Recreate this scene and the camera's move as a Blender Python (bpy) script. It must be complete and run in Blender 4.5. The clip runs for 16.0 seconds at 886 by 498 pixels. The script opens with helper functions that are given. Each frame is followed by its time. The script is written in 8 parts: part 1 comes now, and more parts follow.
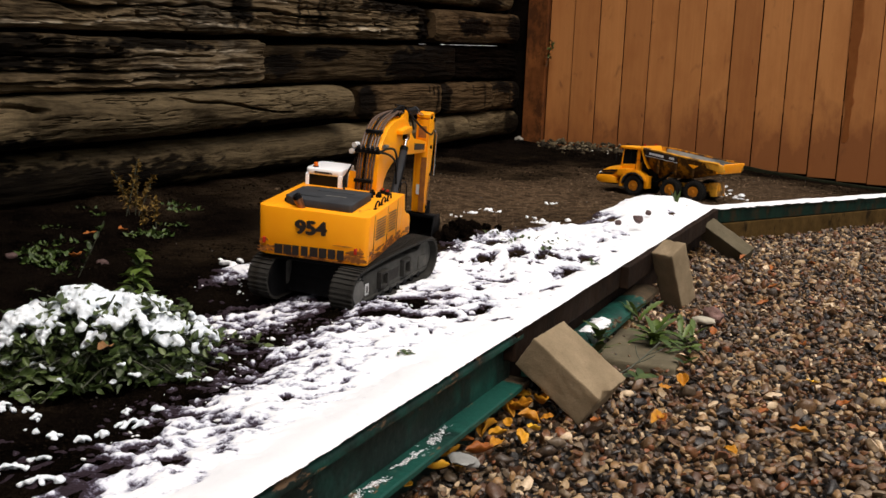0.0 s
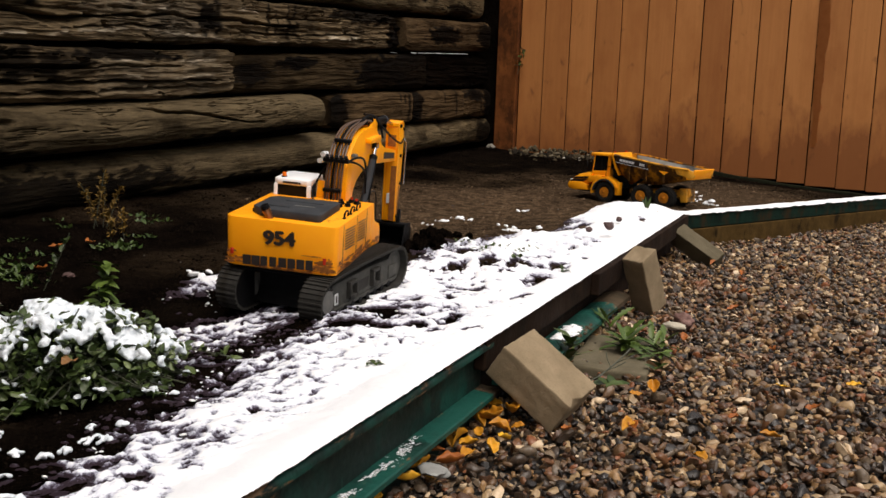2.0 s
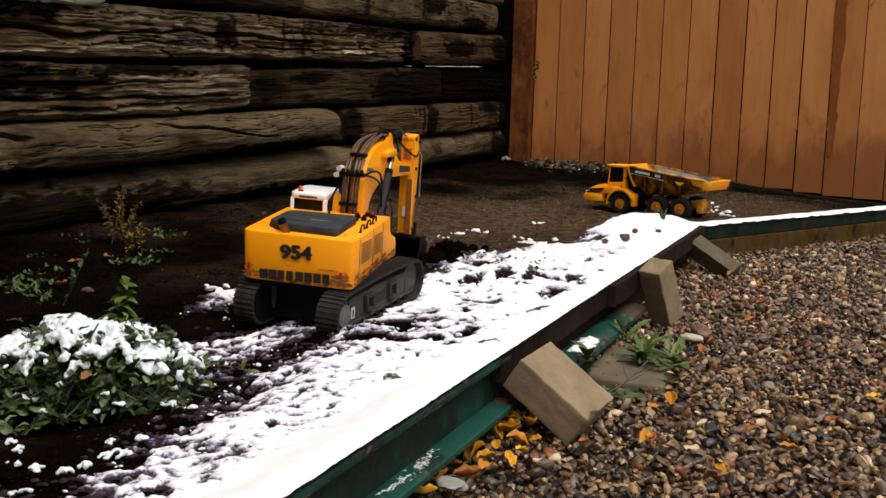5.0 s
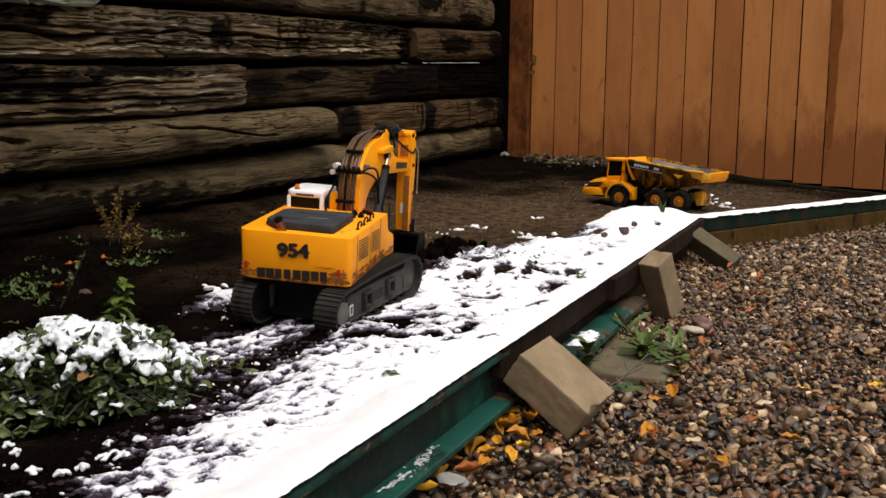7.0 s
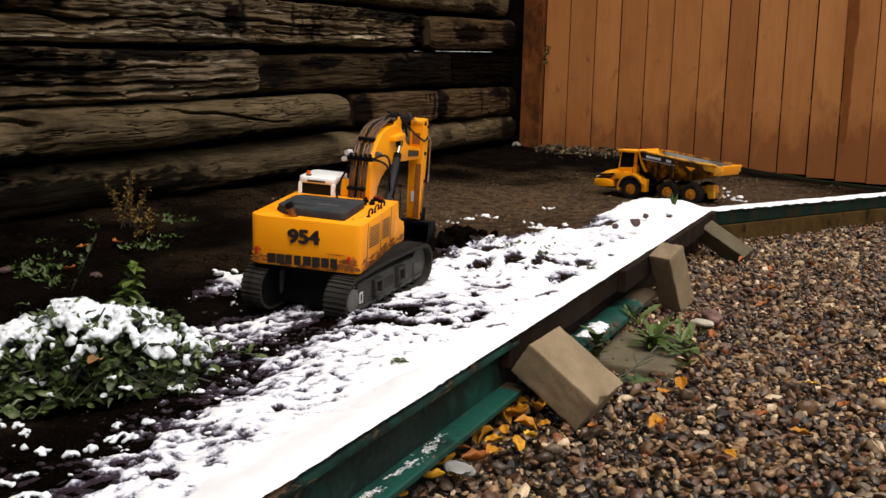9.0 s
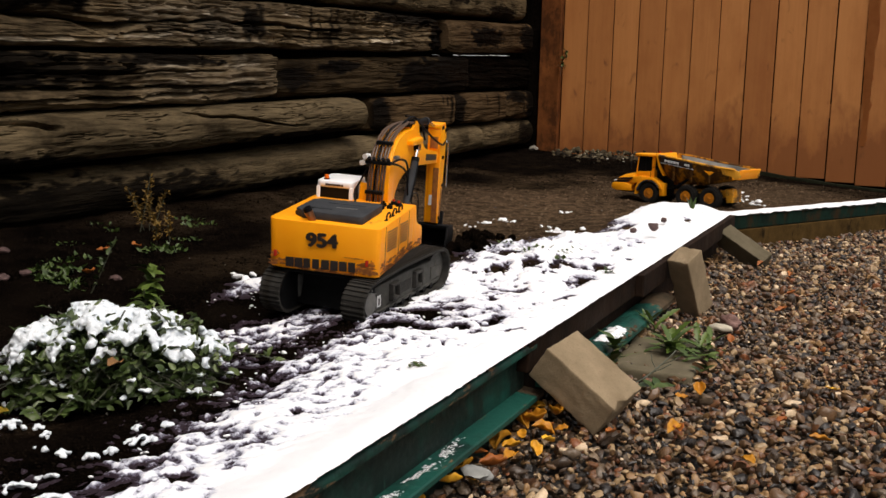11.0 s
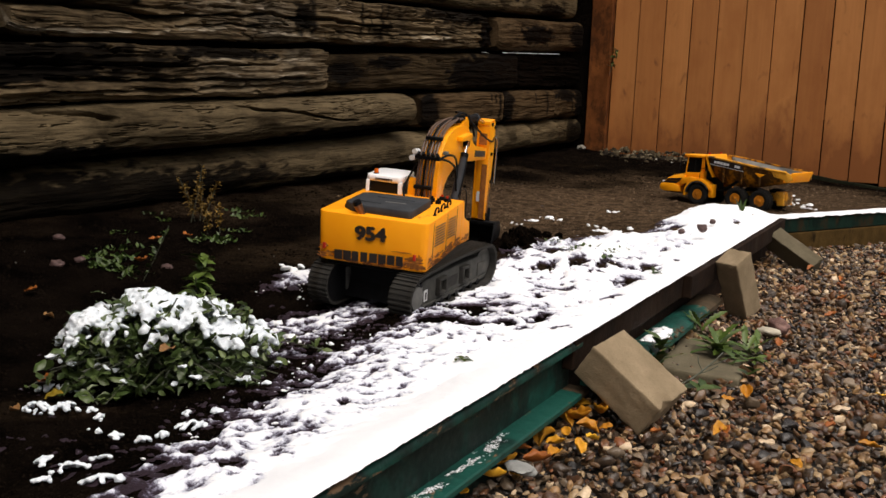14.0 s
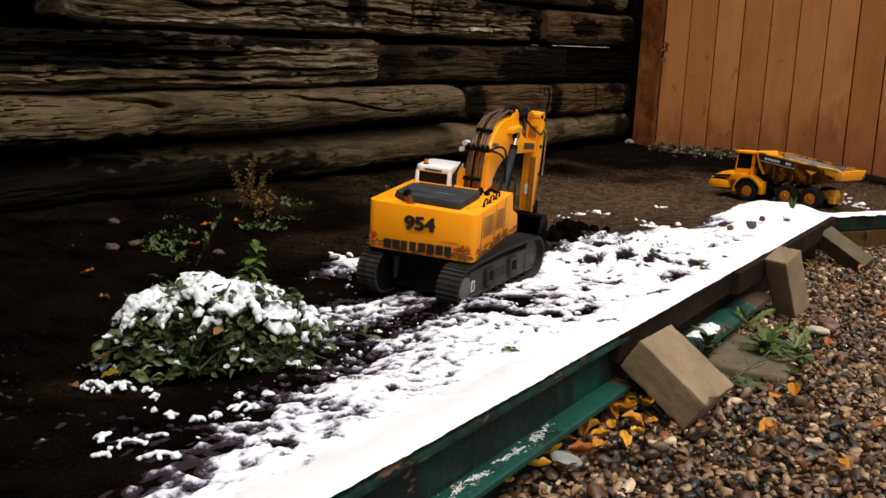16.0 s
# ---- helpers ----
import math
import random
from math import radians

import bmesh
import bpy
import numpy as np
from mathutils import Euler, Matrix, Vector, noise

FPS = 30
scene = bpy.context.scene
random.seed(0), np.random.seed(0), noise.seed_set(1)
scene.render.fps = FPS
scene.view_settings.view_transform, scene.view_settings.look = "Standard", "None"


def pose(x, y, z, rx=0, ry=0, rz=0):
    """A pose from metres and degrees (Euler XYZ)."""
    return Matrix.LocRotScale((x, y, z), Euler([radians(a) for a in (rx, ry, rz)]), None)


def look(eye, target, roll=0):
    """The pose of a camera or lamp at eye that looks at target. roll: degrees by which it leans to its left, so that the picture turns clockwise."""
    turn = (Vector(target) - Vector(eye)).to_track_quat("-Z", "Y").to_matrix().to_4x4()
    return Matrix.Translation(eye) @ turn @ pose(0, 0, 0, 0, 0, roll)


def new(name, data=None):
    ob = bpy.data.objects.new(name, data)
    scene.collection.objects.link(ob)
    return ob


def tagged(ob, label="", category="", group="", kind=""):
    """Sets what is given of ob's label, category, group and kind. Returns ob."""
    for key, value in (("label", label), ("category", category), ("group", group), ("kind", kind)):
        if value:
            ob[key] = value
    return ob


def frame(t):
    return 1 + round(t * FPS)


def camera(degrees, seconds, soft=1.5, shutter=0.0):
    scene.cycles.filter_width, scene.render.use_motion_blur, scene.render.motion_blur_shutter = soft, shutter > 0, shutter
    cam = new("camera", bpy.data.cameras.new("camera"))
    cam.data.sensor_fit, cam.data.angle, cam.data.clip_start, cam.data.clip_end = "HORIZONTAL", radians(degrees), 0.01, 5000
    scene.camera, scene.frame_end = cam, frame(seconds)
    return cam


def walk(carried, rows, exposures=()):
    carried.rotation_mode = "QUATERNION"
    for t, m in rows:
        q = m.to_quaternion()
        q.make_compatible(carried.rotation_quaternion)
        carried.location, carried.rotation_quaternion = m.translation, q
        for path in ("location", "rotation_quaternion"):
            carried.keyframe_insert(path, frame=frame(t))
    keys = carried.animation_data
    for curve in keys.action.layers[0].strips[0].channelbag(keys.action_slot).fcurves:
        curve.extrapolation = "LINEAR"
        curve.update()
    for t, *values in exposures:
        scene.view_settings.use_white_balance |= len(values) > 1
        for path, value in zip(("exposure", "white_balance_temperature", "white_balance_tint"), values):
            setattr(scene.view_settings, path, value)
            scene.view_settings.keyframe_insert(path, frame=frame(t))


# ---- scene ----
cam = camera(48.0, 16.0)
PATH = [
    (0.0, pose(-0.0156, -0.0108, 0.4209, 80.759, -2.432, 0.767)),
    (0.5, pose(-0.0069, -0.0070, 0.4208, 81.056, -2.123, -0.109)),
    (1.0, pose(-0.0030, -0.0069, 0.4236, 81.358, -2.044, -0.649)),
    (1.5, pose(-0.0034, -0.0052, 0.4232, 81.227, -1.945, -0.696)),
    (2.0, pose(-0.0057, -0.0040, 0.4222, 81.271, -2.040, -0.770)),
    (2.5, pose(-0.0047, -0.0051, 0.4234, 81.338, -2.032, -0.690)),
    (3.0, pose(-0.0065, -0.0058, 0.4250, 81.251, -2.006, -0.391)),
    (3.5, pose(-0.0076, -0.0088, 0.4265, 81.356, -2.009, -0.117)),
    (6.0, pose(-0.0030, -0.0057, 0.4223, 82.138, -0.825, 0.233)),
    (6.5, pose(-0.0006, -0.0037, 0.4214, 81.968, -0.429, 0.283)),
    (7.0, pose(0.0001, 0.0001, 0.4200, 81.800, -0.600, -0.000)),
    (7.5, pose(0.0008, 0.0060, 0.4178, 81.363, -0.829, -0.451)),
    (8.0, pose(0.0021, 0.0064, 0.4171, 81.375, -0.868, -0.063)),
    (8.5, pose(-0.0011, 0.0034, 0.4181, 81.440, -1.074, 0.641)),
    (9.0, pose(-0.0012, 0.0027, 0.4182, 81.173, -1.426, 0.698)),
    (11.5, pose(-0.0048, 0.0015, 0.4191, 81.518, -1.681, 2.308)),
    (12.0, pose(-0.0059, -0.0050, 0.4179, 81.665, -2.109, 3.090)),
    (12.5, pose(-0.0028, -0.0055, 0.4188, 81.432, -2.062, 3.307)),
    (13.0, pose(-0.0059, -0.0029, 0.4170, 81.339, -2.103, 3.588)),
    (13.5, pose(-0.0055, -0.0053, 0.4170, 81.323, -2.214, 3.756)),
    (14.0, pose(-0.0101, -0.0056, 0.4157, 81.132, -2.295, 4.358)),
    (14.5, pose(-0.0102, -0.0120, 0.4176, 81.393, -2.308, 4.909)),
    (15.0, pose(-0.0101, -0.0141, 0.4177, 81.368, -2.382, 5.236)),
    (15.5, pose(-0.0116, -0.0132, 0.4163, 80.984, -2.494, 5.425)),
    (16.0, pose(-0.0181, -0.0214, 0.4149, 80.548, -3.063, 7.016)),
]
walk(cam, PATH, [(0, 0.91, 6750, 12)])

# ---- world, sun and exposure ----
world = bpy.data.worlds.new("overcast_sky")
scene.world = world
world.use_nodes = True
wt = world.node_tree
sky = wt.nodes.new("ShaderNodeTexSky")
sky.sky_type, sky.sun_disc = "NISHITA", False
sky.sun_elevation, sky.sun_rotation = radians(61), radians(153)
sky.dust_density, sky.air_density = 4.0, 1.0
wash = wt.nodes.new("ShaderNodeMix")
wash.data_type = "RGBA"
wash.inputs[0].default_value = 0.7
wash.inputs[7].default_value = (4.6, 4.5, 4.3, 1)      # grey cloud cover
wt.links.new(sky.outputs[0], wash.inputs[6])
# an overcast sky is three times as bright overhead as at the horizon
height = wt.nodes.new("ShaderNodeSeparateXYZ")
wt.links.new(wt.nodes.new("ShaderNodeTexCoord").outputs["Generated"], height.inputs[0])
ramp = wt.nodes.new("ShaderNodeMapRange")
ramp.inputs["From Min"].default_value, ramp.inputs["From Max"].default_value = 0.0, 1.0
ramp.inputs["To Min"].default_value, ramp.inputs["To Max"].default_value = 0.4, 1.3
wt.links.new(height.outputs[2], ramp.inputs["Value"])
shade = wt.nodes.new("ShaderNodeMix")
shade.data_type, shade.blend_type = "RGBA", "MULTIPLY"
shade.inputs[0].default_value = 1.0
wt.links.new(wash.outputs[2], shade.inputs[6])
wt.links.new(ramp.outputs[0], shade.inputs[7])
wt.links.new(shade.outputs[2], wt.nodes["Background"].inputs[0])
wt.nodes["Background"].inputs[1].default_value = 0.085
sun = new("sun", bpy.data.lights.new("sun", "SUN"))
sun.data.energy, sun.data.angle, sun.data.color = 1.5, radians(50), (1.0, 0.95, 0.88)
sun.matrix_world = look((1.7, -1.3, 6.7), (0, 2, 0))


# ---- small tools ----
def mesh_from(name, verts, faces, material, smooth=True):
    """A mesh from numpy arrays; faces all of one size."""
    verts, faces = np.asarray(verts, dtype=np.float32), np.asarray(faces, dtype=np.int32)
    me = bpy.data.meshes.new(name)
    n, k = faces.shape
    me.vertices.add(len(verts))
    me.vertices.foreach_set("co", verts.ravel())
    me.loops.add(n * k)
    me.loops.foreach_set("vertex_index", faces.ravel())
    me.polygons.add(n)
    me.polygons.foreach_set("loop_start", np.arange(0, n * k, k, dtype=np.int32))
    me.polygons.foreach_set("use_smooth", np.full(n, smooth))
    me.update(calc_edges=True)
    me.materials.append(material)
    return me


def part(name, bm, material, parent=None, label="", smooth=None):
    """Links a bmesh as one mesh object under a thing or a part."""
    bmesh.ops.recalc_face_normals(bm, faces=bm.faces)
    me = bpy.data.meshes.new(name)
    bm.to_mesh(me)
    bm.free()
    me.materials.append(material)
    if smooth is not None:
        me.polygons.foreach_set("use_smooth", np.full(len(me.polygons), True))
        me.set_sharp_from_angle(angle=radians(smooth))
    ob = new(name, me)
    ob.parent = parent
    return tagged(ob, label)


def piece(name, me, parent, m=None):
    ob = new(name, me)
    ob.parent = parent
    if m is not None:
        ob.matrix_basis = m
    return ob


def empty(name, m=None):
    ob = new(name)
    ob.empty_display_size = 0.05
    if m is not None:
        ob.matrix_basis = m
    return ob


def add_box(bm, lo, hi, bevel=0.0, m=None, seg=1):
    r = bmesh.ops.create_cube(bm, size=1)
    vs = r["verts"]
    for v in vs:
        v.co = Vector([(lo[i] + hi[i]) / 2 + v.co[i] * (hi[i] - lo[i]) for i in range(3)])
    if bevel:
        es = list({e for v in vs for e in v.link_edges})
        vs = bmesh.ops.bevel(bm, geom=es, offset=bevel, segments=seg, affect="EDGES", profile=0.5)["verts"]
        vs = list({w for v in vs for f in v.link_faces for w in f.verts})
    if m is not None:
        bmesh.ops.transform(bm, matrix=m, verts=list(set(vs)))
    return bm


def box(lo, hi, bevel=0.0, m=None, seg=1):
    return add_box(bmesh.new(), lo, hi, bevel, m, seg)


def add_cyl(bm, a, b, r, r2=None, n=16, cap=True):
    a, b = Vector(a), Vector(b)
    d = b - a
    m = Matrix.Translation((a + b) / 2) @ d.to_track_quat("Z", "Y").to_matrix().to_4x4()
    bmesh.ops.create_cone(bm, cap_ends=cap, segments=n, radius1=r, radius2=r if r2 is None else r2, depth=d.length, matrix=m)
    return bm


def cyl(a, b, r, r2=None, n=16):
    return add_cyl(bmesh.new(), a, b, r, r2, n)


def add_plate(bm, outline, x0, x1, axis=0):
    """Extrudes an outline of (forward, up) pairs across from x0 to x1 (axis 0), or of (x, y) pairs upward (axis 2)."""
    def at(p, x):
        return (x, p[0], p[1]) if axis == 0 else (p[0], p[1], x)
    a = [bm.verts.new(at(p, x0)) for p in outline]
    b = [bm.verts.new(at(p, x1)) for p in outline]
    n = len(outline)
    bm.faces.new(a)
    bm.faces.new(b[::-1])
    for i in range(n):
        bm.faces.new((a[i], b[i], b[(i + 1) % n], a[(i + 1) % n]))
    return bm


def plate(outline, x0, x1, bevel=0.0, axis=0):
    bm = add_plate(bmesh.new(), outline, x0, x1, axis)
    if bevel:
        bmesh.ops.recalc_face_normals(bm, faces=bm.faces)
        es = [e for e in bm.edges if e.is_manifold and e.calc_face_angle(0) > 0.5]
        bmesh.ops.bevel(bm, geom=es, offset=bevel, segments=2, affect="EDGES", profile=0.5)
    return bm


def add_tube(bm, path, r, n=8):
    """A round hose or rod along a list of points."""
    path = [Vector(p) for p in path]
    rings = []
    for i, p in enumerate(path):
        d = (path[min(i + 1, len(path) - 1)] - path[max(i - 1, 0)]).normalized()
        q = d.to_track_quat("Z", "Y").to_matrix()
        rings.append([bm.verts.new(p + q @ Vector((r * math.cos(2 * math.pi * k / n), r * math.sin(2 * math.pi * k / n), 0))) for k in range(n)])
    for a, b in zip(rings, rings[1:]):
        for k in range(n):
            bm.faces.new((a[k], a[(k + 1) % n], b[(k + 1) % n], b[k]))
    bm.faces.new(rings[0][::-1])
    bm.faces.new(rings[-1])
    return bm


def tube(path, r, n=8):
    return add_tube(bmesh.new(), path, r, n)


def spline(points, steps=6):
    """Catmull-Rom through the points."""
    p = [Vector(q) for q in points]
    p = [2 * p[0] - p[1]] + p + [2 * p[-1] - p[-2]]
    out = []
    for i in range(1, len(p) - 2):
        for k in range(steps):
            t = k / steps
            a, b, c, d = p[i - 1:i + 3]
            out.append(0.5 * (2 * b + (c - a) * t + (2 * a - 5 * b + 4 * c - d) * t * t + (3 * b - a - 3 * c + d) * t ** 3))
    return out + [p[-2]]


def lattice(ix, iy, seed):
    h = (ix * 374761393 + iy * 668265263 + seed * 974634541) & 0xFFFFFFFF
    h = ((h ^ (h >> 13)) * 1274126177) & 0xFFFFFFFF
    return ((h ^ (h >> 16)) & 0xFFFF) / 65535.0


def grain(x, y, seed=0):
    """Smooth value noise, 0 to 1, on numpy arrays."""
    x, y = np.asarray(x, dtype=float), np.asarray(y, dtype=float)
    ix, iy = np.floor(x).astype(np.int64), np.floor(y).astype(np.int64)
    fx, fy = x - ix, y - iy
    fx, fy = fx * fx * (3 - 2 * fx), fy * fy * (3 - 2 * fy)
    a, b = lattice(ix, iy, seed), lattice(ix + 1, iy, seed)
    c, d = lattice(ix, iy + 1, seed), lattice(ix + 1, iy + 1, seed)
    return (a * (1 - fx) + b * fx) * (1 - fy) + (c * (1 - fx) + d * fx) * fy


def rough(x, y, octaves=4, seed=0):
    total, amp, norm = 0, 1.0, 0
    for o in range(octaves):
        total = total + amp * grain(x * 2 ** o, y * 2 ** o, seed + o * 17)
        norm += amp
        amp *= 0.55
    return total / norm


def swirl(x, y, octaves=3, seed=0):
    """Gradient noise, about 0 to 1 with its middle at 0.5, on numpy arrays; it shows no grid."""
    total, amp, norm = 0.0, 1.0, 0.0
    for o in range(octaves):
        u, v, sd = x * 2 ** o + 13.7 * o, y * 2 ** o + 5.1 * o, seed + o * 17
        ix, iy = np.floor(u).astype(np.int64), np.floor(v).astype(np.int64)
        fx, fy = u - ix, v - iy
        wx, wy = fx ** 3 * (fx * (6 * fx - 15) + 10), fy ** 3 * (fy * (6 * fy - 15) + 10)
        corner = []
        for dx in (0, 1):
            for dy in (0, 1):
                turn = 2 * np.pi * lattice(ix + dx, iy + dy, sd)
                corner.append(np.cos(turn) * (fx - dx) + np.sin(turn) * (fy - dy))
        total = total + amp * ((corner[0] * (1 - wy) + corner[1] * wy) * (1 - wx) + (corner[2] * (1 - wy) + corner[3] * wy) * wx)
        norm += amp
        amp *= 0.55
    return 0.5 + 0.95 * total / norm


# ---- materials ----
class Nodes:
    """A principled material and short ways to add nodes to it."""

    def __init__(self, name, roughness=0.6, metallic=0.0, specular=0.5):
        self.m = bpy.data.materials.new(name)
        self.m.use_nodes = True
        self.t = self.m.node_tree
        self.b = self.t.nodes["Principled BSDF"]
        self.b.inputs["Roughness"].default_value = roughness
        self.b.inputs["Metallic"].default_value = metallic
        self.b.inputs["Specular IOR Level"].default_value = specular
        self.co = self.t.nodes.new("ShaderNodeTexCoord").outputs["Object"]

    def link(self, a, b):
        self.t.links.new(a, b)

    def scaled(self, scale, turn=(0, 0, 0)):
        n = self.t.nodes.new("ShaderNodeMapping")
        n.inputs["Scale"].default_value = scale
        n.inputs["Rotation"].default_value = turn
        self.link(self.co, n.inputs[0])
        return n.outputs[0]

    def shifted(self, vec):
        """Moves a vector by the object's random number, so that alike pieces differ."""
        info = self.t.nodes.new("ShaderNodeObjectInfo")
        mul = self.t.nodes.new("ShaderNodeMath")
        mul.operation = "MULTIPLY"
        mul.inputs[1].default_value = 37.0
        self.link(info.outputs["Random"], mul.inputs[0])
        add = self.t.nodes.new("ShaderNodeVectorMath")
        add.operation = "ADD"
        self.link(vec, add.inputs[0])
        self.link(mul.outputs[0], add.inputs[1])
        return add.outputs[0]

    def noise(self, scale, detail=4, rough=0.55, vec=None, distort=0.0):
        n = self.t.nodes.new("ShaderNodeTexNoise")
        n.inputs["Scale"].default_value = scale
        n.inputs["Detail"].default_value = detail
        n.inputs["Roughness"].default_value = rough
        n.inputs["Distortion"].default_value = distort
        self.link(vec if vec is not None else self.co, n.inputs["Vector"])
        return n.outputs[0]

    def ramp(self, fac, stops, interpolation="LINEAR"):
        n = self.t.nodes.new("ShaderNodeValToRGB")
        n.color_ramp.interpolation = interpolation
        el = n.color_ramp.elements
        while len(el) < len(stops):
            el.new(0.5)
        for e, (p, c) in zip(el, stops):
            e.position = p
            e.color = (*c, 1) if isinstance(c, tuple) else (c, c, c, 1)
        self.link(fac, n.inputs[0])
        return n.outputs[0]

    def mix(self, fac, a, b, how="MIX"):
        n = self.t.nodes.new("ShaderNodeMix")
        n.data_type, n.blend_type = "RGBA", how
        for v, s in ((fac, 0), (a, 6), (b, 7)):
            if isinstance(v, (int, float)):
                n.inputs[s].default_value = v if s == 0 else (v, v, v, 1)
            elif isinstance(v, tuple):
                n.inputs[s].default_value = (*v, 1)
            else:
                self.link(v, n.inputs[s])
        return n.outputs[2]

    def maths(self, op, a, b=0.0):
        n = self.t.nodes.new("ShaderNodeMath")
        n.operation = op
        for v, s in ((a, 0), (b, 1)):
            if isinstance(v, (int, float)):
                n.inputs[s].default_value = v
            else:
                self.link(v, n.inputs[s])
        return n.outputs[0]

    def island(self):
        return self.t.nodes.new("ShaderNodeNewGeometry").outputs["Random Per Island"]

    def pick(self):
        return self.t.nodes.new("ShaderNodeObjectInfo").outputs["Random"]

    def colour(self, c):
        self.link(c, self.b.inputs["Base Color"]) if not isinstance(c, tuple) else None
        if isinstance(c, tuple):
            self.b.inputs["Base Color"].default_value = (*c, 1)
        return self

    def gloss(self, fac, lo, hi):
        self.link(self.ramp(fac, [(0.3, lo), (0.7, hi)]), self.b.inputs["Roughness"])
        return self

    def bump(self, height, distance, strength=1.0):
        n = self.t.nodes.new("ShaderNodeBump")
        n.inputs["Strength"].default_value = strength
        n.inputs["Distance"].default_value = distance
        last = self.b.inputs["Normal"].links
        if last:
            self.link(last[0].from_socket, n.inputs["Normal"])
        self.link(height, n.inputs["Height"])
        self.link(n.outputs[0], self.b.inputs["Normal"])
        return self


def soil_material():
    """Wet black soil; the mesh carries where it is browner and lighter."""
    k = Nodes("dark_garden_soil", 0.95, specular=0.0)
    a, b, f = k.noise(9, 5), k.noise(160, 4, 0.7), k.noise(420, 3, 0.6)
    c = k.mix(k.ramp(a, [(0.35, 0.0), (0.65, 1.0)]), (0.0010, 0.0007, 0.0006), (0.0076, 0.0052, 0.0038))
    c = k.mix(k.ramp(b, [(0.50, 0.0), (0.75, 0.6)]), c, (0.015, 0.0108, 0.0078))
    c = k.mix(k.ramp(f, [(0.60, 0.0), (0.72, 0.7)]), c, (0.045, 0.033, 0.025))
    browner = k.t.nodes.new("ShaderNodeAttribute")
    browner.attribute_name = "cover"
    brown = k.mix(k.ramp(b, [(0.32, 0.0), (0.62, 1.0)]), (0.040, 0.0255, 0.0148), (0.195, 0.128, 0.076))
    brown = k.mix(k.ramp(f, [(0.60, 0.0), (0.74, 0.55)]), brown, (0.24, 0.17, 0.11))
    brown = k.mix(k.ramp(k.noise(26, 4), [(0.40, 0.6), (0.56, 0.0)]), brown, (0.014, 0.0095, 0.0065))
    c = k.mix(k.maths("MULTIPLY", browner.outputs["Fac"], 0.92), c, brown)
    return k.colour(c).bump(b, 0.007, 1.0).bump(k.noise(38, 6, 0.7), 0.022, 1.0).m


def snow_material():
    k = Nodes("fresh_wet_snow", 0.55, specular=0.3)
    k.b.inputs["Subsurface Weight"].default_value = 0.0
    k.colour(k.mix(k.noise(30, 3), (0.86, 0.88, 0.92), (0.92, 0.93, 0.95)))
    return k.bump(k.noise(150, 5, 0.7), 0.004, 0.35).m


def leaf_snow_material():
    """Thin melting snow on leaves: against fresh snow, grey-blue shading is put into the colour."""
    k = Nodes("shaded_snow_on_leaves", 0.4, specular=0.4)
    n = k.noise(70, 4, 0.6)
    k.colour(k.mix(k.ramp(n, [(0.35, 0.0), (0.65, 1.0)]), (0.66, 0.73, 0.80), (0.85, 0.90, 0.95)))
    return k.bump(k.noise(260, 4, 0.7), 0.003, 0.5).m


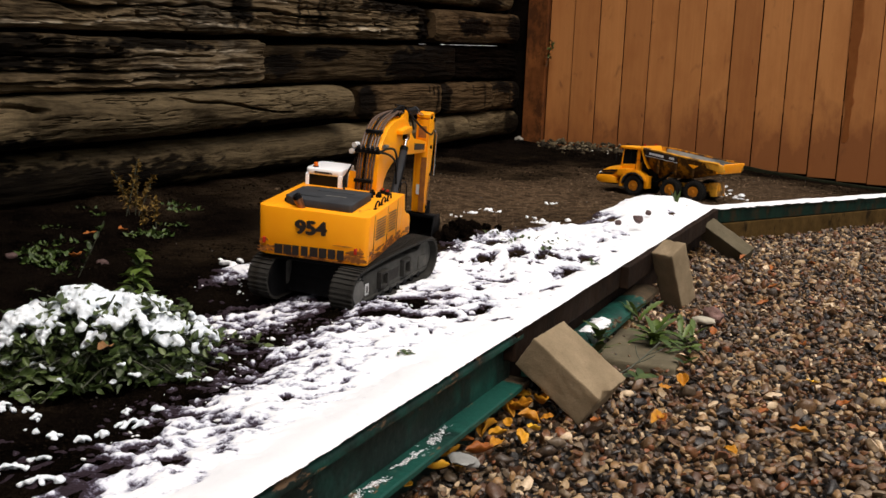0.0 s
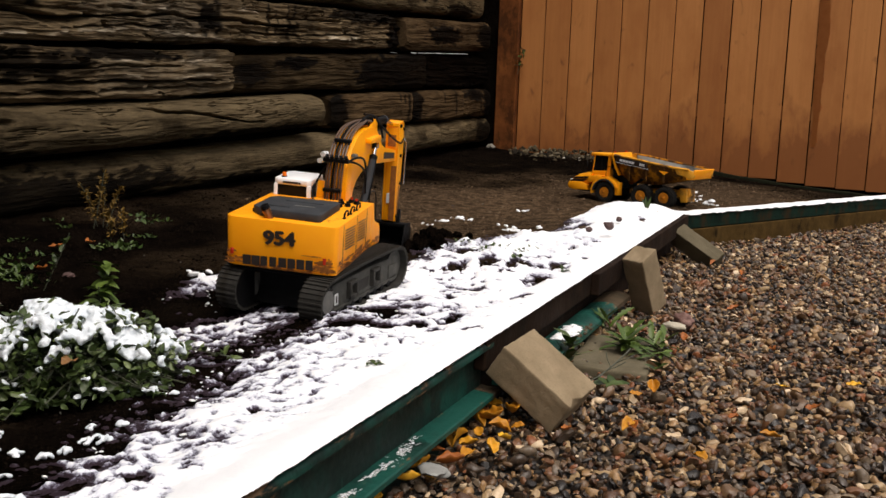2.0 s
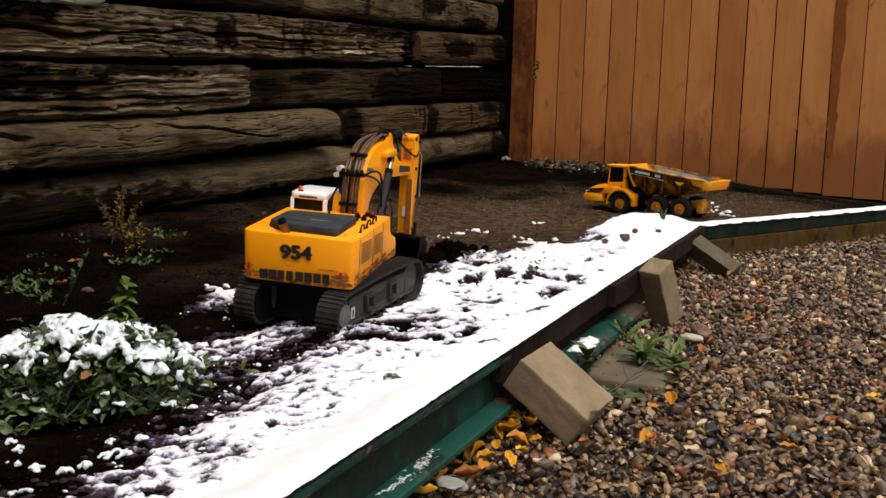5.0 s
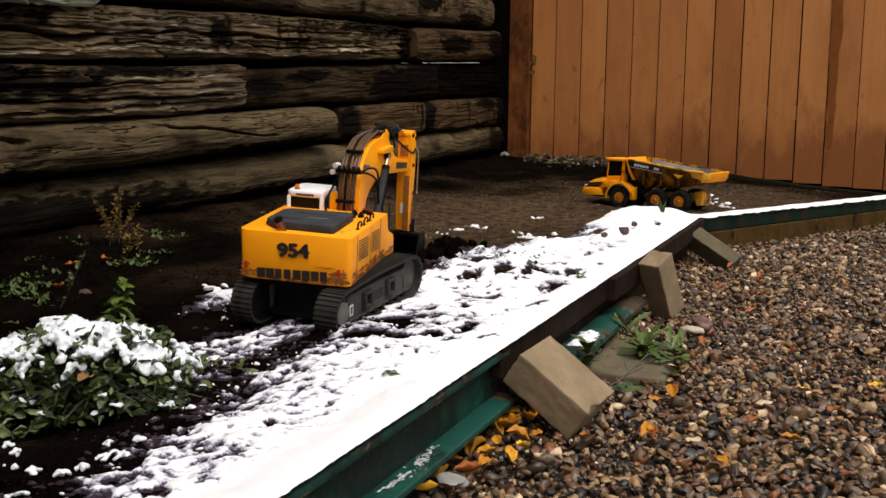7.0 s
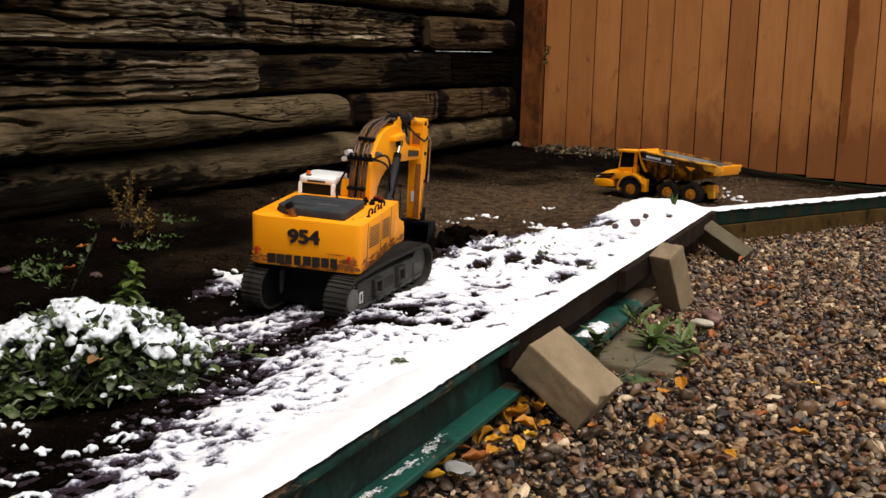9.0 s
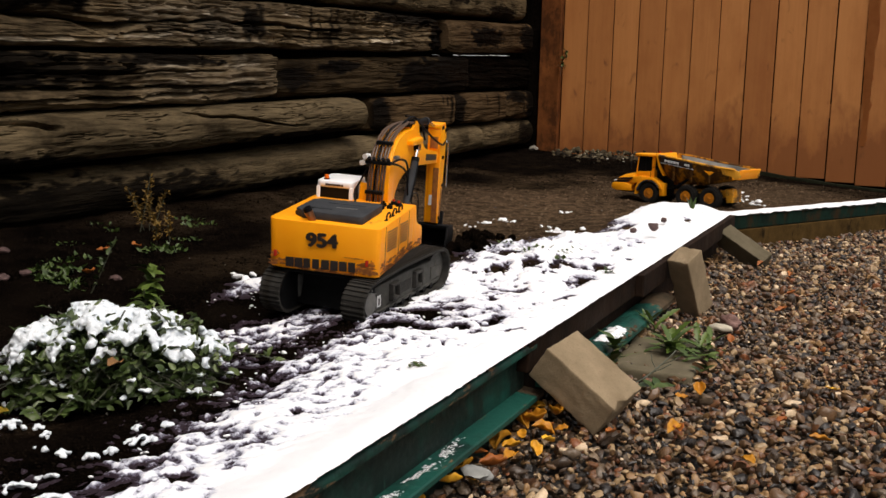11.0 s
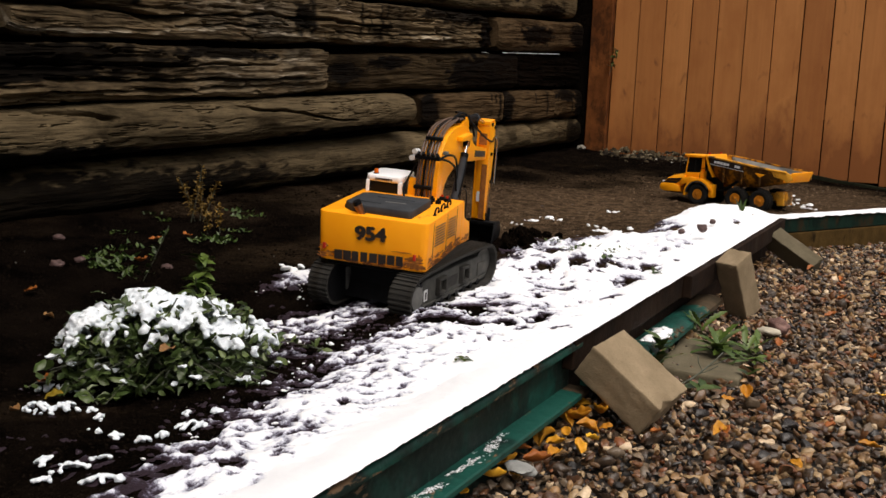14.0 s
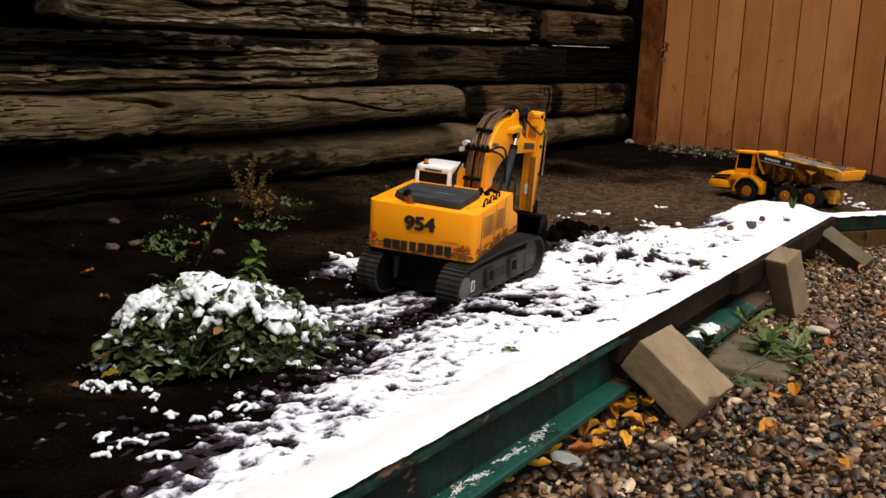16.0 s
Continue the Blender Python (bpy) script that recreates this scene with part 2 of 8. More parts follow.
def weathered(name, light, dark, pale, specular, lines=1.0, threads=0.7):
    """Old wood that lies along y: grey and brown patches, dried fibres, fine checks; the mesh carries tar stains,
    painted shade and bare splinters.
    """
    k = Nodes(name, 0.75, specular=specular)
    along = k.shifted(k.scaled((1, 1, 1)))

    def stretch(x, y, z, shift=0.0):
        n = k.t.nodes.new("ShaderNodeMapping")
        n.inputs["Scale"].default_value = (x, y, z)
        n.inputs["Location"].default_value = (shift, shift * 1.7, shift * 0.6)
        k.link(along, n.inputs[0])
        return n.outputs[0]

    def carried(key):
        n = k.t.nodes.new("ShaderNodeAttribute")
        n.attribute_name = key
        return n.outputs["Fac"]
    broad = k.noise(1.0, 5, 0.62, stretch(3.4, 2.6, 6.5))
    stain = k.noise(1.0, 5, 0.66, stretch(5.0, 3.2, 7.0, 5.0))
    fine = k.noise(1.0, 5, 0.72, stretch(70, 7.0, 120), 0.6)
    fibre = k.noise(1.0, 4, 0.7, stretch(120, 22, 260, 3.0), 0.4)
    speck = k.noise(1.0, 3, 0.6, stretch(46, 30, 60, 2.0), 0.5)
    c = k.mix(k.ramp(broad, [(0.34, 0.0), (0.64, 1.0)]), k.mix(0.55, light, dark), k.mix(k.pick(), tuple(x * 0.85 for x in light), tuple(x * 1.1 for x in light)))
    c = k.mix(k.ramp(stain, [(0.36, 0.85), (0.52, 0.0)]), c, tuple(x * 0.6 for x in dark))
    c = k.mix(k.ramp(fine, [(0.32, 0.75), (0.52, 0.0)]), c, tuple(x * 0.5 for x in dark))
    c = k.mix(k.maths("MULTIPLY", k.ramp(fine, [(0.56, 0.0), (0.74, threads)]), k.ramp(stain, [(0.46, 0.15), (0.62, 1.0)])), c, pale)
    c = k.mix(k.ramp(fibre, [(0.30, 0.35 * lines), (0.5, 0.0)]), c, dark)
    c = k.mix(k.ramp(speck, [(0.26, 0.8 * lines), (0.34, 0.0)]), c, (0.006, 0.005, 0.004))
    raw = k.maths("MULTIPLY", carried("bare"), k.ramp(fine, [(0.34, 0.25), (0.6, 1.0)]))
    c = k.mix(raw, c, (0.50, 0.42, 0.31))
    # this mask holds tar stains and the shade painted on the logs
    tar = k.maths("MULTIPLY", carried("tar_and_shade"), k.ramp(broad, [(0.3, 0.86), (0.6, 0.985)]))
    c = k.mix(tar, c, (0.0030, 0.0023, 0.0018))
    k.gloss(broad, 0.55, 0.85)
    return k.colour(c).bump(fine, 0.005, 0.9).bump(fibre, 0.002, 0.7).bump(speck, 0.003, 0.5).m


def patchy_snow_material():
    """Snow that breaks up into a fine lace over soil where the layer runs out; the mesh carries how deep it lies."""
    k = Nodes("thinning_snow", 0.6, specular=0.1)
    at = k.t.nodes.new("ShaderNodeAttribute")
    at.attribute_name = "cover"
    n = k.noise(240, 5, 0.7)
    x = k.maths("ADD", k.maths("MULTIPLY", at.outputs["Fac"], 0.8), k.maths("MULTIPLY", k.maths("SUBTRACT", n, 0.5), 0.8))
    lies = k.ramp(k.maths("ADD", k.maths("MULTIPLY", x, 0.5), 0.5), [(0.49, 0.0), (0.56, 1.0)])
    soil = k.mix(k.noise(160, 4, 0.7), (0.009, 0.006, 0.008), (0.036, 0.023, 0.032))
    thin = k.ramp(k.maths("ADD", k.maths("MULTIPLY", x, 0.5), 0.5), [(0.445, 0.0), (0.50, 1.0)])
    c = k.mix(lies, k.mix(thin, soil, (0.13, 0.115, 0.165)), k.mix(k.ramp(k.maths("ADD", k.maths("MULTIPLY", x, 0.5), 0.5), [(0.54, 0.0), (0.67, 1.0)]), (0.56, 0.58, 0.70), k.mix(n, (0.82, 0.85, 0.91), (0.92, 0.93, 0.95))))
    return k.colour(c).bump(lies, 0.003, 0.8).bump(k.noise(150, 5, 0.7), 0.004, 0.3).m


def timber_material():
    return weathered("weathered_railway_timber", (0.185, 0.132, 0.074), (0.022, 0.0148, 0.0078), (0.44, 0.35, 0.23), 0.04, 1.0, 0.6)


def log_material():
    return weathered("grey_round_log", (0.165, 0.122, 0.068), (0.028, 0.0195, 0.0100), (0.28, 0.225, 0.135), 0.04, 1.2, 0.3)


def tarred_material():
    return weathered("tar_soaked_timber", (0.005, 0.0032, 0.0020), (0.0022, 0.0015, 0.0010), (0.016, 0.010, 0.006), 0.03, 0.8, 0.2)


def fence_material():
    """Stained cedar: each board its own tone, blotchy stain, knots with rings, redder and darker where splash has soaked in."""
    k = Nodes("stained_cedar_board", 0.6, specular=0.25)
    base = k.shifted(k.scaled((1, 1, 1)))

    def stretch(x, y, z):
        n = k.t.nodes.new("ShaderNodeMapping")
        n.inputs["Scale"].default_value = (x, y, z)
        k.link(base, n.inputs[0])
        return n.outputs[0]
    f = k.noise(1.6, 6, 0.62, stretch(30, 20, 1.0), 0.6)
    broad = k.noise(1.0, 5, 0.62, stretch(5.5, 3, 2.6))
    fleck = k.noise(1.0, 4, 0.7, stretch(60, 30, 26))
    knots = k.noise(1.0, 3, 0.5, stretch(13, 12, 6.5), 0.6)
    tone = k.mix(k.pick(), (0.350, 0.130, 0.036), (0.500, 0.208, 0.063))
    c = k.mix(k.ramp(f, [(0.3, 0.0), (0.75, 1.0)]), k.mix(1.0, tone, (0.86, 0.83, 0.80), "MULTIPLY"), tone)
    c = k.mix(k.ramp(broad, [(0.46, 0.0), (0.66, 0.45)]), c, k.mix(1.0, tone, (0.66, 0.55, 0.44), "MULTIPLY"))
    c = k.mix(k.ramp(fleck, [(0.64, 0.0), (0.76, 0.3)]), c, (0.15, 0.06, 0.02))
    # splash stains that climb the boards unevenly
    part_z = k.t.nodes.new("ShaderNodeSeparateXYZ")
    k.link(k.co, part_z.inputs[0])
    wet = k.maths("ADD", part_z.outputs[2], k.maths("MULTIPLY", k.maths("SUBTRACT", broad, 0.5), 1.3))
    wet = k.maths("ADD", wet, k.maths("MULTIPLY", k.pick(), -0.16))
    c = k.mix(k.ramp(wet, [(0.02, 0.80), (0.30, 0.0)]), c, (0.185, 0.058, 0.015))
    c = k.mix(k.ramp(knots, [(0.23, 0.7), (0.27, 0.35), (0.35, 0.0)]), c, (0.075, 0.026, 0.010))
    return k.colour(c).bump(f, 0.0015, 0.4).bump(fleck, 0.0006, 0.4).m


def green_material(name="flaking_green_paint", worn=0.5, dark_share=0.25):
    """Green paint on steel: bare tan chips, dark patches, scraped pale streaks."""
    k = Nodes(name, 0.5, specular=0.3)
    fine = k.noise(70, 4, 0.7)
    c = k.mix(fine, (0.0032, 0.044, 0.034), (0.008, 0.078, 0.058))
    c = k.mix(k.ramp(k.noise(9, 5, 0.65), [(0.60 - 0.45 * dark_share, 0.0), (0.78 - 0.42 * dark_share, 0.9)]), c, (0.0032, 0.0075, 0.0062))
    scrape = k.noise(1.0, 3, 0.6, k.scaled((60, 30, 14), (0.6, 0.0, 0.0)), 0.4)
    c = k.mix(k.ramp(scrape, [(0.64, 0.0), (0.71, 0.5)]), c, (0.03, 0.085, 0.066))
    bare = k.ramp(k.noise(1.0, 5, 0.68, k.scaled((30, 9, 30))), [(0.56 + 0.08 * worn, 0.0), (0.59 + 0.08 * worn, 1.0)])
    c = k.mix(bare, c, k.mix(fine, (0.09, 0.045, 0.02), (0.24, 0.15, 0.085)))
    return k.colour(c).gloss(fine, 0.38, 0.7).bump(fine, 0.001, 0.5).bump(bare, -0.001, 0.6).m


def plain(name, a, b, roughness, metallic=0.0, scale=40, bump=0.0005, dirt=None, dirt_at=0.6, specular=0.5):
    k = Nodes(name, roughness, metallic, specular)
    n = k.noise(scale, 4, 0.6)
    c = k.mix(k.ramp(n, [(0.3, 0.0), (0.7, 1.0)]), a, b)
    if dirt:
        d = k.noise(scale * 0.55, 6, 0.72, k.scaled((1, 1, 0.6)))
        c = k.mix(k.ramp(d, [(dirt_at, 0.0), (dirt_at + 0.09, 0.9)]), c, dirt)
        k.gloss(d, roughness, min(0.95, roughness + 0.35))
    return k.colour(c).bump(k.noise(scale * 6, 3), bump, 0.6).m


def pebble_material():
    """Wet mixed stones: each its own tone, speckled or veined, with a damp sheen."""
    k = Nodes("mixed_river_pebbles", 0.5, specular=0.45)
    i = k.island()
    c = k.ramp(i, [(0.0, (0.018, 0.017, 0.018)), (0.15, (0.050, 0.040, 0.033)), (0.30, (0.125, 0.083, 0.050)), (0.43, (0.15, 0.080, 0.044)),
                   (0.51, (0.29, 0.205, 0.115)), (0.62, (0.135, 0.118, 0.098)), (0.72, (0.36, 0.295, 0.195)), (0.82, (0.080, 0.046, 0.030)), (0.89, (0.20, 0.175, 0.14)),
                   (0.935, (0.62, 0.56, 0.45)), (0.972, (0.22, 0.098, 0.052))], "CONSTANT")
    n, speck = k.noise(120, 5, 0.7), k.noise(620, 3, 0.6)
    c = k.mix(1.0, c, (1.20, 1.01, 0.82), "MULTIPLY")
    c = k.mix(k.ramp(n, [(0.3, 0.0), (0.72, 0.75)]), c, k.mix(1.0, c, (0.40, 0.37, 0.35), "MULTIPLY"))
    c = k.mix(k.ramp(speck, [(0.60, 0.0), (0.72, 0.35)]), c, k.mix(1.0, c, (1.7, 1.65, 1.6), "MULTIPLY"))
    return k.colour(c).gloss(n, 0.16, 0.5).bump(n, 0.0018, 0.7).m


def gravel_sheet_material():
    k = Nodes("gravel_ground", 0.7, specular=0.3)
    v = k.t.nodes.new("ShaderNodeTexVoronoi")
    v.inputs["Scale"].default_value = 48
    k.link(k.co, v.inputs["Vector"])
    sep = k.t.nodes.new("ShaderNodeSeparateColor")
    k.link(v.outputs["Color"], sep.inputs[0])
    # near-black tones put the shade between pebbles into the sheet's colour
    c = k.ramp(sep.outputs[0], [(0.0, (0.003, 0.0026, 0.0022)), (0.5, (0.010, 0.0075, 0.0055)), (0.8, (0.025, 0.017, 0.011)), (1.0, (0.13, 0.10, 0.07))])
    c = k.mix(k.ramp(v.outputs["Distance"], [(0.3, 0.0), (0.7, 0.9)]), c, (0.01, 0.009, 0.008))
    return k.colour(c).bump(v.outputs["Distance"], -0.02, 0.9).m


def concrete_material(name, a, b):
    k = Nodes(name, 0.88, specular=0.2)
    n, fine = k.noise(14, 5, 0.6), k.noise(240, 3, 0.7)
    c = k.mix(k.ramp(n, [(0.3, 0.0), (0.7, 1.0)]), a, b)
    c = k.mix(k.ramp(fine, [(0.55, 0.0), (0.75, 0.5)]), c, tuple(x * 0.45 for x in a))
    c = k.mix(k.ramp(k.noise(6, 4, 0.7), [(0.55, 0.0), (0.72, 0.5)]), c, tuple(x * 0.5 for x in a))
    return k.colour(c).bump(fine, 0.0012, 0.7).bump(n, 0.002, 0.4).m


def leaf_material(name, a, b, roughness=0.45):
    k = Nodes(name, roughness, specular=0.35)
    c = k.mix(k.pick(), a, b)
    i = k.mix(k.island(), (0.55, 0.55, 0.5), (1.25, 1.2, 1.0))
    c = k.mix(1.0, c, i, "MULTIPLY")
    c = k.mix(k.ramp(k.noise(90, 4), [(0.5, 0.0), (0.8, 0.5)]), c, tuple(x * 0.4 for x in a))
    k.b.inputs["Transmission Weight"].default_value = 0.0
    return k.colour(c).m


SOIL, SNOW, TIMBER, LOG, FENCE = soil_material(), snow_material(), timber_material(), log_material(), fence_material()
THIN_SNOW, TARRED, LEAF_SNOW = patchy_snow_material(), tarred_material(), leaf_snow_material()
PALE_GREEN = plain("pale_green_old_paint", (0.24, 0.27, 0.18), (0.36, 0.39, 0.27), 0.6, scale=12, bump=0.001, dirt=(0.10, 0.095, 0.06), dirt_at=0.6)
POST = plain("dark_red_brown_post", (0.085, 0.026, 0.007), (0.20, 0.066, 0.017), 0.6, scale=9, bump=0.002, dirt=(0.050, 0.017, 0.0055), dirt_at=0.5, specular=0.1)
GREEN, GREEN_OLD, DARK_GREEN = green_material(), green_material("old_green_paint", 0.0, 0.5), green_material("darker_green_paint", 1.2, 0.75)
PEBBLE, SHEET = pebble_material(), gravel_sheet_material()
PAVER = concrete_material("tan_concrete_paver", (0.185, 0.137, 0.082), (0.30, 0.228, 0.144))
DARK_PAVER = concrete_material("darker_concrete_paver", (0.085, 0.070, 0.043), (0.135, 0.112, 0.072))
SLAB = concrete_material("grey_concrete_slab", (0.092, 0.077, 0.047), (0.150, 0.126, 0.082))
RUSTBOARD = plain("dark_brown_board", (0.0075, 0.0038, 0.0022), (0.022, 0.011, 0.006), 0.65, specular=0.12, scale=18, bump=0.002, dirt=(0.050, 0.026, 0.014), dirt_at=0.62)
YELLOW = plain("yellow_machine_paint", (0.96, 0.342, 0.002), (0.985, 0.378, 0.003), 0.36, scale=14, bump=0.0002, specular=0.3)
YELLOW_WORN = plain("worn_yellow_paint", (0.95, 0.328, 0.002), (0.975, 0.365, 0.003), 0.38, scale=16, bump=0.0003, specular=0.3, dirt=(0.09, 0.03, 0.008), dirt_at=0.62)
RIM = plain("dirty_orange_rim", (0.42, 0.14, 0.004), (0.56, 0.19, 0.006), 0.45, specular=0.3, scale=40, bump=0.0003, dirt=(0.05, 0.028, 0.014), dirt_at=0.52)
YELLOW_TRUCK = plain("yellow_truck_paint", (0.86, 0.315, 0.003), (0.94, 0.355, 0.004), 0.38, specular=0.3, scale=22, bump=0.0003, dirt=(0.10, 0.05, 0.02), dirt_at=0.64)
CLOD = plain("brown_soil_crumb", (0.0020, 0.0014, 0.0010), (0.0105, 0.0074, 0.0053), 0.95, scale=60, bump=0.002, specular=0.0)
BROWN_CLOD = plain("lighter_soil_crumb", (0.030, 0.020, 0.0125), (0.20, 0.135, 0.085), 0.95, scale=45, bump=0.002, specular=0.0)
# dark brown here is mud plus the shade under the rim, put into the paint
HOPPER = plain("muddy_shaded_yellow", (0.34, 0.12, 0.005), (0.6, 0.235, 0.008), 0.5, scale=30, bump=0.0005, dirt=(0.030, 0.015, 0.007), dirt_at=0.42, specular=0.15)
YELLOW_MUD = plain("scraped_yellow_steel", (0.62, 0.27, 0.012), (0.75, 0.34, 0.015), 0.45, scale=30, bump=0.0005, dirt=(0.05, 0.03, 0.018), dirt_at=0.5)
BLACK = plain("black_plastic", (0.003, 0.003, 0.0034), (0.007, 0.007, 0.0076), 0.5, scale=60, specular=0.07)
DECK = plain("dark_grey_deck", (0.022, 0.024, 0.028), (0.038, 0.041, 0.046), 0.6, specular=0.25, scale=25, dirt=(0.1, 0.095, 0.09), dirt_at=0.66)
TRACK_SIDE = plain("dusty_grey_track_frame", (0.038, 0.038, 0.035), (0.075, 0.072, 0.064), 0.6, scale=40, bump=0.001, dirt=(0.14, 0.115, 0.09), dirt_at=0.62, specular=0.2)
BELT = plain("dusty_rubber_belt", (0.018, 0.017, 0.0155), (0.038, 0.036, 0.032), 0.7, 0.0, specular=0.15, scale=45, bump=0.0006, dirt=(0.02, 0.016, 0.012), dirt_at=0.52)
TRACK = plain("muddy_track_steel", (0.018, 0.017, 0.016), (0.046, 0.043, 0.038), 0.6, 0.0, specular=0.2, scale=50, bump=0.001, dirt=(0.065, 0.05, 0.036), dirt_at=0.6)
STEEL = plain("bright_steel", (0.5, 0.5, 0.5), (0.62, 0.62, 0.62), 0.25, 1.0, scale=80)
HOSE = plain("brown_rubber_hose", (0.06, 0.032, 0.018), (0.12, 0.066, 0.04), 0.45, scale=90)
WHITE = plain("white_cab_paint", (0.8, 0.82, 0.85), (0.86, 0.87, 0.89), 0.35, scale=20)
INK = plain("black_decal", (0.012, 0.006, 0.004), (0.018, 0.009, 0.006), 0.5, scale=60)
PALE_INK = plain("pale_decal", (0.55, 0.56, 0.56), (0.65, 0.66, 0.66), 0.5, scale=60)
RED = plain("red_lens", (0.42, 0.02, 0.008), (0.5, 0.03, 0.01), 0.25, scale=60)
AMBER = plain("amber_lens", (0.75, 0.13, 0.01), (0.85, 0.18, 0.012), 0.2, scale=60)
BRASS = plain("tarnished_brass", (0.2, 0.09, 0.04), (0.32, 0.16, 0.07), 0.4, 0.8, scale=60)
TYRE = plain("black_tyre_rubber", (0.008, 0.0075, 0.007), (0.016, 0.014, 0.012), 0.75, specular=0.15, scale=60, bump=0.001, dirt=(0.05, 0.038, 0.028), dirt_at=0.6)
DUMP = plain("scoured_dump_bed", (0.17, 0.17, 0.165), (0.3, 0.3, 0.29), 0.5, 0.3, scale=28, dirt=(0.04, 0.03, 0.024), dirt_at=0.62)
glass = Nodes("tinted_glass", 0.12, specular=0.1)
glass.colour((0.006, 0.006, 0.006))
GLASS = glass.m
LEAF = leaf_material("grey_green_leaf", (0.034, 0.060, 0.018), (0.105, 0.145, 0.055), 0.36)
LEAF_DEEP = leaf_material("jagged_green_leaf", (0.042, 0.080, 0.015), (0.095, 0.145, 0.032), 0.4)
LEAF_BRIGHT = leaf_material("fresh_green_leaf", (0.045, 0.10, 0.018), (0.10, 0.17, 0.035))
LEAF_DRY = leaf_material("dry_ochre_leaf", (0.12, 0.07, 0.012), (0.2, 0.12, 0.02), 0.7)
LEAF_GOLD = leaf_material("golden_fallen_leaf", (0.42, 0.17, 0.010), (0.85, 0.47, 0.04), 0.5)
LEAF_OLIVE = leaf_material("yellow_olive_leaf", (0.16, 0.115, 0.012), (0.30, 0.21, 0.02), 0.5)
LEAF_TAN = leaf_material("wet_tan_leaf", (0.20, 0.10, 0.04), (0.30, 0.16, 0.07), 0.5)
LEAF_RUST = leaf_material("rusty_fallen_leaf", (0.26, 0.075, 0.012), (0.4, 0.13, 0.03), 0.55)
STEM = plain("brown_green_stem", (0.04, 0.04, 0.018), (0.07, 0.08, 0.06), 0.6)
ROCK = plain("grey_rubble", (0.04, 0.036, 0.03), (0.17, 0.155, 0.13), 0.8, scale=40, bump=0.003)
REDROCK = plain("reddish_stone", (0.12, 0.06, 0.05), (0.22, 0.12, 0.1), 0.7, scale=60, bump=0.003)

RUSTED = plain("rusty_flange", (0.035, 0.028, 0.018), (0.09, 0.062, 0.038), 0.8, scale=26, bump=0.001, dirt=(0.03, 0.02, 0.014), dirt_at=0.58, specular=0.1)


def rubble_material():
    k = Nodes("brown_debris", 0.85, specular=0.1)
    c = k.ramp(k.island(), [(0.0, (0.012, 0.009, 0.006)), (0.32, (0.045, 0.034, 0.020)), (0.55, (0.085, 0.066, 0.038)), (0.72, (0.15, 0.12, 0.075)), (0.88, (0.24, 0.20, 0.14)), (0.965, (0.60, 0.57, 0.52))], "CONSTANT")
    n = k.noise(90, 4, 0.7)
    return k.colour(k.mix(k.ramp(n, [(0.35, 0.0), (0.7, 0.6)]), c, (0.016, 0.012, 0.007))).bump(n, 0.003, 0.7).m


RUBBLE = rubble_material()
DULL = weathered("dull_dark_timber", (0.058, 0.039, 0.0195), (0.0115, 0.0072, 0.0036), (0.16, 0.12, 0.07), 0.04, 0.8, 0.3)
BROWN = weathered("smooth_brown_timber", (0.098, 0.062, 0.031), (0.026, 0.0155, 0.0075), (0.15, 0.10, 0.055), 0.04, 0.7, 0.25)
STAIN = plain("reddish_stain", (0.33, 0.105, 0.022), (0.40, 0.135, 0.034), 0.6, scale=14, bump=0.0005, specular=0.2)
DARKROCK = plain("dark_reddish_stone", (0.045, 0.022, 0.02), (0.10, 0.055, 0.05), 0.7, scale=60, bump=0.003)
MOSSY = plain("mossy_black_board", (0.006, 0.007, 0.004), (0.018, 0.019, 0.010), 0.8, scale=30, bump=0.002, specular=0.05)
FAR_BOARD = plain("dirty_green_board", (0.003, 0.009, 0.0065), (0.006, 0.024, 0.016), 0.7, scale=22, bump=0.001, dirt=(0.028, 0.016, 0.007), dirt_at=0.5, specular=0.1)
LEAF_WEED = leaf_material("dull_green_weed", (0.028, 0.055, 0.013), (0.06, 0.095, 0.024), 0.4)
HUB = plain("dusty_hub_metal", (0.09, 0.09, 0.085), (0.15, 0.145, 0.13), 0.55, scale=60, bump=0.0006)

# ---- plan of the place ----
EDGE = Vector((-0.165, 1.038, 0))                   # a point of the bed's raised edge
ALONG = Vector((0.3844, 0.9232, 0))                 # along the edge, away from the eye
INWARD = Vector((-0.9232, 0.3844, 0))               # from the edge into the bed
KNEE = Vector((0.981, 3.79, 0))                     # where the edge turns
ALONG_2 = Vector((0.7637, 0.6456, 0))
INWARD_2 = Vector((-0.6456, 0.7637, 0))
CORNER = Vector((0.43, 7.2, 0))                     # timber wall meets fence
OFF_WALL = Vector((0.9336, -0.3584, 0))             # along the fence, away from the wall
OFF_FENCE = Vector((-0.3584, -0.9336, 0))           # along the wall, towards the eye
EDGE_POSE = Matrix(((ALONG.y, ALONG.x, 0, EDGE.x), (-ALONG.x, ALONG.y, 0, EDGE.y), (0, 0, 1, 0), (0, 0, 0, 1)))       # x outward, y along
KNEE_POSE = Matrix(((ALONG_2.y, ALONG_2.x, 0, KNEE.x), (-ALONG_2.x, ALONG_2.y, 0, KNEE.y), (0, 0, 1, 0), (0, 0, 0, 1)))
WALL_POSE = pose(CORNER.x, CORNER.y, 0, 0, 0, -21)  # x off the wall, y along it away from the eye


def edge_uv(x, y):
    dx, dy = x - EDGE.x, y - EDGE.y
    return dx * ALONG.x + dy * ALONG.y, dx * INWARD.x + dy * INWARD.y


def knee_u(x, y):
    return (x - KNEE.x) * INWARD_2.x + (y - KNEE.y) * INWARD_2.y


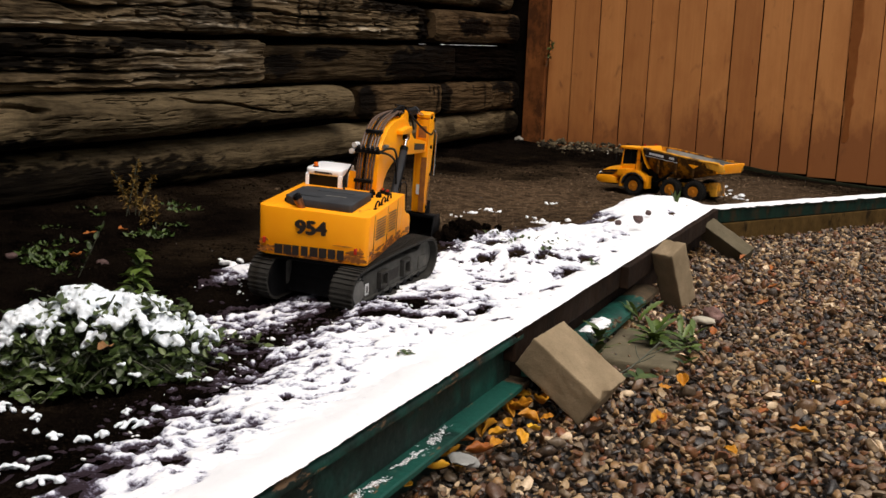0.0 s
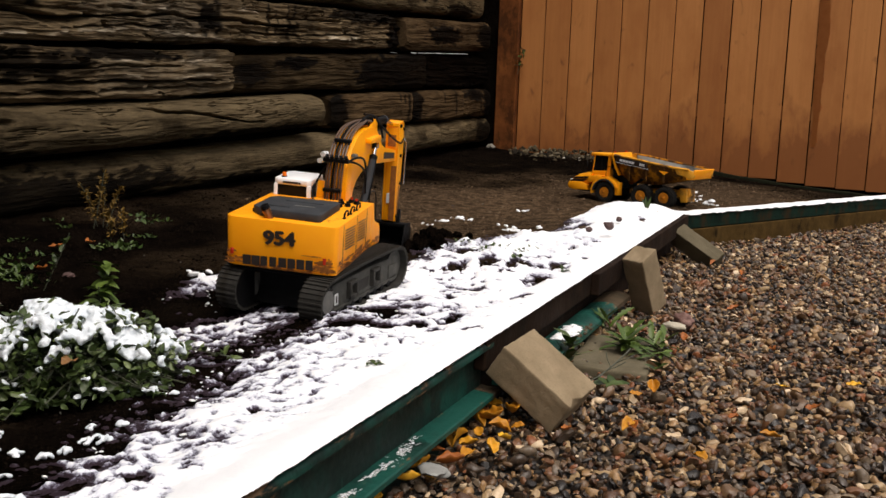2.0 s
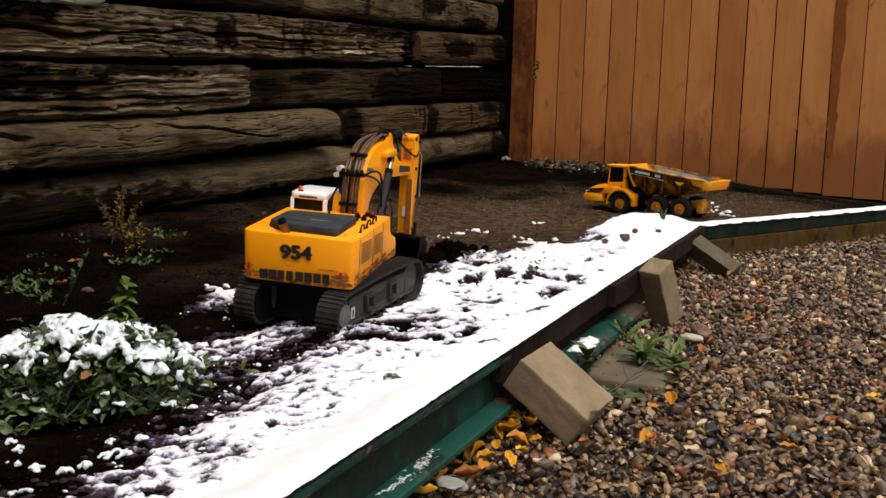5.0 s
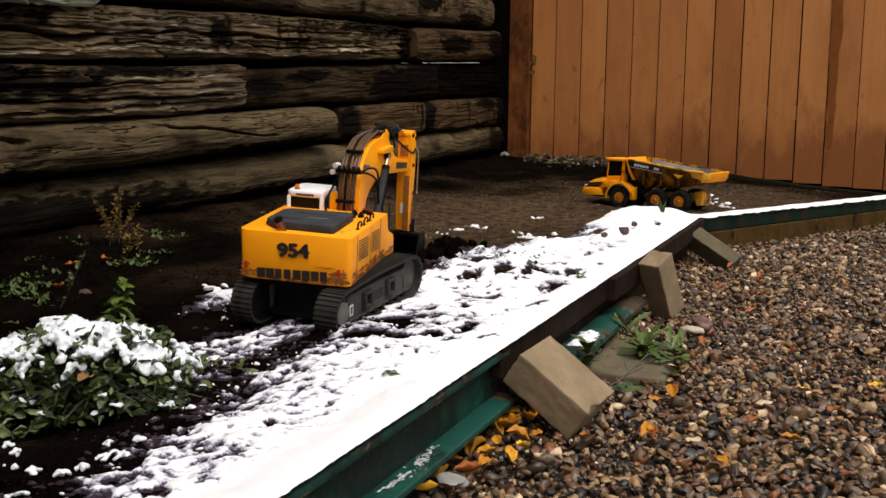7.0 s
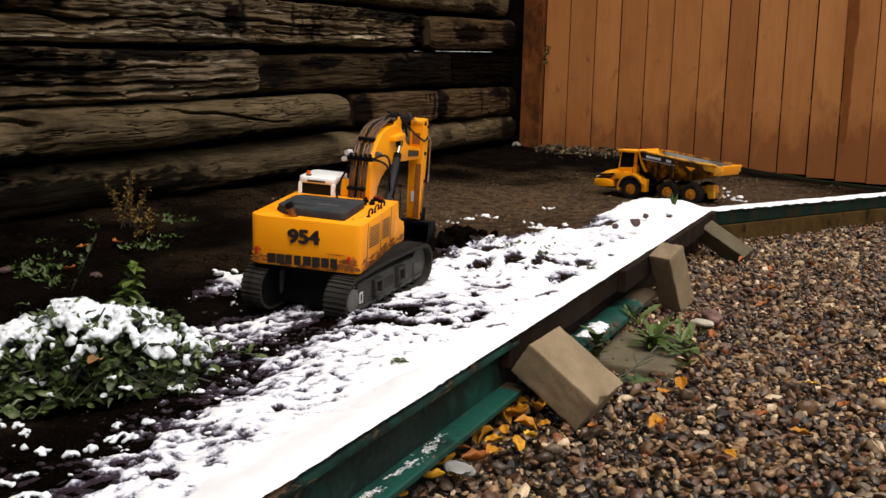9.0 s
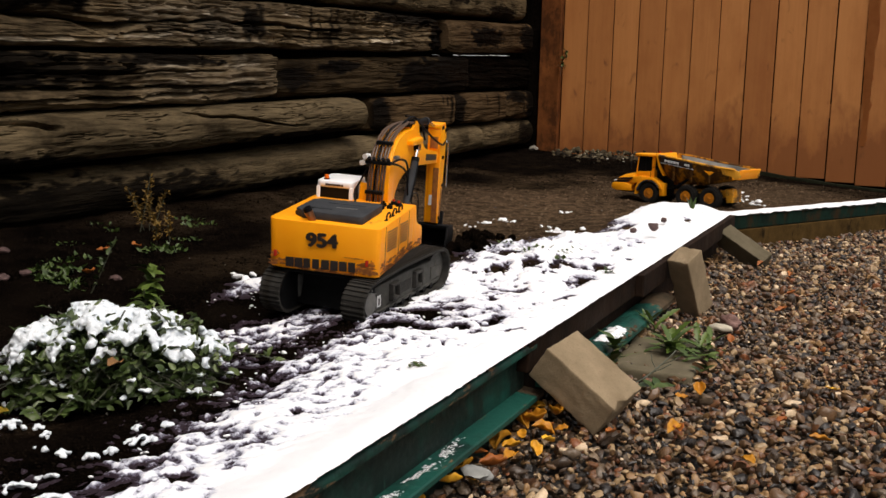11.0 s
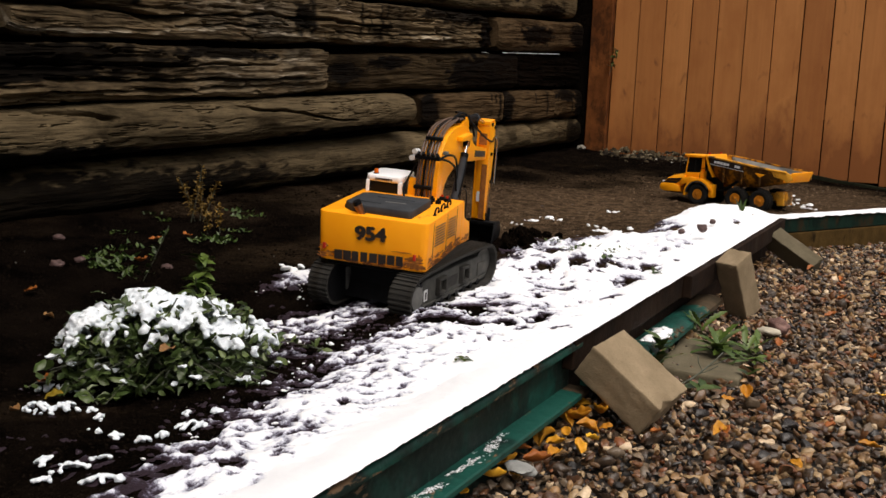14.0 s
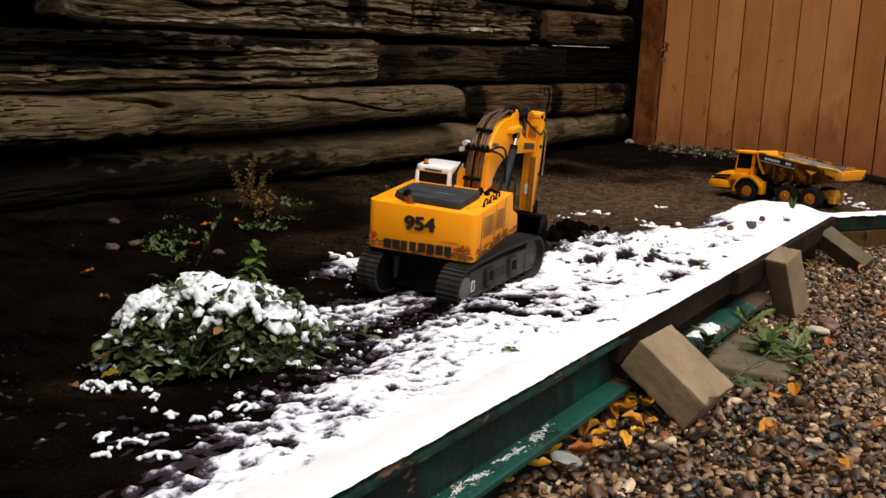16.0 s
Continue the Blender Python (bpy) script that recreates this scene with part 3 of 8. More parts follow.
def corner_qs(x, y):
    dx, dy = x - CORNER.x, y - CORNER.y
    return dx * OFF_WALL.x + dy * OFF_WALL.y, dx * OFF_FENCE.x + dy * OFF_FENCE.y


def hump(x, y, cx, cy, r):
    return np.exp(-((x - cx) ** 2 + (y - cy) ** 2) / (r * r))


def step(a, b, x):
    t = np.clip((x - a) / (b - a), 0, 1)
    return t * t * (3 - 2 * t)


def soil_z(x, y):
    """Height of the bed's soil."""
    v, u = edge_uv(x, y)
    q, s = corner_qs(x, y)
    z = 0.045 * np.exp(-np.clip(s, 0, 9) / 1.6) - 0.11 * np.clip(q - 0.87, 0, 3) * np.exp(-np.clip(s, 0, 9) / 1.1)
    z = z + 0.03 * np.exp(-np.clip(q, 0, 9) / 0.25) - 0.075 * hump(x, y, -0.72, 1.55, 0.42) - 0.02 * step(0.3, 1.0, u) * step(2.0, 0.8, y)
    z = z + 0.030 * step(2.0, 2.5, v) * step(3.15, 2.85, v) * step(0.36, 0.12, u) * step(-0.02, 0.09, u)
    z = z + 0.022 * hump(x, y, 0.66, 3.62, 0.16) + 0.012 * hump(x, y, 0.50, 3.35, 0.12)
    z = z + 0.03 * hump(x, y, 0.10, 2.55, 0.2) + 0.02 * hump(x, y, 0.02, 2.75, 0.12)
    calm = 0.25 + 0.75 * step(0.02, 0.16, u)
    z = z + calm * (0.028 * (rough(x * 5, y * 5, 4, 3) - 0.5) + 0.014 * (rough(x * 20, y * 20, 2, 9) - 0.5))
    return z


def gravel_z(x, y):
    return -0.142 + 0.014 * step(2.6, 4.2, y) + 0.02 * (rough(x * 2.2, y * 2.2, 3, 31) - 0.5)


def soil_at(x, y):
    return float(soil_z(np.array(x), np.array(y)))


# ---- ground ----
def ground_sheet():
    xs = np.concatenate([[-4000, -900, -200, -50, -15], np.linspace(-6, 8, 57), [15, 50, 200, 900, 4000]])
    ys = np.concatenate([[-4000, -900, -200, -50, -15], np.linspace(-6, 10, 65), [15, 50, 200, 900, 4000]])
    gx, gy = np.meshgrid(xs, ys, indexing="ij")
    z = np.where((abs(gx) < 12) & (abs(gy) < 12), gravel_z(gx, gy) - 0.014, -0.15)
    n = len(ys)
    i, j = np.meshgrid(np.arange(len(xs) - 1), np.arange(n - 1), indexing="ij")
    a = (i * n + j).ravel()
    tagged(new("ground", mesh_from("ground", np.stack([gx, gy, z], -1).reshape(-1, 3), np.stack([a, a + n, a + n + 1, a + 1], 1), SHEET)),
           "gravel ground of mixed brown and grey pebbles, shade painted in the gaps", "ground", kind="structure")


def grid_mesh(name, gx, gy, gz, keep, material, cover=None):
    ni, n = gx.shape
    i, j = np.meshgrid(np.arange(ni - 1), np.arange(n - 1), indexing="ij")
    a = (i * n + j).ravel()
    faces = np.stack([a, a + n, a + n + 1, a + 1], 1)
    faces = faces[keep.ravel()[faces].any(axis=1)]
    used = np.unique(faces)
    back = np.zeros(gx.size, dtype=np.int64)
    back[used] = np.arange(len(used))
    me = mesh_from(name, np.stack([gx, gy, gz], -1).reshape(-1, 3)[used], back[faces], material)
    if cover is not None:
        me.attributes.new("cover", "FLOAT", "POINT").data.foreach_set("value", cover.ravel()[used].astype(np.float32))
    return me


def inside_bed(x, y, slack=0.0):
    v, u = edge_uv(x, y)
    q, s = corner_qs(x, y)
    first = u > slack
    second = knee_u(x, y) > slack
    return (first | ((v > 2.9) & second)) & (q > -0.12) & (s > -0.12) & (second | (v < 3.0))


def soil_brownness(x, y):
    """Where the bed's soil is browner and lighter."""
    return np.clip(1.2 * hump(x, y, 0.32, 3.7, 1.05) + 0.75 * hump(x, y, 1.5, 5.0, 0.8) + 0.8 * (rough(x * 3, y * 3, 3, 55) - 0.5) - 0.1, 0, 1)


def soil_bed():
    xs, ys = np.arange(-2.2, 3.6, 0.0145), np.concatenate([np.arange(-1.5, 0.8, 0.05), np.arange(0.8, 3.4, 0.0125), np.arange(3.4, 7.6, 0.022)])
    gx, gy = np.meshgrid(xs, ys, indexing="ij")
    tagged(new("soil_bed", grid_mesh("soil_bed", gx, gy, soil_z(gx, gy), inside_bed(gx, gy, 0.012), SOIL, soil_brownness(gx, gy))),
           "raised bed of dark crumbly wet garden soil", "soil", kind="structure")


def snow_holes(v, u):
    """Dark bare hollows in the snow: 1 in a hollow's middle, 0 outside."""
    hollows = ((1.30, 0.29, 0.050, 0.014), (1.13, 0.20, 0.032, 0.036), (1.30, 0.075, 0.055, 0.020), (1.50, 0.08, 0.044, 0.016), (1.08, 0.055, 0.05, 0.018),
               (0.93, 0.25, 0.028, 0.026), (0.74, 0.15, 0.030, 0.014), (0.80, 0.10, 0.037, 0.023), (0.72, 0.105, 0.022, 0.016), (0.745, 0.045, 0.026, 0.016),
               (0.86, 0.055, 0.02, 0.010), (0.97, 0.045, 0.023, 0.012), (1.02, 0.19, 0.022, 0.012), (1.65, 0.055, 0.033, 0.012), (2.48, 0.065, 0.049, 0.013),
               (2.25, 0.21, 0.050, 0.017), (0.72, 0.24, 0.028, 0.026), (1.38, 0.23, 0.050, 0.018), (1.46, 0.32, 0.045, 0.015), (1.43, 0.17, 0.06, 0.020),
               (1.72, 0.24, 0.045, 0.016), (1.84, 0.15, 0.040, 0.014), (1.90, 0.27, 0.040, 0.013), (1.58, 0.14, 0.035, 0.014), (1.98, 0.10, 0.030, 0.010))
    h = np.zeros_like(v)
    wob_v, wob_u = 0.045 * (rough(v * 55, u * 55, 2, 5) - 0.5), 0.040 * (rough(v * 55, u * 55, 2, 6) - 0.5)
    for cv, cu, rv, ru in hollows:
        h = np.maximum(h, np.exp(-(((v + wob_v - cv) / (0.85 * rv)) ** 2 + ((u + wob_u - cu) / (1.05 * ru)) ** 2) ** 1.5))
    return h


def snow_cover(v, u):
    """How much snow lies at v along the edge and u inside it: 1 is closed, under 0 is bare."""
    width = np.interp(v, [-0.6, -0.1, 0.2, 0.42, 0.62, 0.8, 1.0, 1.35, 1.6, 1.95, 2.15, 2.45, 2.7, 2.9, 2.99], [0.07, 0.20, 0.31, 0.36, 0.36, 0.38, 0.40, 0.40, 0.41, 0.39, 0.31, 0.265, 0.275, 0.245, 0.12])
    solid = np.interp(v, [-0.6, 0.2, 0.6, 1.0, 1.3, 1.9, 2.2, 2.5, 3.0], [0.03, 0.075, 0.09, 0.05, 0.035, 0.045, 0.13, 0.24, 0.25])
    c = np.interp(np.clip((u - solid) / np.maximum(width - solid, 0.02), 0, 3), [0, 0.10, 0.4, 0.7, 1.0, 1.25, 3], [1.5, 0.92, 0.76, 0.54, 0.12, -0.4, -0.9])
    far = np.where(v > 2.3, np.interp(u - width, [-0.12, 0.0, 0.03], [1.5, 0.9, -1.0]), -9)
    c = np.where(v > 2.35, np.maximum(c, far), c)

    def blob(cv, cu, rv, ru, top):
        return top * np.exp(-((v - cv) / rv) ** 2 - ((u - cu) / ru) ** 2) - 0.55
    c = np.maximum(c, blob(0.90, 0.715, 0.13, 0.06, 1.3))
    c = np.maximum(c, blob(0.68, 0.46, 0.20, 0.14, 1.14))
    c = np.maximum(c, blob(0.40, 0.42, 0.12, 0.07, 0.85))
    sheet = np.interp(v, [0.62, 0.9, 2.25, 2.4], [-0.6, 0.92, 0.86, -0.6]) - np.interp(u - width, [-0.5, -0.08, -0.01, 0.04], [0.0, 0.0, 0.35, 1.5])
    c = np.maximum(c, sheet)
    return c - 1.9 * snow_holes(v, u)


def snow_sheet():
    vs = np.concatenate([np.arange(-1.6, -0.1, 0.014), np.arange(-0.1, 0.8, 0.0030), np.arange(0.8, 1.9, 0.0050), np.arange(1.9, 3.0, 0.009)])
    us = np.concatenate([np.arange(-0.012, 0.5, 0.0034), np.arange(0.5, 0.86, 0.006)])
    gv, gu = np.meshgrid(vs, us, indexing="ij")
    gx, gy = EDGE.x + gv * ALONG.x + gu * INWARD.x, EDGE.y + gv * ALONG.y + gu * INWARD.y
    c = snow_cover(gv, gu)
    lacy = step(0.9, 0.55, gv)
    clump = 0.75 * (1 - 0.4 * lacy) * (rough(gx * 30, gy * 30, 2, 41) - 0.5) + 0.8 * lacy * (swirl(gx * 62, gy * 62, 3, 43) - 0.5) + 0.55 * (1 - lacy) * (swirl(gx * 48, gy * 48, 3, 57) - 0.5) + 0.68 * lacy * (grain(gx * 75, gy * 75, 57) - 0.5)
    clump = clump + (0.16 + 0.4 * lacy) * (grain(gx * 150, gy * 150, 58) - 0.5) + 0.6 * (rough(gx * 11, gy * 11, 2, 77) - 0.5)
    d = c - 0.42 + 1.2 * clump
    d = d - 0.9 * step(0.61, 0.68, swirl(gx * 42, gy * 42, 3, 95)) * step(0.5, 0.65, gv) * step(1.75, 1.5, gv) * step(0.025, 0.06, gu)
    # small bare dents in the closed part
    dent = rough(gx * 13, gy * 13, 2, 91)
    d = d - 0.9 * step(0.76, 0.81, dent) * step(0.08, 0.14, gu)
    # thin plates with rounded rims, a little deeper towards the closed part
    thick = 0.0045 * (1 - np.exp(-9 * np.clip(d, 0, 2))) + (0.005 - 0.003 * lacy) * np.clip(d - 0.15, 0, 1) + 0.0012 + 0.03 * np.clip(d + 0.28, -0.12, 0)
    thick = thick + 0.004 * (rough(gx * 45, gy * 45, 2, 13) - 0.5) * np.clip(d * 2, 0, 1)
    thick = thick + 0.026 * step(1.15, 1.5, gv) * step(2.25, 1.95, gv) * step(0.05, 0.14, gu) * (swirl(gx * 22, gy * 22, 2, 14) - 0.45) * np.clip(d * 3, 0, 1)
    near = step(0.0, 0.085, gu)
    thick = thick * near + 0.0125 * (1 - near)
    lip = np.clip((gu + 0.014) / 0.012, 0, 1)
    ragged = 0.003 * (rough(gv * 9, gv * 0 + 1.5, 1, 5) - 0.5) + 0.009 * (rough(gv * 100, gv * 0 + 2.5, 3, 15) - 0.5) * rough(gv * 14, gv * 0 + 4.5, 2, 16)
    gx, gy = gx + INWARD.x * ragged * (gu < 0.004), gy + INWARD.y * ragged * (gu < 0.004)
    blend = step(0.0, 0.085, gu)
    base = 0.004 * (1 - blend) + soil_z(gx, gy) * blend
    crumbly = 0.0035 * (rough(gv * 150, gu * 150, 2, 25) - 0.6) * step(0.05, 0.0, gu)
    gz = base + (thick + crumbly) * np.sqrt(lip) + 0.001
    tagged(new("snow", grid_mesh("snow", gx, gy, gz, d > -0.4, THIN_SNOW, np.clip(d, -0.6, 1.6))), "patchy white wet snow thinning out over dark soil", "snow", kind="stuff")


# ---- timber wall ----
def streak(S, F, points, wide, seed):
    """A ragged line over a timber's face through (distance off the fence, height share) pairs: 1 on it, 0 off it."""
    pts = sorted(points)
    line = np.interp(S, [p[0] for p in pts], [p[1] for p in pts]) + 0.20 * (swirl(S * 7, S * 0 + seed + 0.5, 4, seed) - 0.5)
    w = wide * (0.35 + 1.3 * swirl(S * 11, S * 0 + 3.5, 2, seed + 4))
    ends = np.clip(np.minimum(S - pts[0][0], pts[-1][0] - S) / 0.05, 0, 1)
    return ends * np.exp(-np.abs((F - line) / w) ** 3)


def blotch(S, F, s, f, rs, rf, seed):
    """A ragged dark patch round (s, f) with half sizes rs and rf."""
    d = np.sqrt(((S - s) / rs) ** 2 + ((F - f) / rf) ** 2) + 1.1 * (swirl(S * 14, F * 4 + 7, 3, seed) - 0.5)
    return step(1.12, 0.85, d)


def drip(S, F, s, high, low, wide, seed):
    """A run of tar down a timber's face."""
    path = s + 0.012 * (swirl(F * 4 + 9, F * 0 + seed, 2, seed) - 0.5)
    w = wide * (0.5 + swirl(F * 7 + 9, F * 0 + 2.5, 2, seed + 2))
    return np.exp(-(np.abs(S - path) / w) ** 3) * step(low, low + 0.15, F) * step(high + 0.1, high, F)


def timber_mesh(name, s0, s1, low, high, face, depth, squareness, seed, material, marks=None, fine=True):
    """A log or sleeper lying along the wall from s0 to s1 off the fence; low and high give its bottom and top at both ends."""
    marks = marks or {}
    n_long = max(16, int((s1 - s0) / (0.0115 if fine else 0.05)))
    t = np.linspace(0, 1, n_long)
    n_round = 128 if fine else 40
    p = 2.0 / squareness
    walk_a = np.linspace(-np.pi, np.pi, 6001)
    cx, cz = np.sign(np.cos(walk_a)) * np.abs(np.cos(walk_a)) ** p, np.sign(np.sin(walk_a)) * np.abs(np.sin(walk_a)) ** p
    gap = np.hypot(np.diff(cx) * depth / 2, np.diff(cz) * (high[0] - low[0]) / 2) * np.where(cx[1:] > 0.3, 3.5, 1.0)
    run = np.concatenate([[0], np.cumsum(gap)])
    at = np.linspace(0, run[-1], n_round, endpoint=False)
    a, px, pz = np.interp(at, run, walk_a), np.interp(at, run, cx), np.interp(at, run, cz)
    s = s0 + (s1 - s0) * t
    z0, z1 = low[0] + (low[1] - low[0]) * t, high[0] + (high[1] - high[0]) * t
    wave = 0.018 * (swirl(s * 1.7, s * 0 + seed, 3, seed) - 0.5)
    mid, half = (z0 + z1) / 2 + wave, (z1 - z0) / 2
    end = np.minimum(t * (s1 - s0), (1 - t) * (s1 - s0))
    shrink = 1 - 0.20 * np.exp(-(end / 0.020) ** 1.4)
    S, A = np.meshgrid(s, a, indexing="ij")
    F = np.broadcast_to(pz[None, :], S.shape)
    front = (px > -0.2)[None, :]
    H = F * half[:, None]
    d = 0.012 * (swirl(S * 3.5, A * 2.6 + seed, 4, seed + 5) - 0.5)
    tar_and_shade, bare = np.zeros_like(S), np.zeros_like(S)
    if material is LOG:
        # smooth rounded wood with many short dry checks
        check = np.abs(swirl(S * 3.2 + 0.5 * swirl(S * 9, H * 30, 2, seed + 8), H * 78 + seed * 5, 3, seed + 33) - 0.5)
        where = step(0.38, 0.54, swirl(S * 2.2, H * 16 + seed, 2, seed + 60))
        d = d - 0.012 * marks.get("checks", 1.0) * np.clip(1 - check / 0.030, 0, 1) * where + 0.0015 * (swirl(S * 6, H * 150, 2, seed + 70) - 0.5)
    else:
        # split wood: layers that end in sharp ledges, wavy cracks, loose fibres; sawn faces are calmer
        share = 0.4 if material in (DULL, BROWN) else 1.0
        layer = swirl(S * 1.3 + 0.5 * swirl(S * 4, H * 24, 2, seed + 2), (H + 0.012 * swirl(S * 3.5, H * 9, 2, seed + 6)) * 30 + seed * 3, 4, seed + 9) * 11
        fl = np.floor(layer)
        d = d + 0.0042 * share * (fl + step(0.62, 1.0, layer - fl) - 5.5)
        crack = np.abs(swirl(S * 2.0 + 0.5 * swirl(S * 5, H * 30, 2, seed + 4), (H + 0.010 * swirl(S * 6, H * 9, 2, seed + 7)) * 36 + seed * 5, 3, seed + 33) - 0.5)
        d = d - 0.032 * (1.4 * share - 0.4) * np.clip(1 - crack / 0.026, 0, 1) * step(0.42, 0.56, swirl(S * 1.1, H * 11 + seed, 2, seed + 60))
        d = d + 0.0035 * (swirl(S * 5, H * 160, 2, seed + 70) - 0.5)
    for points, wide, deep in marks.get("cracks", ()):
        d = d - deep * streak(S, F, points, wide, seed + 3)
    for k, (points, wide, *share) in enumerate(marks.get("bare", ())):
        b = (share[0] if share else 1.0) * streak(S, F, points, wide, seed + 13 + k) * step(0.30, 0.5, swirl(S * 16, F * 5 + 3, 2, seed + 81 + k))
        d, bare = d + 0.006 * b, np.maximum(bare, b)
    for k, spot in enumerate(marks.get("tar_and_shade", ())):
        tar_and_shade = np.maximum(tar_and_shade, blotch(S, F, *spot, seed + 40 + k))
    for k, run in enumerate(marks.get("drips", ())):
        tar_and_shade = np.maximum(tar_and_shade, drip(S, F, *run, seed + 50 + k))
    r = 1 + np.where(front, d, 0) / 0.1
    X = face - depth / 2 + depth / 2 * px[None, :] * r * shrink[:, None]
    Z = mid[:, None] + half[:, None] * pz[None, :] * (1 + 0.6 * (r - 1)) * shrink[:, None]
    verts = np.stack([X, -S, Z], -1).reshape(-1, 3)
    i, j = np.meshgrid(np.arange(n_long - 1), np.arange(n_round), indexing="ij")
    jj = (j + 1) % n_round
    faces = np.stack([i * n_round + j, i * n_round + jj, (i + 1) * n_round + jj, (i + 1) * n_round + j], -1).reshape(-1, 4)
    caps_v, caps_f = [], []
    for e, row in ((0, 0), (1, n_long - 1)):
        c = len(verts) + e
        caps_v.append(verts[row * n_round:(row + 1) * n_round].mean(axis=0))
        ring = row * n_round + np.arange(n_round)
        nxt = np.roll(ring, -1)
        k = np.arange(0, n_round, 2)
        f = np.stack([np.full(len(k), c), ring[k], nxt[k], np.roll(ring, -2)[k]], 1)
        caps_f.append(f if e else f[:, ::-1])
    me = mesh_from(name, np.vstack([verts, caps_v]), np.vstack([faces[:, ::-1], *caps_f]), material)
    for key, field in (("tar_and_shade", tar_and_shade), ("bare", bare)):
        me.attributes.new(key, "FLOAT", "POINT").data.foreach_set("value", np.concatenate([field.ravel(), [0, 0]]).astype(np.float32))
    me.set_sharp_from_angle(angle=radians(50))
    return me


def timber_wall():
    wall = empty("wall_west", WALL_POSE)
    tagged(wall, "retaining wall of stacked weathered timbers and logs", "wall", kind="structure")
    split = {
        "cracks": [([(4.9, 0.06), (4.57, -0.08), (4.43, -0.3), (4.23, -0.08)], 0.13, 0.10), ([(4.30, -0.12), (4.0, 0.02), (3.83, 0.18), (3.69, 0.11), (3.3, 0.0), (2.9, -0.1)], 0.055, 0.07),
                   ([(4.35, -0.5), (3.87, -0.32)], 0.04, 0.05), ([(3.4, -0.45), (2.9, -0.5), (2.3, -0.3)], 0.045, 0.05), ([(3.2, 0.35), (2.5, 0.3)], 0.045, 0.05), ([(5.5, 0.1), (4.8, 0.0)], 0.12, 0.08)],
        "bare": [([(5.2, -0.85), (4.7, -0.83), (4.5, -0.77)], 0.07), ([(4.47, -0.78), (4.33, -0.62), (4.12, -0.54), (3.9, -0.54), (3.58, -0.70), (3.42, -0.9)], 0.05), ([(4.15, 0.36), (4.07, 0.58), (3.98, 0.58)], 0.10), ([(3.95, 0.44), (3.80, 0.34)], 0.08),
                 ([(2.72, -0.56), (2.30, -0.46)], 0.09), ([(3.3, -0.8), (3.0, -0.84)], 0.06), ([(3.42, 0.55), (3.25, 0.45)], 0.07), ([(4.35, 0.35), (3.66, 0.35)], 0.55, 0.22), ([(4.2, -0.35), (3.5, -0.3)], 0.4, 0.2)],
        "tar_and_shade": [(3.62, 0.1, 0.07, 0.75), (2.15, 0.85, 0.45, 0.55), (4.75, 0.75, 0.35, 0.5), (1.86, 0.0, 0.07, 1.2)],
        "drips": [(3.18, 0.9, -0.75, 0.012), (3.11, 0.5, -0.6, 0.008), (3.01, 0.9, -0.8, 0.011), (2.95, 0.9, -0.5, 0.011), (3.55, 0.9, -0.7, 0.02)]}
    left = {
        "cracks": [([(4.9, -0.2), (4.4, -0.25), (3.95, -0.35), (3.55, -0.3)], 0.055, 0.05), ([(4.9, -0.6), (4.2, -0.65), (3.7, -0.6)], 0.055, 0.05), ([(5.0, 0.35), (4.3, 0.3), (3.8, 0.32)], 0.035, 0.04)],
        "bare": [([(3.84, 0.56), (3.57, 0.57)], 0.08), ([(4.20, 0.5), (4.02, 0.46)], 0.07), ([(4.18, -0.05), (4.0, -0.2)], 0.10), ([(3.9, -0.12), (3.62, -0.16)], 0.07), ([(4.12, 0.2), (4.0, 0.12)], 0.09), ([(4.3, 0.1), (3.46, 0.1)], 0.9, 0.18)],
        "tar_and_shade": [(5.1, 0.45, 0.8, 0.7), (4.1, 0.8, 0.3, 0.25)]}
    round_log = {"cracks": [([(4.1, 0.75), (3.8, 0.35), (3.51, -0.10), (3.3, -0.3)], 0.05, 0.05), ([(4.95, 0.95), (4.79, 0.8), (4.66, 0.45)], 0.08, 0.06)], "tar_and_shade": [(3.3, -0.9, 0.5, 0.35), (5.0, -0.9, 0.5, 0.5)]}
    dull = {"tar_and_shade": [(1.55, 0.0, 0.5, 1.3), (2.05, -0.1, 0.25, 0.9), (3.3, 0.0, 0.14, 0.6), (2.9, 0.5, 0.2, 0.35)]}
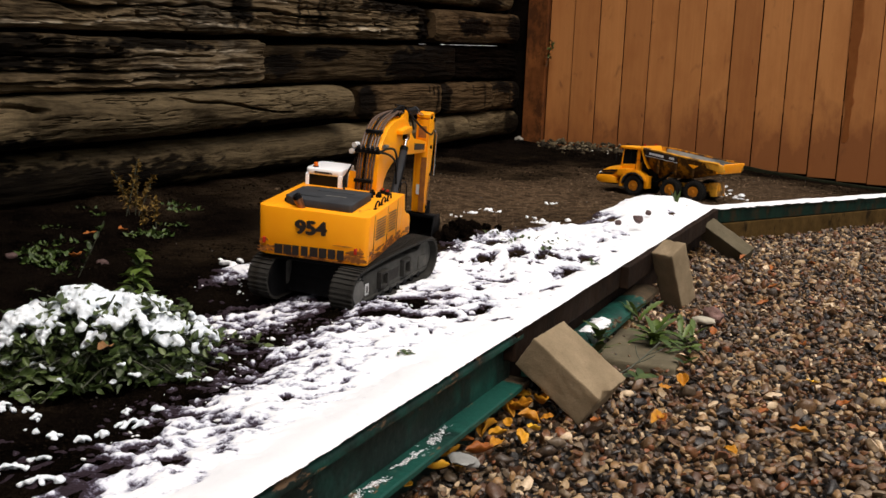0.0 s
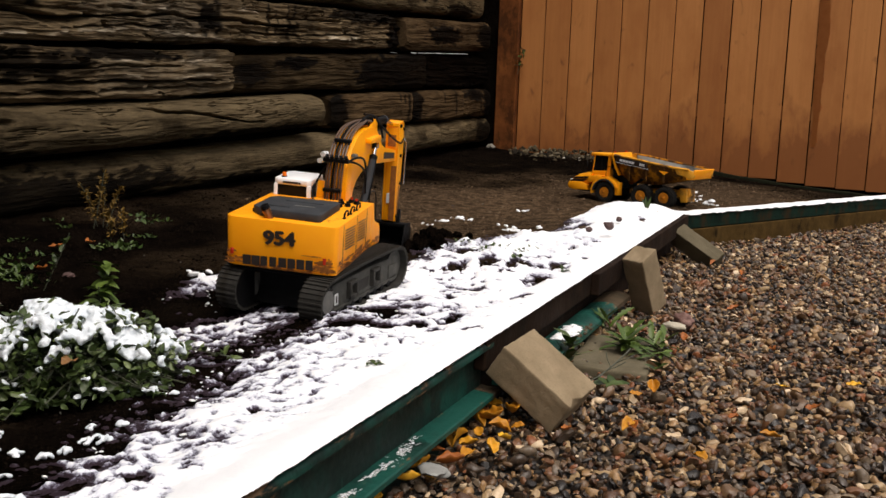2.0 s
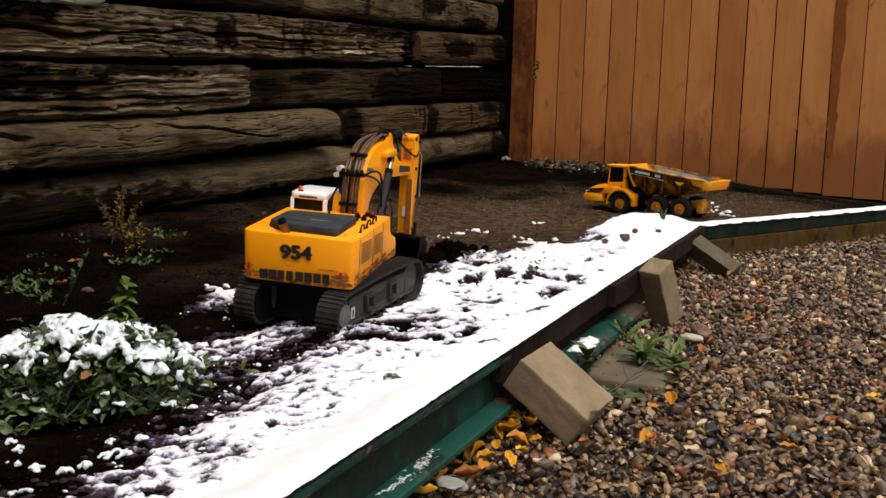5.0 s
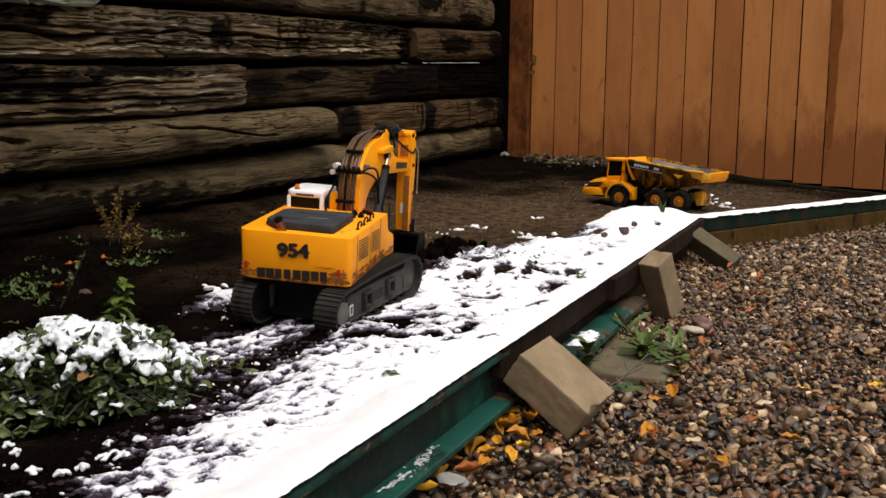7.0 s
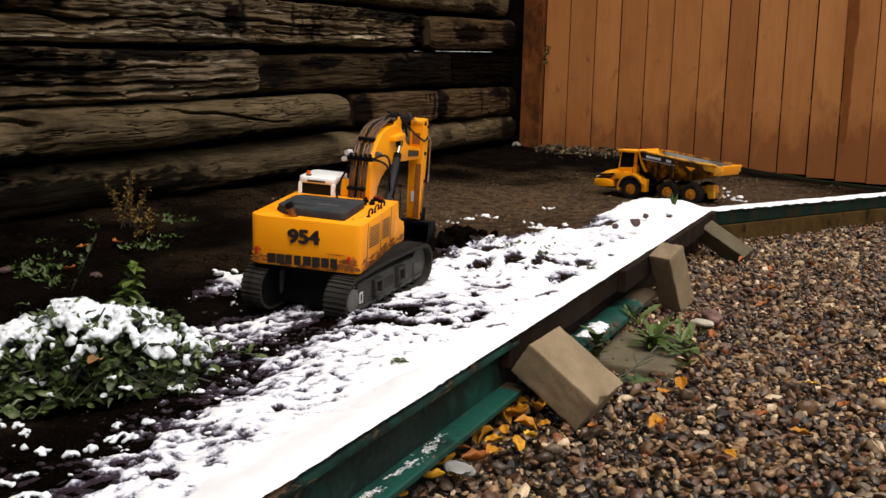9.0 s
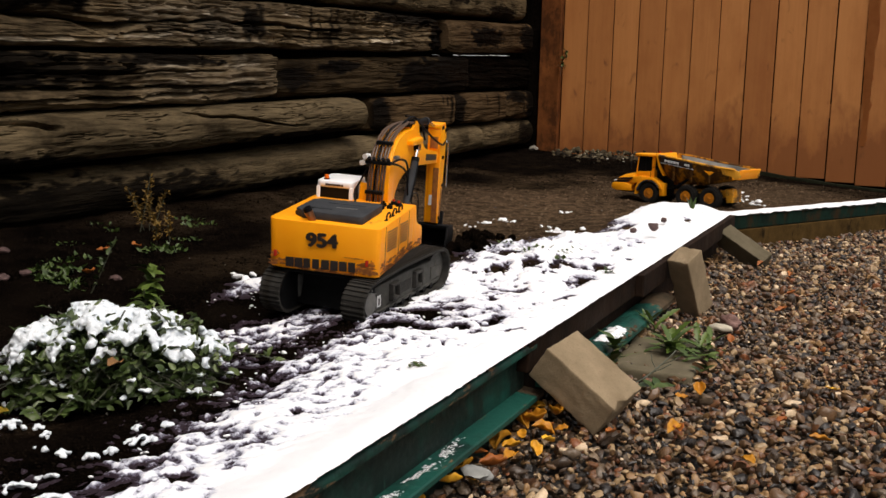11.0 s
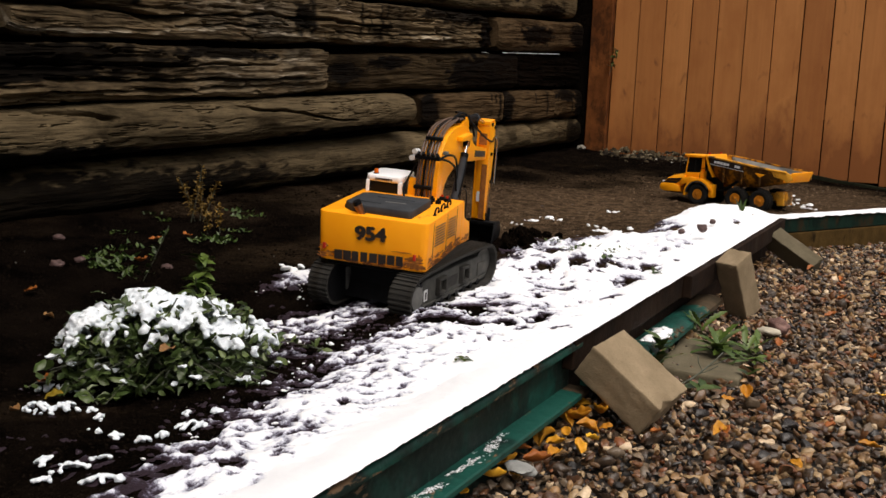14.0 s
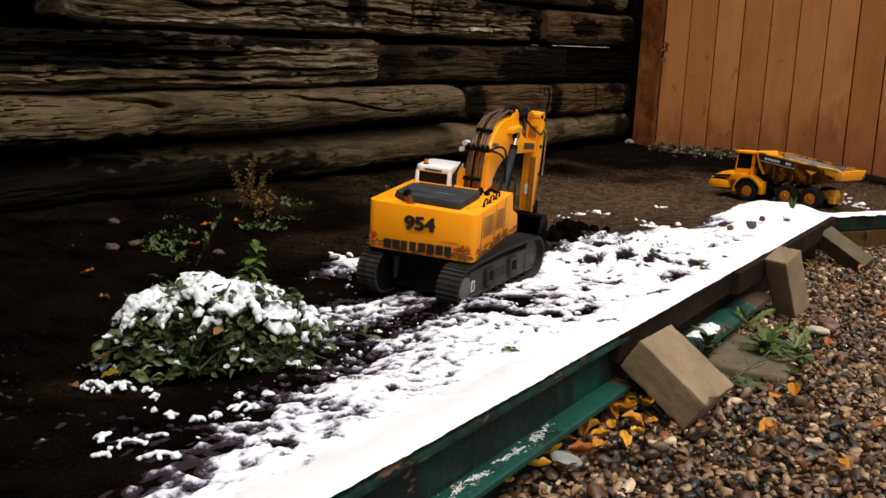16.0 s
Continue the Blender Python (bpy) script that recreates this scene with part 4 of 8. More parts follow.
    # from, to, bottoms, tops, face, depth, squareness, material, marks
    rows = [
        # foot log: its near end is darkened to paint in the shade there
        (1.07, 6.6, (0.10, -0.03), (0.262, 0.125), 0.045, 0.22, 2.2, LOG, {"checks": 0.3, "tar_and_shade": [(5.9, 0.0, 1.3, 2.0), (4.6, -0.3, 0.8, 0.9), (3.2, -0.9, 0.7, 0.4)]}),
        (0.03, 1.05, (0.11, 0.10), (0.287, 0.262), 0.03, 0.2, 2.3, LOG, {"tar_and_shade": [(0.2, 0.0, 0.2, 0.8)]}),
        (2.745, 6.6, (0.262, 0.125), (0.412, 0.28), 0.10, 0.25, 2.5, LOG, round_log),
        (2.56, 2.735, (0.255, 0.25), (0.405, 0.40), -0.06, 0.2, 4.0, DULL, {}),
        (1.515, 2.55, (0.265, 0.245), (0.445, 0.41), 0.03, 0.2, 5.0, BROWN, {"tar_and_shade": [(2.5, 0.0, 0.08, 1.2)], "drips": [(1.60, 0.95, -0.9, 0.022), (1.66, 0.9, 0.2, 0.012), (1.72, 0.9, 0.3, 0.012)]}),
        (0.62, 1.5, (0.278, 0.265), (0.47, 0.447), 0.03, 0.2, 4.4, BROWN, {"tar_and_shade": [(1.46, 0.0, 0.07, 1.2)], "drips": [(0.80, 0.9, -0.7, 0.016), (1.0, 0.95, 0.1, 0.012)]}),
        (0.03, 0.605, (0.292, 0.28), (0.49, 0.472), 0.025, 0.2, 3.8, BROWN, {"tar_and_shade": [(0.1, 0.0, 0.14, 1.2), (0.4, 0.6, 0.2, 0.5)], "drips": [(0.28, 0.9, -0.8, 0.018)]}),
        (3.44, 6.6, (0.402, 0.27), (0.568, 0.44), 0.05, 0.22, 4.8, TIMBER, left),
        (1.3, 3.42, (0.465, 0.405), (0.665, 0.555), 0.02, 0.2, 5.4, DULL, dull),
        (0.05, 1.28, (0.50, 0.468), (0.70, 0.668), 0.0, 0.2, 4.5, TARRED, {}),
        (1.81, 4.97, (0.662, 0.525), (0.85, 0.692), 0.03, 0.2, 5.2, TIMBER, split),
        (1.64, 1.80, (0.668, 0.662), (0.84, 0.83), -0.02, 0.2, 4.0, TARRED, {}),
        (0.10, 1.63, (0.74, 0.668), (0.935, 0.855), 0.03, 0.2, 3.8, BROWN, {"tar_and_shade": [(1.05, 0.0, 0.3, 0.6), (0.2, 0.0, 0.22, 1.0)]}),
        (2.975, 4.25, (0.815, 0.75), (0.99, 0.934), 0.02, 0.2, 4.6, DULL, {}),
        (4.27, 6.6, (0.712, 0.596), (0.93, 0.83), 0.05, 0.2, 7.0, PALE_GREEN, {}),
        (0.25, 2.955, (0.952, 0.815), (1.14, 0.99), 0.02, 0.2, 3.6, LOG, {"tar_and_shade": [(1.45, 0.4, 0.2, 0.7), (0.75, -0.7, 0.25, 0.5)], "drips": [(2.35, 0.5, -0.9, 0.03), (1.62, 0.5, -0.6, 0.02)]}),
    ]
    for i, (s0, s1, low, high, face, depth, sq, mat_, marks) in enumerate(rows):
        piece("timber", timber_mesh("timber", s0, s1, low, high, face, depth, sq, 3 + i * 7, mat_, marks), wall)
    # courses above the part in view
    for i in range(4):
        low, high = (1.145 + 0.195 * i, 0.83 + 0.2 * i), (1.33 + 0.2 * i, 1.02 + 0.2 * i)
        piece("timber", timber_mesh("timber", 0.05, 6.6, low, high, -0.02 * i, 0.2, 4.6, 150 + i * 7, TIMBER, None, False), wall)
    # wet snow on one ledge
    ledge = bmesh.new()
    for k in range(40):
        q = random.Random(k)
        s_ = q.gauss(1.15, 0.3)
        bmesh.ops.create_icosphere(ledge, subdivisions=1, radius=1, matrix=pose(0.012, -s_, 0.699 - 0.044 * (s_ - 0.63)) @ Matrix.Diagonal((0.008, q.uniform(0.015, 0.05), q.uniform(0.0012, 0.0026), 1)))
    tagged(part("snow_ledge", ledge, SNOW, wall, "thin line of wet snow on a ledge", smooth=80), kind="stuff")
    part("earth_bank", box((-0.9, -6.8, -0.2), (-0.13, 0.1, 1.55)), SOIL, wall)
    # added boxes, out of view, that keep sky light off the bed and corner
    part("sky_blocker", box((-0.32, -9.5, 1.45), (0.42, -3.6, 2.7)), SOIL, wall, "plain unseen block added to shade the timbers")
    part("sky_blocker", box((-0.4, -3.6, 1.94), (-0.06, 0.1, 3.2)), SOIL, wall)
    # added black box: stands for the shaded gap between wall and fence
    part("gap_filler", box((-0.12, -0.03, -0.1), (0.05, 0.09, 2.0), 0.006), SOIL, wall, "black filler for the dark gap in the corner")


# ---- fence ----
def board_fence():
    fence = empty("fence", WALL_POSE)
    tagged(fence, "tall fence of orange-brown stained cedar boards", "fence", kind="structure")
    part("post", box((0.055, -0.055, -0.1), (0.20, 0.05, 1.95), 0.004), POST, fence, "dark red-brown stained fence post")
    joints = [0.205, 0.378, 0.557, 0.732, 0.908, 1.087, 1.265, 1.445, 1.627, 1.804, 1.985, 2.165, 2.349, 2.527, 2.70, 2.88, 3.06, 3.24, 3.42]
    rnd = random.Random(8)
    for x0, x1 in zip(joints, joints[1:]):
        foot = float(np.interp((x0 + x1) / 2, [0.2, 0.5, 0.87, 1.2, 1.55, 2.0, 2.4, 3.4], [0.046, 0.05, 0.036, 0.012, -0.012, -0.05, -0.084, -0.12])) + rnd.uniform(-0.008, 0.008)
        y = rnd.uniform(-0.004, 0.004)
        gap = rnd.uniform(0.0018, 0.0045)
        part("fence_board", box((x0 + gap, y, foot), (x1 - gap, y + 0.019, 1.9), 0.0025), FENCE, fence)
    drip = bmesh.new()
    n = 80
    left, right = [], []
    for i in range(n + 1):
        z = 0.18 + 1.6 * i / n
        w = 0.040 * min(1.0, 0.5 + 1.3 * i / n)
        left.append(drip.verts.new((2.202 - w + 0.012 * noise.noise(Vector((z * 7, 1, 0))) + 0.008 * noise.noise(Vector((z * 31, 4, 0))), -0.0058, z)))
        right.append(drip.verts.new((2.190 + w * 0.9 + 0.018 * noise.noise(Vector((z * 6, 9, 0))) + 0.014 * noise.noise(Vector((z * 24, 9, 0))), -0.0058, z)))
    for i in range(n):
        drip.faces.new((left[i], right[i], right[i + 1], left[i + 1]))
    bmesh.ops.solidify(drip, geom=drip.faces[:], thickness=-0.0012)
    part("stain", drip, STAIN, fence, "reddish drip stain down one board")
    # added dark sheet that shuts out the sky behind the joints
    part("backing", box((0.05, 0.07, -0.2), (3.42, 0.082, 1.88)), SOIL, fence)
    part("rail", box((0.2, 0.03, 0.35), (3.4, 0.068, 0.44), 0.003), FENCE, fence)
    part("rail", box((0.2, 0.03, 1.45), (3.4, 0.068, 1.54), 0.003), FENCE, fence)
    sill = bmesh.new()
    rings = []
    for k in range(37):
        q = 1.08 + 2.3 * k / 36
        z = float(np.interp(q, [1.1, 1.57, 1.955, 2.35, 2.55, 3.4], [0.03, -0.004, -0.054, -0.087, -0.099, -0.15])) + 0.008 * noise.noise(Vector((q * 6, 0, 0)))
        rings.append([sill.verts.new(p) for p in ((q, -0.036, -0.3), (q, -0.036, z - 0.004), (q, -0.032, z), (q, -0.008, z), (q, -0.008, -0.3))])
    for a, b in zip(rings, rings[1:]):
        for k in range(4):
            sill.faces.new((a[k], b[k], b[k + 1], a[k + 1]))
    sill.faces.new(rings[0])
    sill.faces.new(rings[-1][::-1])
    part("kickboard", sill, MOSSY, fence, "dark mossy board along the fence foot")


# ---- the bed's edging ----
def bed_edging():
    beam = empty("edging_beam", EDGE_POSE)
    tagged(beam, "green painted steel beam edging with flaking paint", "edging", kind="structure")

    def run(outline, y0, y1, bevel=0.002):
        bm = bmesh.new()
        n = 24
        rings = []
        for i in range(n + 1):
            y = y0 + (y1 - y0) * i / n
            rings.append([bm.verts.new((x, y, z)) for x, z in outline])
        for a, b in zip(rings, rings[1:]):
            for k in range(len(outline)):
                bm.faces.new((a[k], a[(k + 1) % len(outline)], b[(k + 1) % len(outline)], b[k]))
        bm.faces.new(rings[0])
        bm.faces.new(rings[-1][::-1])
        return bm
    top = [(-0.06, 0.0), (-0.002, 0.0), (0.004, -0.002), (0.0065, -0.007), (0.006, -0.013), (0.001, -0.0165), (-0.012, -0.019), (-0.06, -0.019)]
    part("top_flange", run(top, -1.6, 0.735), GREEN_OLD, beam, smooth=50)
    part("beam_web", run([(-0.055, -0.0185), (-0.012, -0.0185), (-0.0165, -0.026), (-0.0165, -0.17), (-0.055, -0.17)], -1.6, 0.735), DARK_GREEN, beam, "dark web of the beam", smooth=28)
    lower = [(-0.0165, -0.0865), (0.0195, -0.0885), (0.0215, -0.0905), (0.0210, -0.0985), (-0.0165, -0.0985)]
    part("lower_flange", run(lower, -1.6, 0.70), GREEN, beam, smooth=28)
    part("lower_flange", run([(x - 0.001, z - 0.001) for x, z in lower], 0.70, 0.742), RUSTED, beam, "rusty brown end of the beam's flange", smooth=28)
    loose = [(-0.0165, -0.090), (0.004, -0.0855), (0.022, -0.0835), (0.040, -0.0865), (0.051, -0.0935), (0.052, -0.104), (-0.0165, -0.104)]
    part("lower_flange", run(loose, 0.80, 1.585), GREEN, beam, "loose green flange with rust and snow", smooth=50)
    part("lower_flange", run([(x - 0.002, z - 0.002) for x, z in loose], 1.587, 1.76), RUSTED, beam, "rusty brown end of the beam's flange", smooth=50)
    rust = bmesh.new()
    for k in range(14):
        q = random.Random(k)
        bmesh.ops.create_icosphere(rust, subdivisions=2, radius=1, matrix=pose(q.gauss(0.043, 0.004), 1.255 + q.gauss(0, 0.028), -0.090) @ pose(0, 0, 0, 0, 32, 0) @ Matrix.Diagonal((q.uniform(0.004, 0.008), q.uniform(0.006, 0.018), 0.0022, 1)))
    part("rust_scab", rust, RUSTED, beam, "reddish rust scabs on the flange", smooth=80)
    part("back_plate", box((-0.05, 0.74, -0.17), (-0.024, 2.97, -0.012), 0.002), RUSTBOARD, beam)
    # thin frosty film left on the lower flange
    rng = np.random.default_rng(4)
    n = 2600
    y = np.where(rng.uniform(size=n) < 0.45, rng.uniform(-0.3, 0.12, n), rng.uniform(0.12, 0.44, n))
    x = -0.003 + rng.normal(0, 0.0050, n)
    keep = (rough(x * 160, y * 45, 3, 12) > 0.57) & (x > -0.014) & (x < 0.018)
    x, y = x[keep], y[keep]
    r = rng.uniform(0.0003, 0.0009, len(x))
    film = scatter("frost", np.stack([x, y, -0.0868 - 0.055 * x], 1), np.stack([r * 1.6, r * 2.2, r * 0.35], 1), SNOW, 21, stone_shapes(5, 1, 170, 0.8), 0.1)
    film.parent = beam
    tagged(film, "thin frost along the flange", kind="stuff")
    y, x = rng.uniform(1.13, 1.27, 130), rng.normal(0.022, 0.010, 130)
    keep = (x > -0.004) & (x < 0.042)
    x, y = x[keep], y[keep]
    r = rng.uniform(0.002, 0.006, len(x))
    heap = scatter("snow_patch", np.stack([x, y, -0.0835 - 9.0 * (x - 0.022) ** 2], 1), np.stack([r * 1.5, r * 1.9, r * 0.5], 1), SNOW, 22, stone_shapes(5, 2, 180, 0.8), 0.2)
    heap.parent = beam
    tagged(heap, "snow lying on the flange", kind="stuff")
    for y0, y1, x, tilt in ((0.695, 1.50, 0.006, 2), (1.475, 2.985, 0.026, 0)):
        b = part("board", box((-0.022, y0, -0.05), (0.0, y1, 0.006), 0.003, pose(x, 0, 0, 0, tilt, 0), 2), RUSTBOARD, beam, "dark brown wooden edging board")
    far = empty("edging_board", KNEE_POSE)
    tagged(far, "old green edging board capped with snow", "edging", kind="structure")
    part("board", box((-0.04, -0.01, -0.055), (0.0, 1.75, 0.0), 0.004, None, 2), FAR_BOARD, far)
    part("board", box((-0.036, -0.01, -0.16), (0.004, 1.75, -0.0565), 0.004, None, 2), plain("rotten_brown_board", (0.040, 0.023, 0.007), (0.085, 0.050, 0.016), 0.8, scale=14, bump=0.003, dirt=(0.012, 0.008, 0.004), dirt_at=0.54, specular=0.05), far)
    ys, xs = np.arange(-0.02, 1.78, 0.01), np.linspace(-0.05, 0.006, 13)
    gx, gy = np.meshgrid(xs, ys, indexing="ij")
    w = np.abs((gx + 0.022) / 0.028)
    edge = 0.10 * (rough(gy * 30, gx * 30, 2, 3) - 0.5)
    h = 0.013 * np.sqrt(np.clip(1 - (w + edge) ** 4, 0, 1)) * (0.85 + 0.3 * rough(gy * 14, gx * 3, 2, 8))
    cap = new("snow_cap", grid_mesh("snow_cap", gx, gy, h, np.ones_like(gx, dtype=bool), SNOW))
    cap.matrix_basis = KNEE_POSE
    tagged(cap, "strip of snow lying on the green board", "snow", kind="stuff")


# ---- loose stuff ----
def stone_shapes(count, sub, seed, lumpy=0.35, cuts=4, deep=0.62):
    shapes = []
    for k in range(count):
        bm = bmesh.new()
        bmesh.ops.create_icosphere(bm, subdivisions=sub, radius=1)
        for v in bm.verts:
            v.co *= 1 + lumpy * noise.noise(v.co * 1.1 + Vector((k * 7.1 + seed, 0, 0))) + 0.18 * lumpy * noise.noise(v.co * 2.6 + Vector((k * 3.7 + seed, 5, 0)))
        flats = random.Random(seed * 100 + k)
        for _ in range(cuts):
            n_ = Vector([flats.gauss(0, 1) for _ in range(3)]).normalized()
            lim = flats.uniform(deep, 0.9)
            for v in bm.verts:
                over = v.co.dot(n_) - lim
                if over > 0:
                    v.co -= n_ * over * 0.85
        bm.verts.ensure_lookup_table()
        shapes.append((np.array([v.co for v in bm.verts]), np.array([[w.index for w in f.verts] for f in bm.faces])))
        bm.free()
    return shapes


def scatter(name, spots, halves, material, seed, shapes, tilt=0.5, smooth=True):
    """Many small stones in one mesh: spots (n, 3), half lengths (n, 3)."""
    rng = np.random.default_rng(seed)
    all_v, all_f, base = [], [], 0
    which = rng.integers(0, len(shapes), len(spots))
    for k, (sv, sf) in enumerate(shapes):
        idx = np.where(which == k)[0]
        if not len(idx):
            continue
        m = len(idx)
        yaw, ax, ay = rng.uniform(0, 2 * np.pi, m), rng.normal(0, tilt, m), rng.normal(0, tilt, m)
        p = sv[None] * halves[idx][:, None, :]
        c, s = np.cos(ax)[:, None], np.sin(ax)[:, None]
        p = np.stack([p[..., 0], p[..., 1] * c - p[..., 2] * s, p[..., 1] * s + p[..., 2] * c], -1)
        c, s = np.cos(ay)[:, None], np.sin(ay)[:, None]
        p = np.stack([p[..., 0] * c + p[..., 2] * s, p[..., 1], -p[..., 0] * s + p[..., 2] * c], -1)
        c, s = np.cos(yaw)[:, None], np.sin(yaw)[:, None]
        p = np.stack([p[..., 0] * c - p[..., 1] * s, p[..., 0] * s + p[..., 1] * c, p[..., 2]], -1) + spots[idx][:, None, :]
        all_v.append(p.reshape(-1, 3))
        all_f.append((sf[None] + (base + np.arange(m) * len(sv))[:, None, None]).reshape(-1, sf.shape[1]))
        base += m * len(sv)
    return new(name, mesh_from(name, np.vstack(all_v), np.vstack(all_f), material, smooth))


def gravel():
    rng = np.random.default_rng(5)
    spots, halves = [], []
    for layer, (gap, share, lift) in enumerate(((0.0150, 1.0, -0.003), (0.0178, 0.66, 0.0085))):
        xs, ys = np.arange(-0.75, 3.0, gap), np.arange(0.7, 5.4, gap)
        gx, gy = np.meshgrid(xs, ys)
        x = (gx + rng.uniform(-0.5, 0.5, gx.shape) * gap).ravel()
        y = (gy + rng.uniform(-0.5, 0.5, gy.shape) * gap).ravel()
        v, u = edge_uv(x, y)
        open_ = np.where(v < 3.0, u < 0.025, knee_u(x, y) < -0.0)
        open_ &= ~((v > 2.9) & (knee_u(x, y) > -0.002))
        open_ &= (x < 0.50 * y + 0.15) & (u > -1.9) & (rng.uniform(size=x.shape) < share)
        x, y = x[open_], y[open_]
        a = np.clip(rng.lognormal(np.log(0.0080), 0.40, len(x)), 0.0045, 0.021)
        halves.append(np.stack([a, a * rng.uniform(0.5, 0.95, len(x)), a * rng.uniform(0.38, 0.68, len(x))], 1))
        spots.append(np.stack([x, y, gravel_z(x, y) - 0.005 + lift + rng.uniform(-0.004, 0.004, len(x))], 1))
    ob = scatter("gravel", np.vstack(spots), np.vstack(halves), PEBBLE, 11, stone_shapes(19, 2, 3, 0.75, 7, 0.50), 0.45)
    ob.data.set_sharp_from_angle(angle=radians(58))
    tagged(ob, "rounded mixed river pebbles in grey, tan and rust", "gravel", kind="stuff")


def soil_clods():
    rng = np.random.default_rng(23)
    x, y = rng.uniform(-1.6, 2.4, 30000), 0.9 + 6.0 * rng.uniform(size=30000) ** 1.5
    q, s = corner_qs(x, y)
    keep = inside_bed(x, y, 0.05) & (q > 0.05) & (s > 0.05) & (np.abs(x - 0.1) < 0.62 * y + 0.1)
    browner = (soil_brownness(x, y) > 0.35)[keep]
    x, y = x[keep], y[keep]
    a = np.clip(rng.lognormal(np.log(0.0026), 0.5, len(x)), 0.001, 0.003 + 0.0025 * np.clip(y - 1.2, 0, 2))
    spots = np.stack([x, y, soil_z(x, y) + a * 0.15], 1)
    halves, shapes = np.stack([a, a * 0.8, a * 0.6], 1), stone_shapes(6, 2, 40, 0.6)
    tagged(scatter("soil_clods", spots[~browner], halves[~browner], CLOD, 3, shapes, 1.0), "small dark crumbs and clods of wet soil", "soil", kind="stuff")
    tagged(scatter("brown_clods", spots[browner], halves[browner], BROWN_CLOD, 4, shapes, 1.0), "small lighter brown crumbs of soil", "soil", kind="stuff")
    # pale grit and small snow crumbs
    n = 100
    x, y = rng.uniform(-1.3, 2.2, n), rng.uniform(1.2, 6.6, n)
    q, s = corner_qs(x, y)
    keep = inside_bed(x, y, 0.1) & (q > 0.1) & (s > 0.1)
    x, y = x[keep], y[keep]
    a = rng.uniform(0.001, 0.0035, len(x))
    tagged(scatter("grit", np.stack([x, y, soil_z(x, y) + a * 0.5], 1), np.stack([a, a, a * 0.7], 1), ROCK, 9, stone_shapes(4, 1, 80, 0.5), 1.0), "pale grit lying on the soil", "grit", kind="stuff")


def turned_clods():
    """Dark lumps thrown up beside the bucket."""
    rng = np.random.default_rng(88)
    n = 85
    f = rng.uniform(0, 1, n)
    x, y = -0.035 + 0.08 * f + rng.normal(0, 0.035, n), 2.52 + 0.42 * f + rng.normal(0, 0.05, n)
    a = np.clip(rng.lognormal(np.log(0.010), 0.45, n), 0.004, 0.026)
    spots = np.stack([x, y, soil_z(x, y) + a * 0.25 + 0.012 * rng.uniform(0, 1, n)], 1)
    tagged(scatter("turned_clods", spots, np.stack([a, a * 0.8, a * 0.75], 1), SOIL, 15, stone_shapes(6, 3, 47, 0.8), 1.0), "heap of dark wet clods beside the bucket", "soil", kind="stuff")


def rubble():
    rng = np.random.default_rng(77)
    n = 620
    q = 0.20 + 0.92 * rng.beta(1.3, 1.3, n)
    s = np.abs(rng.normal(0.02, 0.10 + 0.10 * np.exp(-((q - 0.75) / 0.3) ** 2), n)) + 0.03
    x, y = CORNER.x + q * OFF_WALL.x + s * OFF_FENCE.x, CORNER.y + q * OFF_WALL.y + s * OFF_FENCE.y
    a = np.clip(rng.lognormal(np.log(0.0092), 0.5, n), 0.004, 0.034)
    spots = np.stack([x, y, soil_z(x, y) + a * 0.05 + 0.030 * np.exp(-((s - 0.03) / 0.1) ** 2)], 1)
    ob = scatter("rubble", spots, np.stack([a, a * 0.8, a * 0.55], 1), RUBBLE, 5, stone_shapes(6, 2, 60, 0.6), 0.6)
    tagged(ob, "loose grey and brown rubble heaped along the fence foot", "rubble", kind="stuff")


def snow_crumbs():
    rng = np.random.default_rng(31)
    at = []
    for cx, cy, n, r in ((1.24, 4.62, 9, 0.05), (1.23, 4.42, 10, 0.06), (1.23, 4.27, 6, 0.03), (1.29, 4.86, 5, 0.04), (0.035, 3.30, 7, 0.03), (0.114, 3.42, 6, 0.02), (0.36, 3.73, 4, 0.012),
                         (0.27, 3.2, 8, 0.03), (0.337, 3.21, 9, 0.03), (-0.49, 2.2, 10, 0.045), (-0.44, 1.75, 10, 0.06)):
        for k in range(n):
            at.append((cx + rng.normal(0, r), cy + rng.normal(0, r), rng.uniform(0.004, 0.012)))
    at = np.array(at)
    spots = np.stack([at[:, 0], at[:, 1], soil_z(at[:, 0], at[:, 1]) + at[:, 2] * 0.2], 1)
    ob = scatter("snow_crumbs", spots, np.stack([at[:, 2] * 1.2, at[:, 2], at[:, 2] * 0.55], 1), SNOW, 6, stone_shapes(5, 2, 90, 0.7), 0.3)
    tagged(ob, "small leftover lumps of snow on the soil", "snow", kind="stuff")


